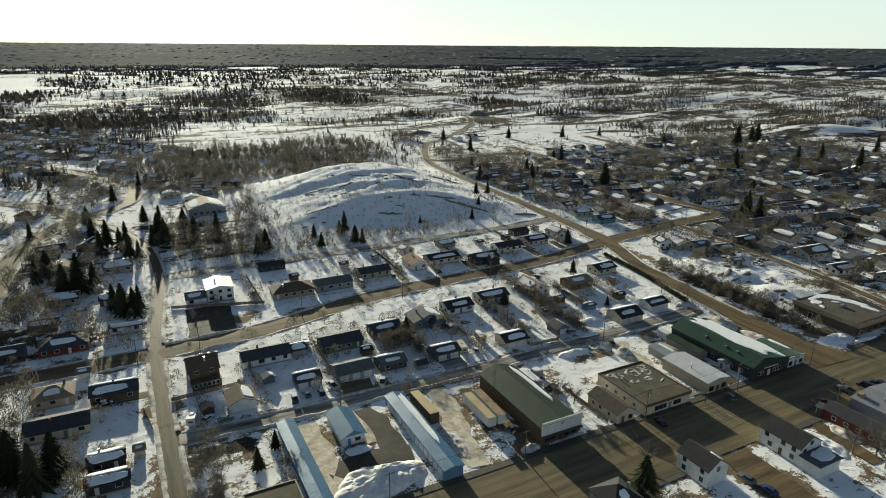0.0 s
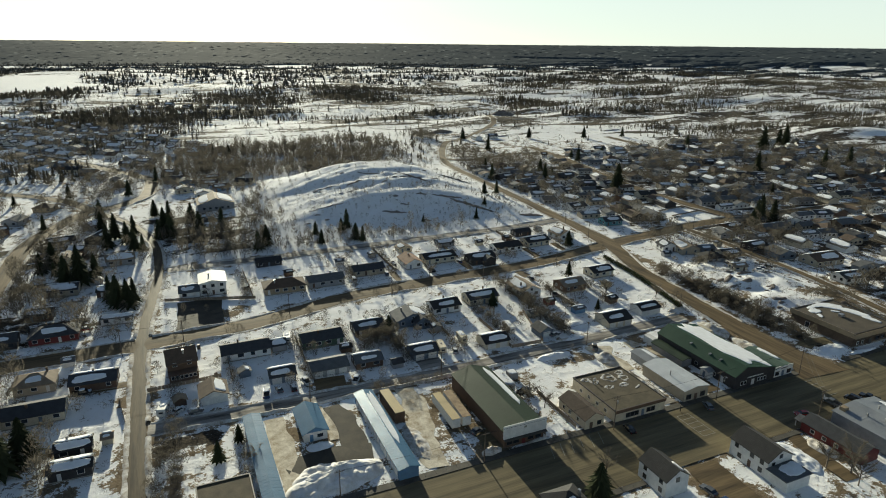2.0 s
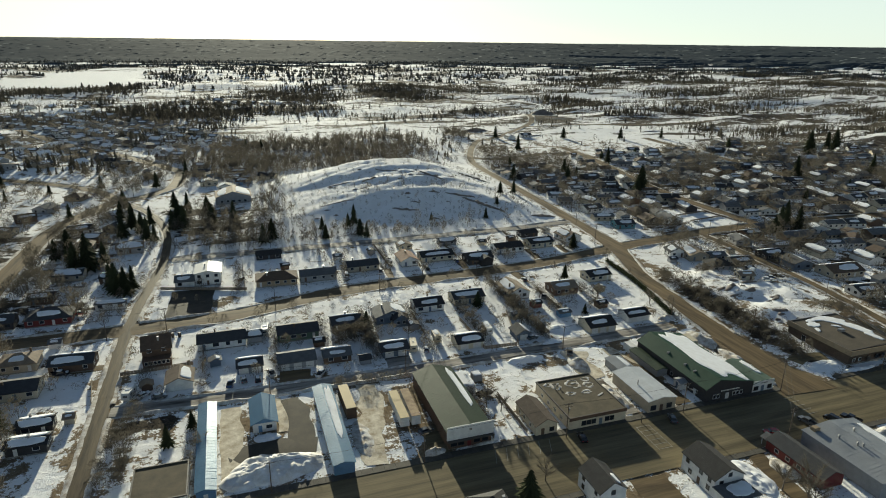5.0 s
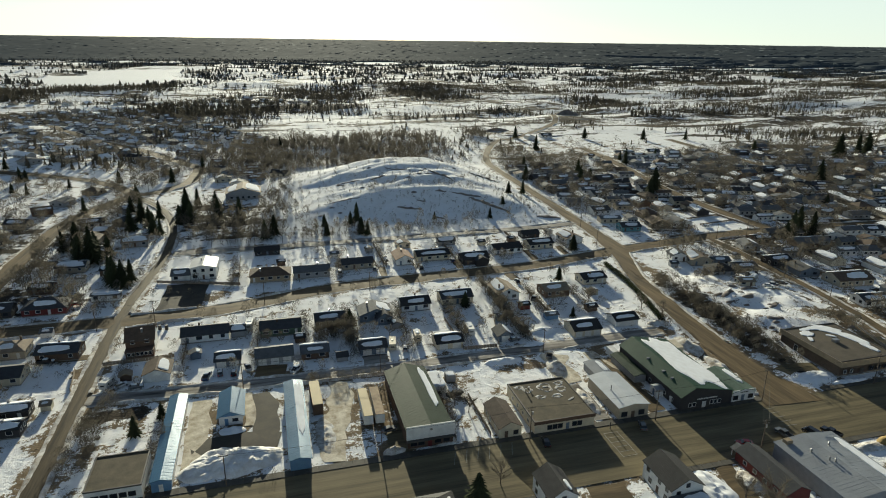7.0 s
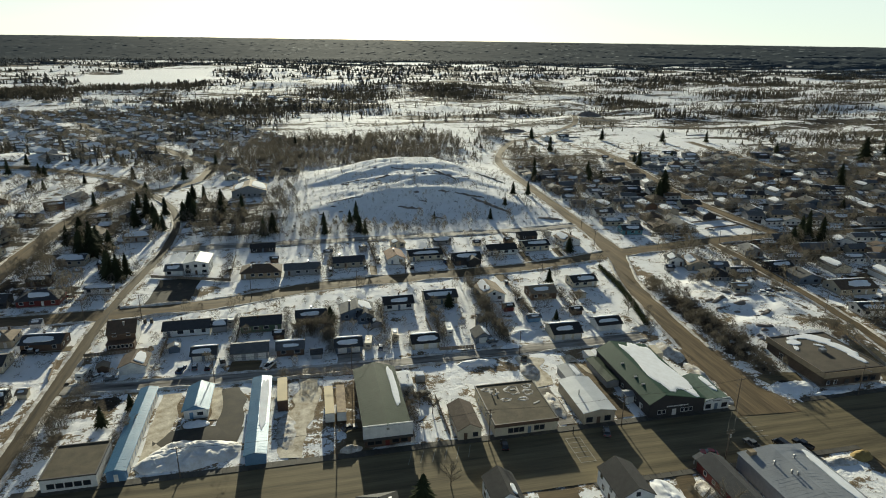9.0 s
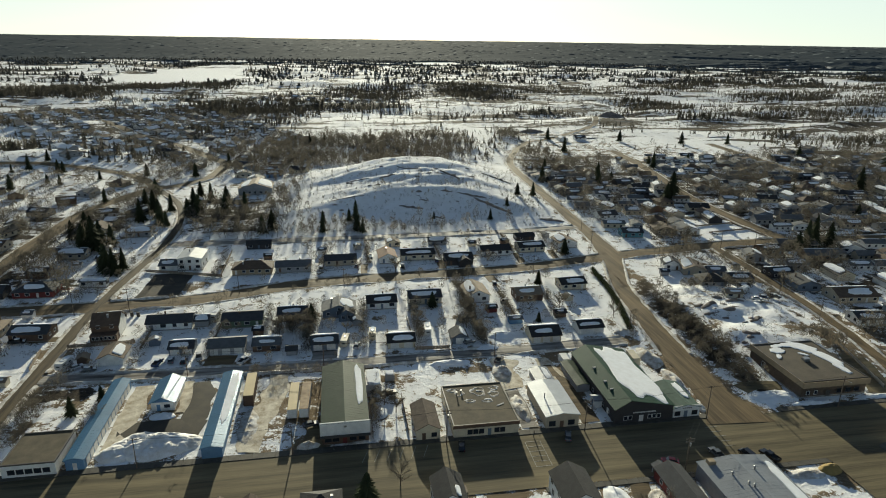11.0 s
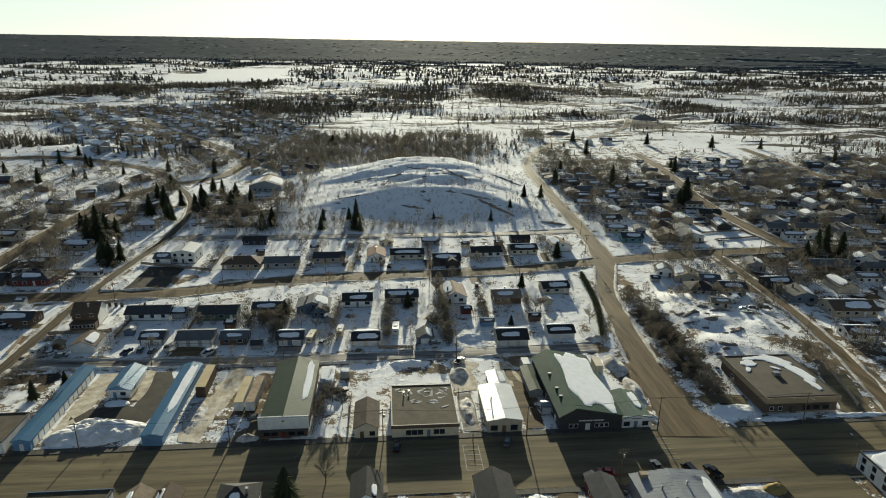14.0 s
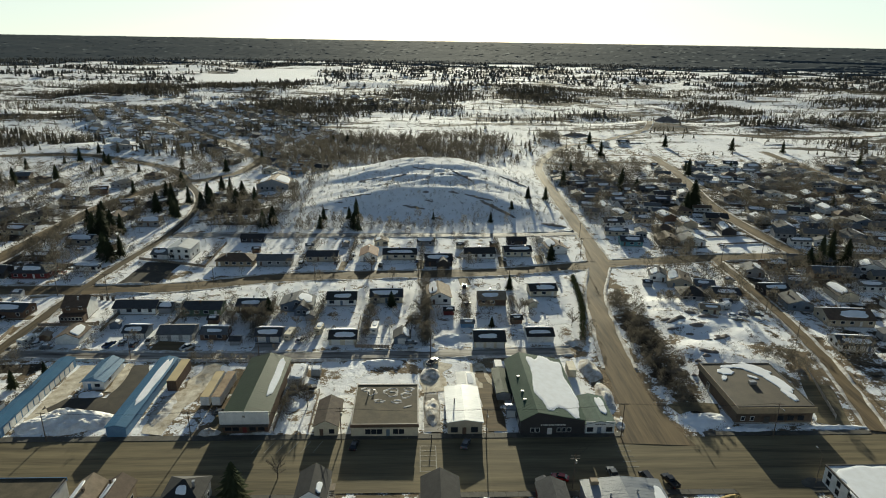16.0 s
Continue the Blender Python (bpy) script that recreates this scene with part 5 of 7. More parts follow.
def far_row(points, turn, seed):
    r = random.Random(seed)
    for x, y in points:
        if any(math.hypot(x - a, y - b) < c + 5.5 for a, b, c in PLACED) or float(road_gap(np.array([x]), np.array([y]))[0]) < 5.5:
            continue
        PLACED.append((x, y, 7.5))
        copy_thing(r.choice(KINDS), pose(x, y, land1(x, y) - .1, 0, 0, turn + r.uniform(-6, 6) + r.choice((0, 0, 90))))


PLACED.append((320, 287, 17))
far_row([(-67, 421), (-55, 449), (-87, 379), (-84, 396), (-39, 372), (28, 494), (-13, 512), (-16, 530), (-30, 548), (-39, 564), (-50, 580), (-60, 597), (22, 512), (21, 541), (1, 576), (-12, 594), (-52, 331), (-20, 366), (-12, 395), (-100, 350), (-96, 330), (40, 470), (52, 492), (70, 470), (18, 470), (-78, 330)], -20, 21)
far_row([(269, 452), (286, 475), (266, 428), (282, 423), (270, 404), (262, 385), (283, 393), (268, 362), (284, 368), (273, 344), (262, 326), (282, 335), (314, 414), (318, 397), (315, 354), (307, 325), (288, 312), (300, 340)], 4, 1)
far_row([(425, 517), (439, 504), (401, 467), (400, 446), (374, 407), (390, 417), (378, 374), (454, 481), (427, 400), (416, 375), (391, 353), (374, 346), (379, 315), (430, 358), (400, 315), (418, 330), (459, 376), (473, 419), (509, 495), (547, 536), (522, 483), (540, 500), (585, 552)], -8, 2)
far_row([(387, 366), (330, 337), (463, 384), (393, 300), (402, 290), (417, 345), (449, 324), (515, 331), (498, 367), (573, 453), (545, 392), (397, 251), (371, 228), (390, 231), (412, 252), (493, 280), (372, 212), (384, 199), (428, 228), (338, 240), (304, 205), (330, 215), (345, 200), (360, 180), (340, 165), (567, 335), (610, 330), (515, 460), (559, 526)], -10, 3)
_r = random.Random(33)
far_row([(303 + 18 * (k % 15) + (k // 15) * 3 + _r.uniform(-6, 6), 312 + 21 * (k // 15) + (k % 4) * 3 + _r.uniform(-7, 7)) for k in range(75)], -8, 12)
far_row([(355 + 17 * k, 150 + (k % 3) * 9) for k in range(9)] + [(320 + 18 * k, 130 + (k % 2) * 5) for k in range(12)], -4, 4)
far_row([(440 + 22 * (k % 8), 225 + 24 * (k // 8) + (k % 3) * 5) for k in range(40)], -6, 5)
far_row([(-95 - 18 * k, 300 + 26 * (k % 4)) for k in range(8)] + [(-110 - 20 * k, 420 + 12 * (k % 3)) for k in range(6)], 10, 8)
far_row([(-45 - 19 * k, 240 - 3 * k) for k in range(8)] + [(-50 - 19 * k, 203) for k in range(8)] + [(-55 - 19 * k, 170) for k in range(6)] + [(-30 - 20 * k, 132) for k in range(6)], 0, 9)
far_row([(300 + 22 * k, 620 + 6 * k) for k in range(4)] + [(-120 + 26 * k, 1090 + 8 * (k % 3)) for k in range(9)], 0, 10)


# the far suburb beyond the curved street, too far off to tell house from house
def suburb():
    r = random.Random(5)
    pts = []
    for o in (14, -14, 42, -42, 70, -70, 98, -98, 126):
        for k in range(2 if o > 0 else 4, 40, 2):
            pts.append((-19 - 6.1 * k + o * .8 + r.uniform(-3, 3), 560 + 10.2 * k + o * .55 + r.uniform(-3, 3)))
    pts += [(-300 + 24 * k, 1080 + 14 * (k % 3)) for k in range(22)] + [(-330 + 22 * k, 960 + 10 * (k % 2)) for k in range(6)]
    pts += [(540 + 24 * (k % 6), 430 + 26 * (k // 6) + (k % 3) * 6) for k in range(24)] + [(620 + 24 * (k % 5), 260 + 28 * (k // 5)) for k in range(20)]
    east = len(pts)
    pts += [(302 + 15.5 * i + 2.2 * k + r.uniform(-3, 3), 128 + 16.5 * k - 1.6 * i + r.uniform(-2.5, 2.5)) for k in range(25) for i in range(23)]
    pts += [(257 + 14 * i + r.uniform(-2, 2), 306 + 15 * k + r.uniform(-2, 2)) for k in range(12) for i in range(4)]
    v, f, mi = [], [], []
    mats = [SIDING["white"], SIDING["beige"], SIDING["grey"], SHINGLE["grey"], SHINGLE["brown"], SNOW, GLASS]
    for num, (x, y) in enumerate(pts):
        if float(road_gap(np.array([x]), np.array([y]))[0]) < (4.5 if num >= east else 6) or any(math.hypot(x - a, y - b) < c + (3.5 if num >= east else 6) for a, b, c in PLACED):
            continue
        PLACED.append((x, y, 7 if num < east else 5.5))
        w, d, rise = r.uniform(10, 15), r.uniform(8, 10), r.uniform(1.6, 2.4)
        if num >= east:
            w, d, rise = r.choice((5, 9, 10, 11, 12)) + r.uniform(0, 1), r.uniform(6, 8.5) if r.random() < .7 else 4.5, r.uniform(.9, 1.9)
        m = pose(x, y, land1(x, y) - .2, 0, 0, (r.choice((-35, 55, -30)) if num < east else -8) + r.uniform(-5, 5))
        ridge = r.choice("xxy")
        bits = [(gable_body(w, d, 3.1, rise, ridge), r.randrange(3)), (gable_roof(w, d, 3.1, rise, ridge), r.choice((3, 3, 4, 5) if num < east else (3, 3, 3, 4)))]
        ang = math.atan2(rise, d / 2)
        if ridge == "x":
            for side in ((-1, 1) if num < east or r.random() < .35 else (1,)):
                bv, bf = blob(w * r.uniform(.3, .48), d * r.uniform(.14, .23), .25, r.randint(0, 99), 14)
                q = pose(0, side * d * .26, 3.1 + rise * .48 + .2, -side * math.degrees(ang), 0, 0)
                bits.append((([tuple(q @ Vector(p)) for p in bv], bf), 5))
        for k in (-.3, .0, .3):
            bits.append((box(k * w - .6, k * w + .6, -d / 2 - .03, -d / 2 + .05, 1.2, 2.3), 6))
        if num >= east and math.hypot(x - 150, y) < 300:
            hv, hf, hm = [], [], []
            for (bv, bf), mat_i in bits:
                hf += [tuple(i + len(hv) for i in q) for q in bf]
                hv += bv
                hm += [mat_i] * len(bf)
            me = make_mesh("house", hv, hf, mats[0])
            for q in mats[1:]:
                me.materials.append(q)
            me.polygons.foreach_set("material_index", hm)
            hb = new("house", me)
            hb.matrix_basis = m
            tagged(hb, "small %s-sided gabled house among leafless trees" % ("white", "beige", "grey")[bits[0][1]], "house", "town houses")
            continue
        for (bv, bf), mat_i in bits:
            k = len(v)
            v += [tuple(m @ Vector(p)) for p in bv]
            f += [tuple(i + k for i in q) for q in bf]
            mi += [mat_i] * len(bf)
    me = make_mesh("far_suburb", v, f, mats[0])
    for q in mats[1:]:
        me.materials.append(q)
    me.polygons.foreach_set("material_index", mi)
    return tagged(new("far_suburb", me), "far streets of small snow-roofed houses", "houses", kind="stuff")


suburb()


# ---- trees ----
def spruce_geo(seed, layers=17, spikes=10, R=0.24):
    """A spruce one metre high: (trunk, crown)."""
    r = random.Random(seed)
    v, f = [], []
    for k in range(layers):
        t = k / (layers - 1)
        z = 0.10 + 0.88 * t
        rad = R * ((1 - t) ** 0.8 + 0.03) * r.uniform(.8, 1.15)
        c = len(v)
        v.append((r.uniform(-.01, .01), r.uniform(-.01, .01), min(1.0, z + max(.075, 1.25 * .88 / (layers - 1)))))
        a0 = r.uniform(0, 6.3)
        for i in range(spikes * 2):
            a = a0 + math.pi * i / spikes
            q = rad * (r.uniform(.85, 1.2) if i % 2 == 0 else r.uniform(.45, .6))
            v.append((q * math.cos(a), q * math.sin(a), z - (.16 * q / R * .5 if i % 2 == 0 else .0) + r.uniform(-.012, .012)))
        for i in range(spikes * 2):
            f.append((c, c + 1 + i, c + 1 + (i + 1) % (spikes * 2)))
    return tube((0, 0, -.03), (0, 0, .6), .018, .008, 6), (v, f)


def bare_geo(seed, limbs=8, twigs=26, spread_=0.42, wid=0.006):
    """A leafless tree one metre high: (trunk and limbs, twigs)."""
    r = random.Random(seed)
    tr = [tube((0, 0, -.03), (r.uniform(-.02, .02), r.uniform(-.02, .02), .55), .022, .012, 5)]
    v, f = [], []
    for k in range(limbs):
        z0 = r.uniform(.22, .55)
        a = 2 * math.pi * k / limbs + r.uniform(-.4, .4)
        ln = r.uniform(.7, 1.0)
        top = Vector((spread_ * ln * math.cos(a) * r.uniform(.5, 1), spread_ * ln * math.sin(a) * r.uniform(.5, 1), min(.96, z0 + r.uniform(.28, .45))))
        b = Vector((0, 0, z0))
        tr.append(tube(b, top, .011, .004, 4))
        for j in range(twigs):
            s = r.uniform(.3, 1.0)
            p = b.lerp(top, s)
            d = Vector((r.gauss(0, .5) + math.cos(a) * .4, r.gauss(0, .5) + math.sin(a) * .4, r.uniform(.1, 1.1))).normalized()
            q = p + d * r.uniform(.10, .26)
            n = d.cross(Vector((r.gauss(0, 1), r.gauss(0, 1), r.gauss(0, 1)))).normalized() * wid
            c = len(v)
            v += [tuple(p - n), tuple(p + n), tuple(q)]
            f.append((c, c + 1, c + 2))
    return join(*tr), (v, f)


def haze_geo(seed, twigs=130, wide=0.21, wid=0.010, low=0.3):
    """A slim leafless tree one metre high, for the woods: a stem and a cloud of fine twigs."""
    r = random.Random(seed)
    v, f = [], []
    lean = r.uniform(-.05, .05), r.uniform(-.05, .05)
    for a in (0, 2.1, 4.2):
        c = len(v)
        v += [(.014 * math.cos(a), .014 * math.sin(a), -.03), (.014 * math.cos(a + 2.1), .014 * math.sin(a + 2.1), -.03), (lean[0], lean[1], .9)]
        f.append((c, c + 1, c + 2))
    for _ in range(twigs):
        z = low + (1 - low) * r.random() ** .8
        env = wide * math.sin(math.pi * min(1, max(.06, (z - low) / (1 - low) * .9 + .1))) ** .7
        a, q = r.uniform(0, 6.283), env * math.sqrt(r.random())
        p = Vector((q * math.cos(a) + lean[0] * z, q * math.sin(a) + lean[1] * z, z - .04))
        d = Vector((math.cos(a) * .5 + r.gauss(0, .3), math.sin(a) * .5 + r.gauss(0, .3), r.uniform(.4, 1.2))).normalized()
        e = p + d * r.uniform(.09, .2)
        n = d.cross(Vector((r.gauss(0, 1), r.gauss(0, 1), r.gauss(0, 1)))).normalized() * wid
        c = len(v)
        v += [tuple(p - n), tuple(p + n), tuple(e)]
        f.append((c, c + 1, c + 2))
    return v, f


def tree_kind(name, geo, mats, label):
    ob = new(name)
    part("trunk", geo[0], mats[0], ob)
    part("crown", geo[1], mats[1], ob)
    return tagged(ob, label, "tree", "trees among the houses")


SPRUCES = [tree_kind("spruce_tree", spruce_geo(k, 17, 10, (0.27, 0.31, 0.23)[k % 3]), (BARK, NEEDLE), "tall dark green spruce with drooping boughs") for k in range(3)]
BARES = [tree_kind("bare_tree", bare_geo(k + 40, 10, 70, .42, .0038), (BARK, TWIG), "leafless tree with a haze of fine brown twigs") for k in range(3)]


def plant(kind, x, y, h, seed=0, wide=1.25):
    r = random.Random(seed + int(x * 3 + y * 7))
    ob = copy_thing(kind[r.randrange(3)], pose(x, y, land1(x, y), 0, 0, r.uniform(0, 360)))
    ob.scale = (h * wide, h * wide, h)
    return ob


for _x, _y, _h in ((109, 334, 12), (105, 331, 8), (90, 330, 8), (189, 327, 7), (219, 374, 9), (-24, 309, 13), (-2, 342, 13), (2, 338, 10), (-41, 319, 11), (112, 313, 9), (109, 316, 10), (90, 316, 8.5), (-23, 297, 19), (-29, 300, 14), (-3, 261, 13), (-7, 264, 14), (-1, 268, 11), (-37, 328, 13), (-34, 165, 15), (-25, 163, 13), (-38, 172, 16),
                  (-29, 158, 14), (21, 143, 6.5), (27, 150, 5.5), (43, 359, 14), (57, 318, 11), (62, 322, 12), (31, 360, 13), (-12, 368, 15), (-15, 350, 14), (-6, 355, 13), (-3, 372, 12), (-19, 378, 14), (186, 224, 7),
                  (174, 186, 4.5)):
    plant(SPRUCES, _x, _y, _h)
for _x, _y, _h in ((13, 362, 17), (16, 358, 14), (10, 357, 12), (-50, 400, 10), (135, 205, 7), (87, 198, 7.5), (212, 262, 9), (328, 366, 20), (322, 362, 13), (346, 256, 16), (352, 258, 18), (358, 254, 15), (338, 252, 11), (484, 374, 19), (581, 359, 20), (561, 368, 18), (586, 326, 21), (699, 375, 18),
                  (255, 430, 13), (300, 430, 15), (270, 470, 12), (320, 560, 16), (330, 640, 14), (405, 620, 13), (232, 380, 10), (204, 345, 6), (-8, 475, 12), (10, 520, 12), (155, 330, 5), (8, 408, 11), (16, 400, 12), (28, 386, 12), (590, 458, 25), (617, 462, 23), (639, 471, 23), (370, 475, 15), (467, 600, 14), (516, 592, 13), (293, 412, 14)):
    plant(SPRUCES, _x, _y, _h)
plant(SPRUCES, 102.5, 91.0, 11.3, 5, 1.35)
for _x, _y, _h in ((110, 135, 7), (113, 131, 6), (186, 196, 7), (189, 200, 6), (205, 186, 6.5), (147, 196, 8), (145, 184, 7), (148, 217, 8), (164, 206, 6), (85, 190, 8), (78, 192, 7), (75, 190, 7), (124, 246, 8), (107, 252, 6),
                  (100, 186, 5), (127, 190, 6), (95, 143, 6), (165, 78, 8), (169, 74, 9), (166, 70, 8), (100, 84, 7), (111, 99, 6), (30, 138, 5), (8, 150, 5), (-46, 300, 8), (-44, 280, 8), (-50, 235, 6)):
    plant(BARES, _x, _y, _h)
for _k in SPRUCES + BARES:  # the patterns themselves stand in the woods north of the knoll
    _i = (SPRUCES + BARES).index(_k)
    _k.matrix_basis = pose(60 + 14 * _i, 615 + 4 * _i, land1(60 + 14 * _i, 615 + 4 * _i)) @ Matrix.Diagonal((12, 12, 12, 1))


_r = random.Random(9)
for _k in range(64):
    _x, _y = (_r.uniform(-170, -10), _r.uniform(235, 540)) if _k < 44 else (_r.uniform(260, 560), _r.uniform(280, 520))
    if all(math.hypot(_x - a, _y - b) > c + 1 for a, b, c in PLACED) and float(road_gap(np.array([_x]), np.array([_y]))[0]) > 2.5:
        plant(SPRUCES, _x, _y, _r.uniform(7, 14))


def thicket(name, protos, x, y, h, material, label, category, wide=None):
    """Many trees or shrubs joined into one sheet of growth."""
    rs = np.random.RandomState(len(x))
    z = land(x, y)
    a = rs.uniform(0, 6.283, len(x))
    which = rs.randint(0, len(protos), len(x))
    vs, ts, k = [], [], 0
    for i, (pv, pf) in enumerate(protos):
        sel = np.where(which == i)[0]
        if not len(sel):
            continue
        pv, pf = np.array(pv, float), np.array(pf, int)
        c, s, hh = np.cos(a[sel])[:, None], np.sin(a[sel])[:, None], h[sel][:, None]
        ww = hh if wide is None else wide[sel][:, None]
        V = np.stack([x[sel][:, None] + ww * (c * pv[:, 0] - s * pv[:, 1]), y[sel][:, None] + ww * (s * pv[:, 0] + c * pv[:, 1]), z[sel][:, None] + hh * pv[:, 2]], -1)
        T = pf[None] + (np.arange(len(sel)) * len(pv))[:, None, None] + k
        vs.append(V.reshape(-1, 3))
        ts.append(T.reshape(-1, 3))
        k += len(sel) * len(pv)
    ob = new(name, tri_mesh(name, np.concatenate(vs), np.concatenate(ts), material))
    return tagged(ob, label, category, kind="stuff")


def tri(geo):
    v, f = geo
    return v, [(q[0], q[i], q[i + 1]) for q in f for i in range(1, len(q) - 1)]


SP_MID = [tri(join(spruce_geo(60 + k, 4, 3, (.25, .30, .21)[k])[1])) for k in range(3)]
SP_FAR = [tri(spruce_geo(70 + k, 3, 4, .24)[1]) for k in range(3)]
BT_MID = [haze_geo(80 + k, 130, (.2, .28, .24, .34)[k], .015) for k in range(4)]
BT_FAR = [haze_geo(280 + k, 34, (.26, .34, .3)[k], .036) for k in range(3)]
BT_WOOD = [haze_geo(380 + k, 62, (.2, .28, .24, .32)[k], .021) for k in range(4)]
GARDEN_FAR = [haze_geo(480 + k, 120, (.36, .44, .50, .40)[k], .014, .15) for k in range(4)]
SHRUB_FAR = [haze_geo(580 + k, 16, .6, .055, .05) for k in range(3)]
GARDEN = [haze_geo(180 + k, 190, (.34, .42, .48, .38)[k], .0135, .18) for k in range(4)]
SHRUB = [haze_geo(90 + k, 48, .55, .028, .05) for k in range(3)]
RS = np.random.RandomState(4)


def clear(x, y, pad=1.0, road=1.5):
    ok = np.ones(len(x), bool)
    for a, b, c in PLACED:
        ok &= np.hypot(x - a, y - b) > c * .92 + pad
    return ok & (road_gap(x, y) > road)


def sprinkle(n, x0, x1, y0, y1, dens):
    x, y = RS.uniform(x0, x1, n), RS.uniform(y0, y1, n)
    k = RS.uniform(0, 1, n) < dens(x, y)
    return x[k], y[k]


# bare woods beside and behind the knoll
x, y = sprinkle(30000, -20, 330, 300, 760, lambda a, b: np.clip(.30 * bump_at(a, b, 42, 350, 32, 40, 4) + .36 * step(250, 225, a) * bump_at(a, b, 150, 622, 135, 62, 4) * step(.34, .50, fbm(a / 45, b / 30, 44, 2)) + .30 * bump_at(a, b, 120, 535, 90, 40, 4) + .30 * bump_at(a, b, 72, 315, 70, 9, 2) + .5 * bump_at(a, b, 292, 668, 12, 26, 4) + .2 * bump_at(a, b, 30, 520, 60, 60, 4) + .2 * bump_at(a, b, 66, 420, 12, 60, 4), 0, 1) * (1 - bump_at(a, b, 44, 406, 17, 28, 6)) * (1 - bump_at(a, b, 147, 395, 72, 88, 6)) * (1 - .8 * bump_at(a, b, 105, 560, 14, 12, 4)))
k = clear(x, y, 1.5, 2)
x, y = x[k], y[k]
thicket("bare_woods", BT_WOOD, x, y, RS.uniform(5, 10, len(x)), TWIG, "leafless grey-brown birch and poplar woods", "woods")
# bushes on the shaded front of the knoll
x, y = sprinkle(5200, 66, 232, 310, 440, lambda a, b: .85 * bump_at(a, b, 138, 317, 26, 6, 4) + .6 * bump_at(a, b, 90, 320, 24, 10, 4) + .3 * bump_at(a, b, 175, 325, 12, 10, 4) + .25 * bump_at(a, b, 215, 350, 12, 22, 4) + .045 + .2 * bump_at(a, b, 165, 378, 40, 8, 4))
k = clear(x, y, .5, 1)
x, y = x[k], y[k]
thicket("knoll_bushes", BT_WOOD, x, y, RS.uniform(1.4, 4.0, len(x)), TWIG, "slender leafless bushes on the snowy slope", "scrub")
# trees among the eastern and western streets
x, y = sprinkle(6200, -230, 300, 120, 560, lambda a, b: .80 * (.12 + .88 * step(205, 225, b)) * step(250, 270, a) * step(.34, .56, fbm(a / 40, b / 40, 50, 3)) + .62 * step(-5, -25, a) * (1 - .7 * step(380, 430, b) * step(-30, -50, a)) * (1 - bump_at(a, b, -150, 560, 95, 60, 4)))
k = clear(x, y, .6, 1.5)
x, y = x[k], y[k]
thicket("garden_trees", GARDEN, x, y, RS.uniform(5, 11, len(x)), TWIG, "leafless garden trees and tall scrub between the houses", "trees")
x, y = sprinkle(6600, 248, 700, 150, 540, lambda a, b: .95 * step(.15, .0, (b - 505) / 60 - (a - 300) / 300) * (.35 + .65 * step(200, 225, b)) * (step(275, 290, a) + .5 * step(290, 305, b) * step(290, 275, a)) * step(.36, .58, fbm(a / 45, b / 36, 50, 3)) * (1 - bump_at(a, b, 320, 287, 20, 17, 8)) * (1 - bump_at(a, b, 470, 600, 160, 60, 4)))
k = clear(x, y, .3, 1.2)
x, y = x[k], y[k]
thicket("street_trees", GARDEN_FAR, x, y, RS.uniform(4.5, 10.5, len(x)), TWIG, "leafless trees crowding the streets of small houses", "trees")
x, y = sprinkle(5000, -330, 10, 540, 960, lambda a, b: .5 * step(.34, .56, fbm(a / 50, b / 30, 52, 3)) * (1 - bump_at(a, b, -140, 560, 70, 40, 4)) * (1 - bump_at(a, b, -250, 735, 85, 45, 4)))
k = clear(x, y, .3, 1.2)
x, y = x[k], y[k]
thicket("suburb_trees", BT_FAR, x, y, RS.uniform(4, 8.5, len(x)), TWIG, "leafless trees between far rows of houses", "trees")
x, y = sprinkle(420, 4, 226, 166, 300, lambda a, b: .25 + .75 * step(.45, .6, fbm(a / 18, b / 18, 66, 2)))
k = clear(x, y, .4, .8)
x, y = x[k], y[k]
thicket("yard_trees", GARDEN, x, y, RS.uniform(2.2, 6.2, len(x)), TWIG, "small leafless trees and bushes in the snowy yards", "trees")
# tall leafless hedgerows and the thicket beside the side road
_lx, _ly = [], []
for _x0, _y0, _x1, _y1, _n, _sd in ((148.2, 170, 150, 232, 60, 1.2), (226, 128, 231, 215, 150, 3.2), (86, 180, 87, 200, 22, 1.6), (74, 186, 84, 194, 22, 2.0), (126, 176, 127, 205, 14, 1), (8, 128, 10, 160, 16, 2), (-8, 225, -2, 290, 30, 3), (250, 208, 268, 204, 30, 5), (265, 158, 274, 150, 22, 3), (108, 124, 112, 146, 16, 2)):
    _t = RS.uniform(0, 1, _n)
    _lx.append(_x0 + (_x1 - _x0) * _t + RS.normal(0, _sd, _n))
    _ly.append(_y0 + (_y1 - _y0) * _t + RS.normal(0, .5, _n))
_lx, _ly = np.concatenate(_lx), np.concatenate(_ly)
_k = clear(_lx, _ly, .2, .5)
thicket("hedgerow_trees", GARDEN, _lx[_k], _ly[_k], RS.uniform(2.6, 6.0, int(_k.sum())), TWIG, "tall leafless hedgerow and roadside thicket", "thicket")
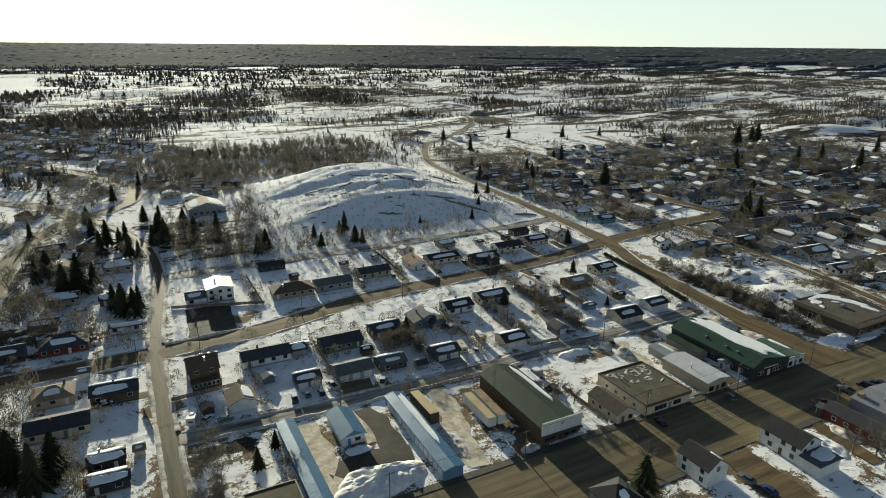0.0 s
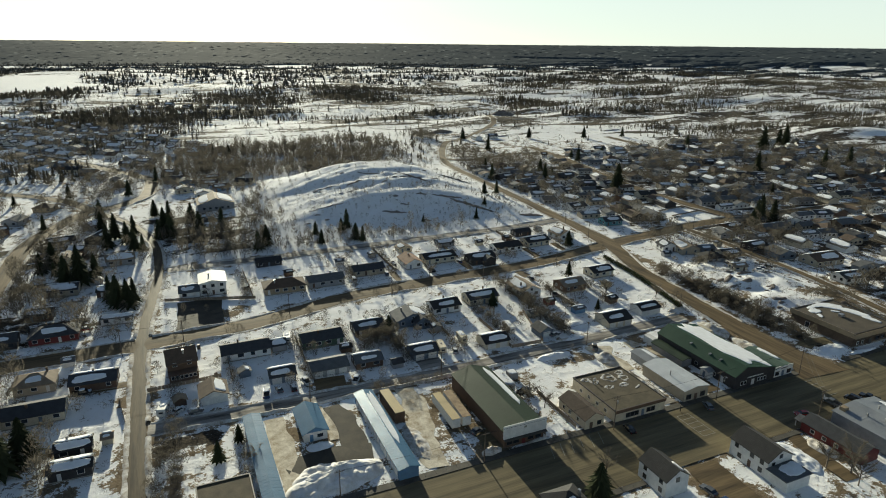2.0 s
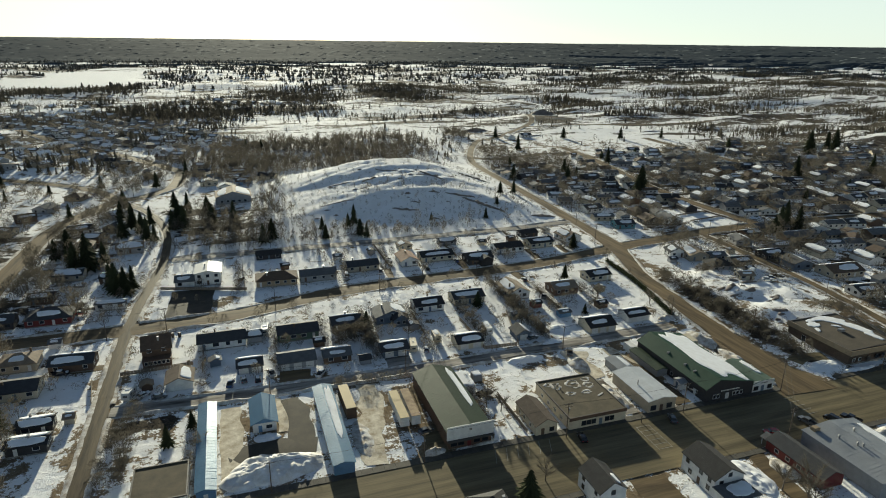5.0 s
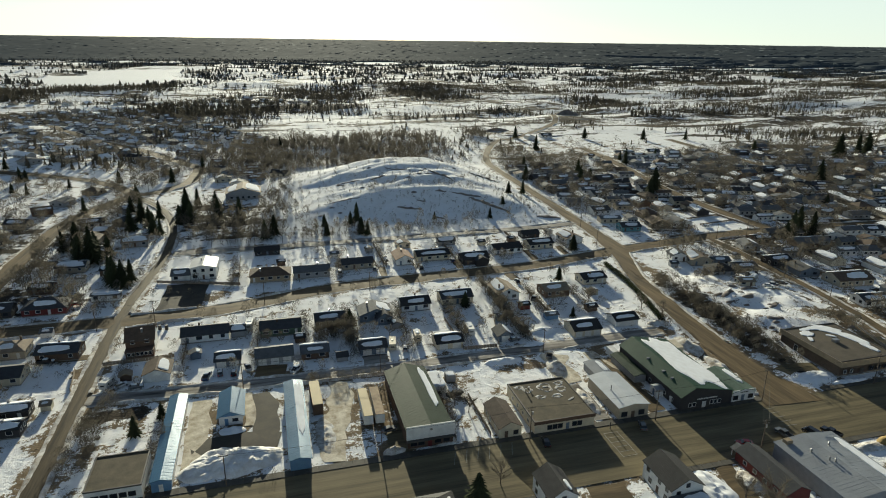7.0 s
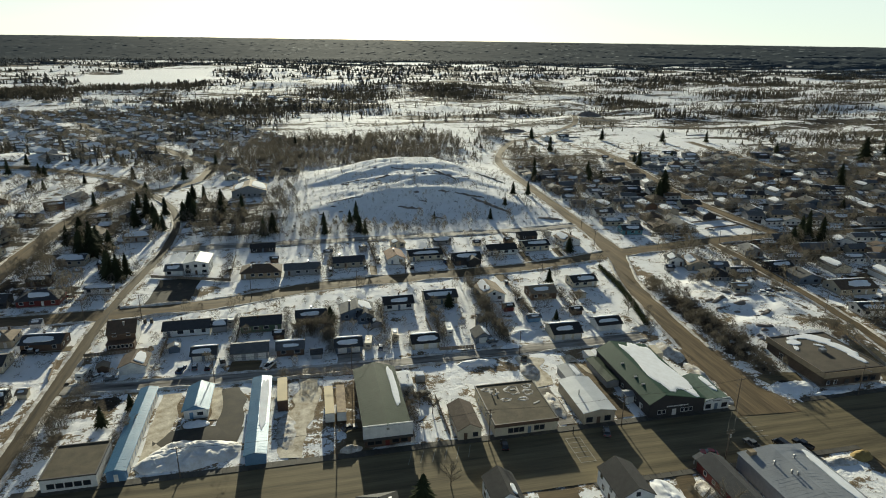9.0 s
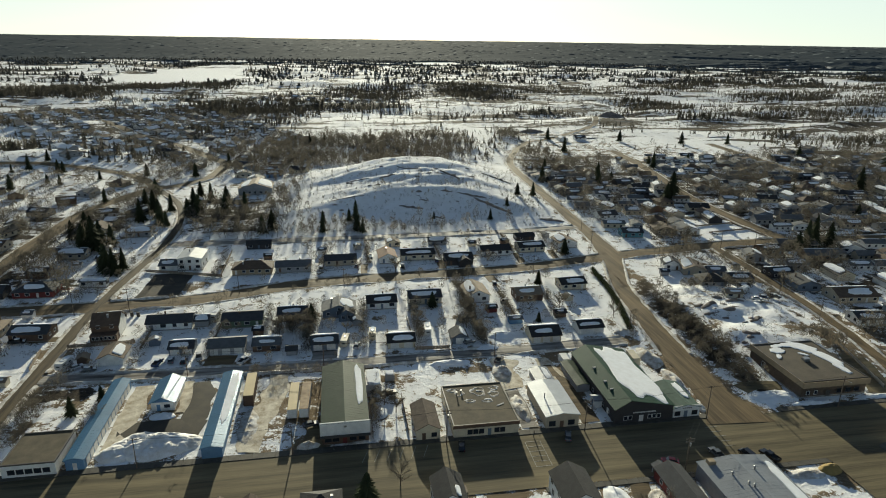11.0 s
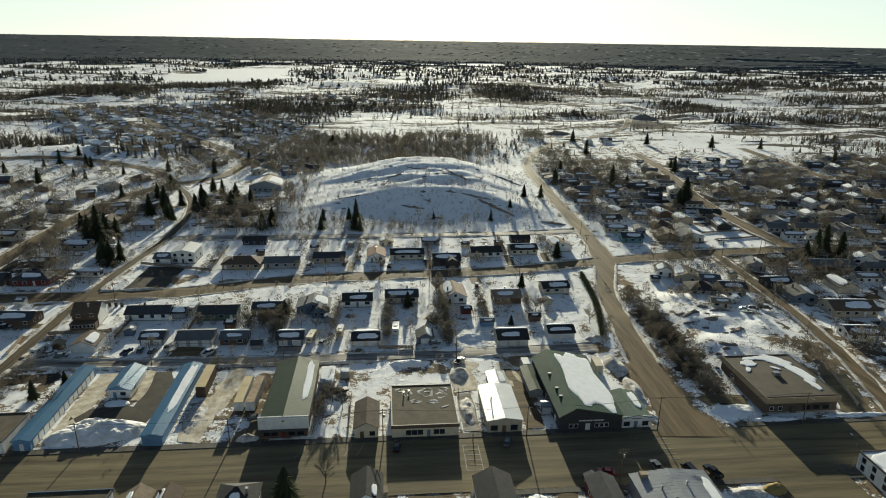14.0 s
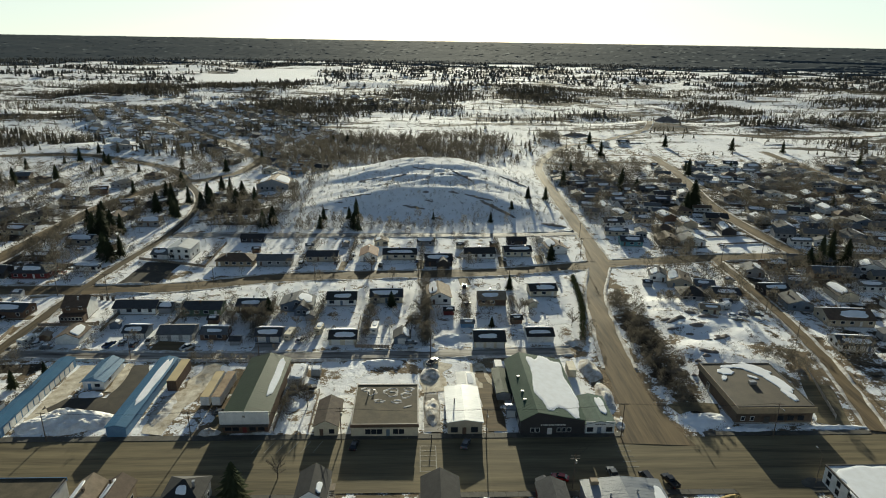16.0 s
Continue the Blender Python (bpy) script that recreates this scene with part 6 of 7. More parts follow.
# scrub along the plot lines
_lx, _ly = [], []
for _x0, _y0, _x1, _y1, _n in ((148.5, 168, 150, 226, 150), (86, 172, 87, 216, 90), (105.5, 170, 107, 214, 80), (126, 170, 127, 214, 70), (30, 168, 29, 208, 40), (53, 172, 53, 208, 40), (165, 186, 166, 220, 50), (182, 184, 186, 215, 50), (70, 184, 71, 212, 40),
                            (42, 246, 43, 290, 40), (89, 248, 92, 292, 60), (112, 256, 113, 296, 60), (148, 250, 148, 296, 50), (187, 262, 188, 298, 40), (208, 262, 209, 298, 40), (10, 160, 16, 215, 60), (5, 128, 8, 160, 50), (27, 130, 27, 156, 36), (68, 160, 92, 158, 50), (106, 120, 108, 152, 90)):
    _t = RS.uniform(0, 1, _n)
    _lx.append(_x0 + (_x1 - _x0) * _t + RS.normal(0, .8, _n))
    _ly.append(_y0 + (_y1 - _y0) * _t)
_lx, _ly = np.concatenate(_lx), np.concatenate(_ly)
thicket("plot_line_scrub", SHRUB, _lx, _ly, RS.uniform(1.2, 3.6, len(_lx)), TWIG, "leafless bushes along the plot boundaries", "scrub")
# low scrub: town plots, knoll, rock
x, y = sprinkle(9000, -60, 300, 110, 480, lambda a, b: .22 + .5 * bump_at(a, b, 15, 154, 14, 5, 4) + .5 * bump_at(a, b, 8, 140, 3, 18, 4) + .9 * bump_at(a, b, 229, 170, 7, 48, 4) + .5 * bump_at(a, b, 255, 200, 26, 14, 4) + .35 * bump_at(a, b, 252, 176, 26, 32, 4) + .40 * bump_at(a, b, 143, 385, 75, 75, 4) + .7 * bump_at(a, b, 120, 312, 60, 5, 2) + .5 * bump_at(a, b, 112, 133, 6, 12, 4))
k = clear(x, y, .3, .8)
x, y = x[k], y[k]
thicket("scrub", SHRUB, x, y, RS.uniform(.8, 2.6, len(x)), TWIG, "leafless brown scrub poking through the snow", "scrub")
# spruce and birch woods over the snowy rock country
def seen(a, b):
    return (a > -.8 * b - 120) & (a < 1.75 * b + 260)


x, y = sprinkle(185000, -1100, 2000, 520, 1500, lambda a, b: (.46 * woods_mask(a, b) * step(.30, .44, fbm(a / 40, b / 25, 90, 2)) + .018 * step(600, 700, b) * step(.38, .56, fbm(a / 60, b / 26, 71, 3)) + .07 * bump_at(a, b, 110, 560, 150, 90, 4) * step(490, 520, b)) * seen(a, b))
k = clear(x, y, 1, 3)
x, y = x[k], y[k]
thicket("spruce_woods", SP_MID, x, y, RS.uniform(3, 7.6, len(x)) * RS.uniform(.8, 1.2, len(x)), NEEDLE_HAZED, "dark spruce woods among snowy clearings", "woods")
# the closed stands, taller
_lx, _ly = [], []
for _cx, _cy, _rx, _ry, _s in WOODED:
    if _s > .3 and _cy < 1750:
        _n = min(900, int(_s * _s * _rx * _ry * 4 / 24))
        _x, _y = RS.uniform(_cx - _rx * 1.1, _cx + _rx * 1.1, _n), RS.uniform(_cy - _ry * 1.1, _cy + _ry * 1.1, _n)
        _k = (RS.uniform(0, 1, _n) < bump_at(_x, _y, _cx, _cy, _rx, _ry, 4)) & (fbm(_x / 50, _y / 22, 37, 3) > .34)
        _lx.append(_x[_k])
        _ly.append(_y[_k])
_lx, _ly = np.concatenate(_lx), np.concatenate(_ly)
_k = clear(_lx, _ly, .5, 3) & (lake_mask(_lx, _ly) < .3)
thicket("spruce_stands", SP_MID, _lx[_k], _ly[_k], RS.uniform(5.5, 11, int(_k.sum())), NEEDLE_HAZED, "dense dark stands of spruce in the snow", "woods")
x, y = sprinkle(110000, -1100, 2000, 520, 1500, lambda a, b: (.30 * woods_mask(a + 20, b - 12) + .07 * step(.45, .6, fbm(a / 90, b / 30, 57, 3))) * seen(a, b))
k = clear(x, y, 1, 3)
x, y = x[k], y[k]
thicket("birch_woods", BT_FAR, x, y, RS.uniform(4, 9, len(x)), TWIG, "leafless grey-brown birch woods among snowy clearings", "woods")
x, y = sprinkle(70000, -2400, 5000, 1450, 3300, lambda a, b: .8 * woods_mask(a, b) * seen(a, b) * step(3300, 2900, np.hypot(a - 100, b + 20)))
thicket("far_woods", SP_FAR, x, y, RS.uniform(6, 13, len(x)), WOODS_HAZED, "dark far spruce forest reaching to the horizon", "woods", wide=RS.uniform(12, 22, len(x)))
x, y = sprinkle(38000, -900, 1900, 560, 1900, lambda a, b: .5 * step(.42, .62, fbm(a / 70, b / 26, 77, 3)) * (1 - lake_mask(a, b)) * seen(a, b))
k = clear(x, y, 1, 3)
x, y = x[k], y[k]
thicket("far_scrub", SHRUB_FAR, x, y, RS.uniform(1.2, 3.2, len(x)), TWIG, "leafless scrub over the snowy rock country", "scrub")


def hazed_canopy():
    """The closed crowns of the forest that runs on to the horizon."""
    rs = np.random.RandomState(12)
    a = np.radians(np.linspace(-44, 68, 620))
    r = 2300 * np.power(5600 / 2300, np.linspace(0, 1, 170))
    A, R = np.meshgrid(a, r)
    A = A + rs.uniform(-.0012, .0012, A.shape)
    R = R * (1 + rs.uniform(-.003, .003, R.shape))
    X, Y = 100 + R * np.sin(A), -20 + R * np.cos(A)
    x, y = X.ravel(), Y.ravel()
    w = woods_mask(x, y) * step(2300, 2800, R.ravel())
    z = land(x, y) - 4 + (8 + 13 * step(2900, 4000, R.ravel())) * step(.2, .75, w) + rs.uniform(-.35, .35, x.shape) + 1.2 * (fbm(x / 90, y / 140, 61, 3) - .5)
    i = np.arange(x.size).reshape(X.shape)
    p, q, s, t = i[:-1, :-1].ravel(), i[:-1, 1:].ravel(), i[1:, 1:].ravel(), i[1:, :-1].ravel()
    keep = (np.maximum(np.maximum(w[p], w[q]), np.maximum(w[s], w[t])) > .15)
    f = np.concatenate([np.stack([p, q, s], 1)[keep], np.stack([p, s, t], 1)[keep]])
    ob = new("far_forest", tri_mesh("far_forest", np.stack([x, y, z], 1), f, CANOPY_HAZED))
    return tagged(ob, "closed dark forest reaching to the horizon", "forest", kind="stuff")


hazed_canopy()


# ---- vehicles ----
def wheels(parent, xs, ys, r, w):
    tyre = cached(("tyre", r, w), lambda: make_mesh("tyre", *tube((0, -w / 2, 0), (0, w / 2, 0), r, r, 12), RUBBER))
    rim = cached(("rim", r, w), lambda: make_mesh("rim", *tube((0, -w / 2 - .02, 0), (0, w / 2 + .02, 0), r * .55, r * .55, 10), STEEL))
    for x in xs:
        for y in ys:
            t = part("wheel", tyre, None, parent, "", pose(x, y, r))
            part("rim", rim, None, t)


def car(x, y, turn, paint="black", form="car", snow=False, z=0.16):
    """A parked car, van or pickup; its nose points to +x before the turn."""
    ob = new("parked_car" if form != "pickup" else "pickup_truck")
    ob.matrix_basis = pose(x, y, land1(x, y) + z, 0, 0, turn)
    hood = {"car": [(-2.2, .35), (2.2, .35), (2.25, .62), (2.1, .82), (.95, .95), (-1.75, .98), (-2.2, .86)], "pickup": [(-2.8, .45), (2.6, .45), (2.65, .8), (2.5, 1.02), (1.2, 1.12), (-2.75, 1.08)],
            "van": [(-2.5, .4), (2.4, .4), (2.45, .75), (2.2, 1.0), (1.5, 1.1), (-2.5, 1.1)]}[form]
    cab = {"car": [(-1.75, .98), (.95, .95), (.35, 1.42), (-1.2, 1.45)], "pickup": [(-.9, 1.1), (1.25, 1.1), (.7, 1.75), (-.75, 1.78)], "van": [(-2.5, 1.1), (1.6, 1.1), (1.0, 2.0), (-2.4, 2.05)]}[form]
    hw = {"car": .88, "pickup": .98, "van": .98}[form]

    def loft(prof, w0, w1):
        zs = [q[1] for q in prof]
        lo, hi = min(zs), max(zs)
        v = []
        for s in (-1, 1):
            for a, b in prof:
                v.append((a, s * (w0 + (w1 - w0) * ((b - lo) / (hi - lo))), b))
        n = len(prof)
        return v, [tuple(range(n))[::-1], tuple(range(n, 2 * n))] + [(i, (i + 1) % n, n + (i + 1) % n, n + i) for i in range(n)]
    part("body", loft(hood, hw, hw * .97), CAR[paint], ob)
    part("cabin_glass", loft(cab, hw * .94, hw * .74), GLASS, ob)
    a, b = cab[-1], cab[-2]
    part("cabin_roof", box(a[0] - .05, b[0] + .05, -hw * .76, hw * .76, a[1] - .03, a[1] + .05, .03), CAR[paint], ob)
    if form == "pickup":
        part("cargo_bed", join(box(-2.7, -1.0, -.85, .85, 1.06, 1.1)), RUBBER, ob)
        for s in (-1, 1):
            part("bed_side", box(-2.78, -.95, s * .93 - .06, s * .93 + .06, 1.0, 1.38), CAR[paint], ob)
        part("tailgate", box(-2.84, -2.76, -.95, .95, .7, 1.38), CAR[paint], ob)
    lx = hood[1][0]
    for s in (-1, 1):
        part("headlight", box(lx - .04, lx + .06, s * hw * .72 - .18, s * hw * .72 + .18, .62, .78), CHROME, ob)
        part("tail_light", box(hood[0][0] - .04, hood[0][0] + .04, s * hw * .75 - .14, s * hw * .75 + .14, .7, .88), REDLENS, ob)
    r = .34 if form == "car" else .4
    wheels(ob, (1.4, -1.35) if form == "car" else (1.65, -1.65), (-hw + .1, hw - .1), r, .24)
    if snow:
        part("snow_cap", blob(abs(b[0] - a[0]) * .55, hw * .7, .16, int(x), 20), SNOW, ob, "cap of old snow", pose((a[0] + b[0]) / 2, 0, a[1] + .05))
        part("snow_cap", blob(.5, hw * .8, .14, int(y), 18), SNOW, ob, "cap of old snow", pose(lx - .6, 0, hood[3][1]))
    what = {"car": "saloon car", "pickup": "pickup truck", "van": "van"}[form]
    return tagged(ob, f"{paint} {what} parked on the ground" + (", capped with snow" if snow else ""), "pickup" if form == "pickup" else form, "parked vehicles")


def camper(x, y, turn, wall=None, ln=6.0, snow=True):
    ob = new("camper_trailer")
    ob.matrix_basis = pose(x, y, land1(x, y) + .12, 0, 0, turn)
    part("body", extrude([(-ln / 2, .55), (ln / 2 - .5, .55), (ln / 2, 1.3), (ln / 2 - .4, 2.75), (-ln / 2 + .2, 2.8), (-ln / 2, 2.4)], -1.2, 1.2, "y"), wall or TRIM, ob, "", pose(0, 0, 0, 0, 0, 180))
    part("stripe", join(box(-ln / 2 + .4, ln / 2 - .6, -1.23, -1.2, 1.15, 1.3), box(-ln / 2 + .4, ln / 2 - .6, 1.2, 1.23, 1.15, 1.3)), SIDING["slate"], ob)
    for s in (-1, 1):
        for k in (-.25, .2):
            part("side_window", box(k * ln - .45, k * ln + .45, s * 1.2 - .03, s * 1.2 + .03, 1.6, 2.1), GLASS, ob)
    part("end_window", box(-ln / 2 - .05, -ln / 2 + .1, -.6, .6, 1.5, 2.0), GLASS, ob)
    part("drawbar", join(tube((-ln / 2, -.6, .5), (-ln / 2 - 1.2, 0, .5), .06, .05), tube((-ln / 2, .6, .5), (-ln / 2 - 1.2, 0, .5), .06, .05)), STEEL, ob)
    part("roof_vent", box(-.3, .3, -.3, .3, 2.75, 2.95, .04), STEEL, ob)
    wheels(ob, (-.4, .45), (-1.05, 1.05), .34, .22)
    if snow:
        part("snow_cap", blob(ln * .3, .85, .15, int(x)), SNOW, ob, "cap of old snow", pose(.9, 0, 2.78))
    return tagged(ob, "white caravan trailer standing in a snowy yard", "caravan", "parked vehicles")


def semi_trailer(x, y, turn, top, side, ln=15.0, label="white box semi-trailer with a cream roof, parked on gravel"):
    ob = new("semi_trailer")
    ob.matrix_basis = pose(x, y, land1(x, y) + .05, 0, 0, turn)
    part("box", box(-1.28, 1.28, -ln / 2, ln / 2, 1.1, 3.9), side, ob)
    part("roof", box(-1.3, 1.3, -ln / 2 - .02, ln / 2 + .02, 3.9, 4.0, .03), top, ob)
    for k in range(int(ln / 1.2)):
        for s in (-1, 1):
            part("post", box(s * 1.29 - .02, s * 1.29 + .02, -ln / 2 + .6 + 1.2 * k, -ln / 2 + .68 + 1.2 * k, 1.15, 3.85), side, ob)
    for s in (-1, 1):
        part("rear_door", box(s * .64 - .6, s * .64 + .6, -ln / 2 - .06, -ln / 2 - .005, 1.2, 3.8), side, ob)
        part("landing_leg", box(s * .8 - .08, s * .8 + .08, ln / 2 - 3.0, ln / 2 - 2.8, 0, 1.1), STEEL, ob)
    part("chassis", box(-.5, .5, -ln / 2 + .2, ln / 2 - .5, .85, 1.1), RUBBER, ob)
    tyre = cached("bigtyre", lambda: make_mesh("tyre", *tube((-.14, 0, 0), (.14, 0, 0), .5, .5, 14), RUBBER))
    for yy in (-ln / 2 + 1.6, -ln / 2 + 2.9):
        for xx in (-1.05, -.72, .72, 1.05):
            part("wheel", tyre, None, ob, "", pose(xx, yy, .5))
    return tagged(ob, label, "trailer", "parked trailers")


def container(x, y, turn, ln, w, h, material, label, roofm=None):
    ob = new("storage_container")
    ob.matrix_basis = pose(x, y, land1(x, y) + .02, 0, 0, turn)
    n = int(ln / .3)
    prof = []
    for k in range(n):
        prof += [(-w / 2 + (.04 if k % 2 else 0), -ln / 2 + ln * k / n), (-w / 2 + (.04 if k % 2 else 0), -ln / 2 + ln * (k + 1) / n)]
    ring_ = prof + [(-a, b) for a, b in prof[::-1]]
    m = len(ring_)
    part("body", ([(a, b, z) for z in (.12, h) for a, b in ring_], [tuple(range(m))[::-1], tuple(range(m, 2 * m))] + [(i, (i + 1) % m, m + (i + 1) % m, m + i) for i in range(m)][::-1]), material, ob)
    part("roof", box(-w / 2 - .02, w / 2 + .02, -ln / 2 - .02, ln / 2 + .02, h, h + .08, .02), roofm or material, ob)
    for s in (-1, 1):
        part("end_door", box(s * w / 4 - w / 4 + .06, s * w / 4 + w / 4 - .06, -ln / 2 - .07, -ln / 2 + .02, .25, h - .15), material, ob)
        part("skid", box(s * w * .4 - .08, s * w * .4 + .08, -ln / 2, ln / 2, -.1, .14), STEEL, ob)
    return tagged(ob, label, "container")


semi_trailer(83.6, 138.0, -1, YELLOW, TRIM)
semi_trailer(87.0, 138.0, -2, RUSTY, SIDING["white"], label="white box semi-trailer with a weathered rusty roof, parked on gravel")
container(70.2, 147.2, 1, 13.6, 2.9, 3.6, SIDING["brown"], "long brown storage container with a tan roof", YELLOW)
container(172.3, 152.5, 0, 4.5, 2.4, 2.6, SIDING["white"], "small white storage container beside the hall")
container(196.2, 150.5, -3, 6.2, 2.5, 2.7, SIDING["cream"], "cream storage container on the gravel lot")
st = container(107.4, 147.5, -2, 9.5, 4.6, 2.8, SIDING["white"], "white site cabin with thick snow on its roof")
part("snow_cap", blob(2.1, 4.4, .3, 5, 26, 7), SNOW, st, "thick cap of snow", pose(0, 0, 2.88))
st = container(112.8, 150.3, 0, 3.0, 3.0, 2.3, SIDING["grey"], "small grey shed with snow on its roof")
part("snow_cap", blob(1.3, 1.3, .2, 6, 20, 5), SNOW, st, "cap of old snow", pose(0, 0, 2.38))

for _a in ((128.7, 111.3, 80, "black", "car"), (158.6, 111.5, 70, "grey", "car"), (202.8, 96.6, 100, "black", "van"), (208.4, 95.4, 105, "black", "pickup"), (194.9, 98.2, 95, "grey", "pickup"), (181.2, 97.4, 160, "red", "car"),
           (130.6, 77.6, 90, "blue", "car"), (129.4, 83.0, 95, "grey", "car"), (150.7, 157.0, 60, "grey", "pickup"), (111.7, 140.6, 20, "black", "pickup"), (88.6, 127.6, 15, "grey", "car")):
    car(*_a)
for _a in ((17.0, 169.2, 10, "grey", "car"), (37.6, 170.6, 80, "blue", "pickup"), (41.6, 171.8, 95, "grey", "car"), (45.9, 170.8, 88, "black", "car"), (50.2, 173.4, 100, "silver", "pickup"), (65.6, 168.2, 60, "white", "pickup"),
           (103.3, 173.9, 75, "silver", "car"), (-14.2, 193.0, 5, "black", "pickup"), (-17, 243.6, 2, "red", "car"), (-26, 302.6, 5, "silver", "car"), (143.3, 171.4, 10, "grey", "car"), (274, 190.5, -20, "blue", "car"), (281.3, 193.4, -15, "black", "pickup"),
           (269, 188, -25, "white", "car"), (166.3, 226, 85, "black", "car"), (165.5, 205, 60, "grey", "pickup"), (12.4, 171.4, 40, "white", "car"), (47, 203.6, 80, "red", "car"), (189, 262, 85, "white", "car"), (106.5, 256.5, 80, "grey", "car"),
           (145.6, 259.4, 85, "blue", "car"), (203, 281, 20, "silver", "car"), (128, 253, 85, "black", "pickup"), (44, 264, 70, "black", "car"), (90, 255, 85, "white", "van"), (288, 284, 60, "grey", "car"), (310, 284, 15, "white", "car"), (329, 262, 80, "blue", "car")):
    car(*_a, True)
camper(8.4, 172.6, 75)
camper(99.3, 177.2, 80, SIDING["cream"], 7.0, False)
camper(109.3, 181.2, 85, SIDING["cream"], 6.0)
camper(129.7, 182.2, 86, TRIM, 7.0)
camper(50.4, 205.6, 82, TRIM, 6.4)
camper(270.5, 199, 30, TRIM, 6.5)


# ---- yards and drives ----
def drive(pts, half, material, label, ragged=.8):
    return tagged(part("driveway", strip(resample(pts, 3.0 if ragged < 1 else 1.2), half, .05 if ragged < 1 else .045 + .01 * (len(pts) % 3), 5, 3, ragged), material, None, "", smooth=True), label, "driveway", kind="structure")


drive([(22, 230), (23, 242), (24, 258)], 8.5, WET, "dark asphalt forecourt before the white house")
drive([(36.5, 131), (48, 133), (59, 131)], 4.2, WET, "wet dark asphalt in the storage yard", 2.4)
drive([(55.5, 132), (55.5, 146), (55, 157)], 3.3, WET, "wet dark asphalt in the storage yard", 2.0)
drive([(37.2, 119), (37.4, 132), (37.4, 157)], 3.0, PACKED, "lane of packed tan snow along the storage doors", 1.4)
drive([(51, 140), (51.5, 147), (50, 158)], 1.6, PACKED, "strip of packed tan snow beside the office", 1.2)
drive([(72, 118), (73.5, 128), (76, 142), (78, 158)], 3.4, PACKED, "packed tan snow on the gravel lot", 2.6)
drive([(151, 139), (150, 148), (153, 158)], 4.0, PACKED, "packed tan snow behind the shops", 2.4)
drive([(166, 141), (166.5, 148), (165, 157)], 3.0, PACKED, "packed tan snow behind the shops", 1.8)
drive([(90, 117), (90.5, 126), (89, 130)], 3.2, ASPHALT, "dark asphalt drive beside the store")
drive([(187, 249), (187.5, 258), (188, 268)], 1.9, SANDED, "brown gravel drive")
drive([(146.5, 243), (147, 252), (147.5, 262)], 1.8, SANDED, "brown gravel drive")
drive([(109, 241), (109.5, 250), (110, 260)], 1.8, SANDED, "brown gravel drive")
drive([(167, 229), (166.5, 236), (166, 241)], 2.4, SANDED, "brown gravel drive")
drive([(206, 254), (206.5, 262), (207, 270)], 1.8, SANDED, "brown gravel drive")
drive([(-16, 196), (-6, 195), (0, 195)], 2.0, SANDED, "brown gravel drive")
drive([(57, 165), (57.5, 169), (58, 174)], 5.0, SANDED, "thawed gravel before the garage doors")
drive([(92, 165.5), (92, 170), (92, 173)], 4.2, LANE, "packed snow before the garage doors")
drive([(168, 118), (168, 128), (167, 140), (166, 152)], 2.6, SANDED, "brown gravel yard drive")
drive([(150, 118), (150, 126), (150, 138)], 2.4, LANE, "trodden snow drive between the shops")
drive([(222, 128), (228, 130), (236, 128)], 2.6, ASPHALT, "dark asphalt entrance beside the brown block")
drive([(266, 119), (270, 130), (274, 142)], 4.5, ASPHALT, "dark asphalt yard beside the brown block")
drive([(170, 93), (168, 84), (167, 72)], 2.6, SANDED, "brown gravel drive beside the red building")


def wood_stack(x, y, turn, n=5):
    ob = new("firewood_stack")
    ob.matrix_basis = pose(x, y, land1(x, y) + .02, 0, 0, turn)
    log = cached("log", lambda: make_mesh("log", *tube((0, -.25, 0), (0, .25, 0), .11, .11, 7), WOOD))
    for r_ in range(4):
        for k in range(n - r_ % 2):
            part("log", log, None, ob, "", pose((k + .5 * (r_ % 2)) * .23, 0, .1 + .19 * r_))
    return tagged(ob, "short stack of split firewood in the snow", "firewood", "firewood stacks")


for _x, _y, _t in ((29.6, 190, 80), (69.5, 185, 10), (88, 182, 85), (106, 192, 80), (126.4, 186, 85), (166, 192, 85), (184.5, 206, 80), (24, 190, 20), (54, 186, 85), (113, 262, 80)):
    wood_stack(_x, _y, _t)
for _k, (_x, _y, _t, _w, _r) in enumerate(((33, 186, 5, "slate", "grey"), (68, 190, 0, "brown", "black"), (85, 206, 3, "white", "charcoal"), (104, 193, 0, "grey", "charcoal"), (145, 190, 4, "cream", "grey"), (158, 198, 2, "red", "black"), (193, 205, 5, "cream", "charcoal"),
                                      (64, 274, 2, "brown", "black"), (90, 280, 0, "white", "grey"), (108, 284, 3, "grey", "black"), (168, 282, 4, "cream", "charcoal"), (186, 284, 2, "brown", "black"), (212, 292, 6, "grey", "grey"), (-20, 222 - 6, 0, "white", "grey"),
                                      (-34, 248, 0, "brown", "black"), (-16, 296, 5, "grey", "charcoal"), (-22, 272, 0, "white", "grey"), (273, 203, -8, "slate", "charcoal"), (288, 231, -10, "cream", "grey"), (249, 228, -10, "grey", "charcoal"))):
    if all(math.hypot(_x - a, _y - b) > c * .8 + 1.5 for a, b, c in PLACED):
        house(_x, _y, 3.4 + .3 * (_k % 3), 2.8 + .4 * (_k % 2), _t, 2.1, .7, "x" if _k % 3 else "y", _w, _r, 1, .05, "shed", windows=False, chimney=False, doors=True, seed=300 + _k)


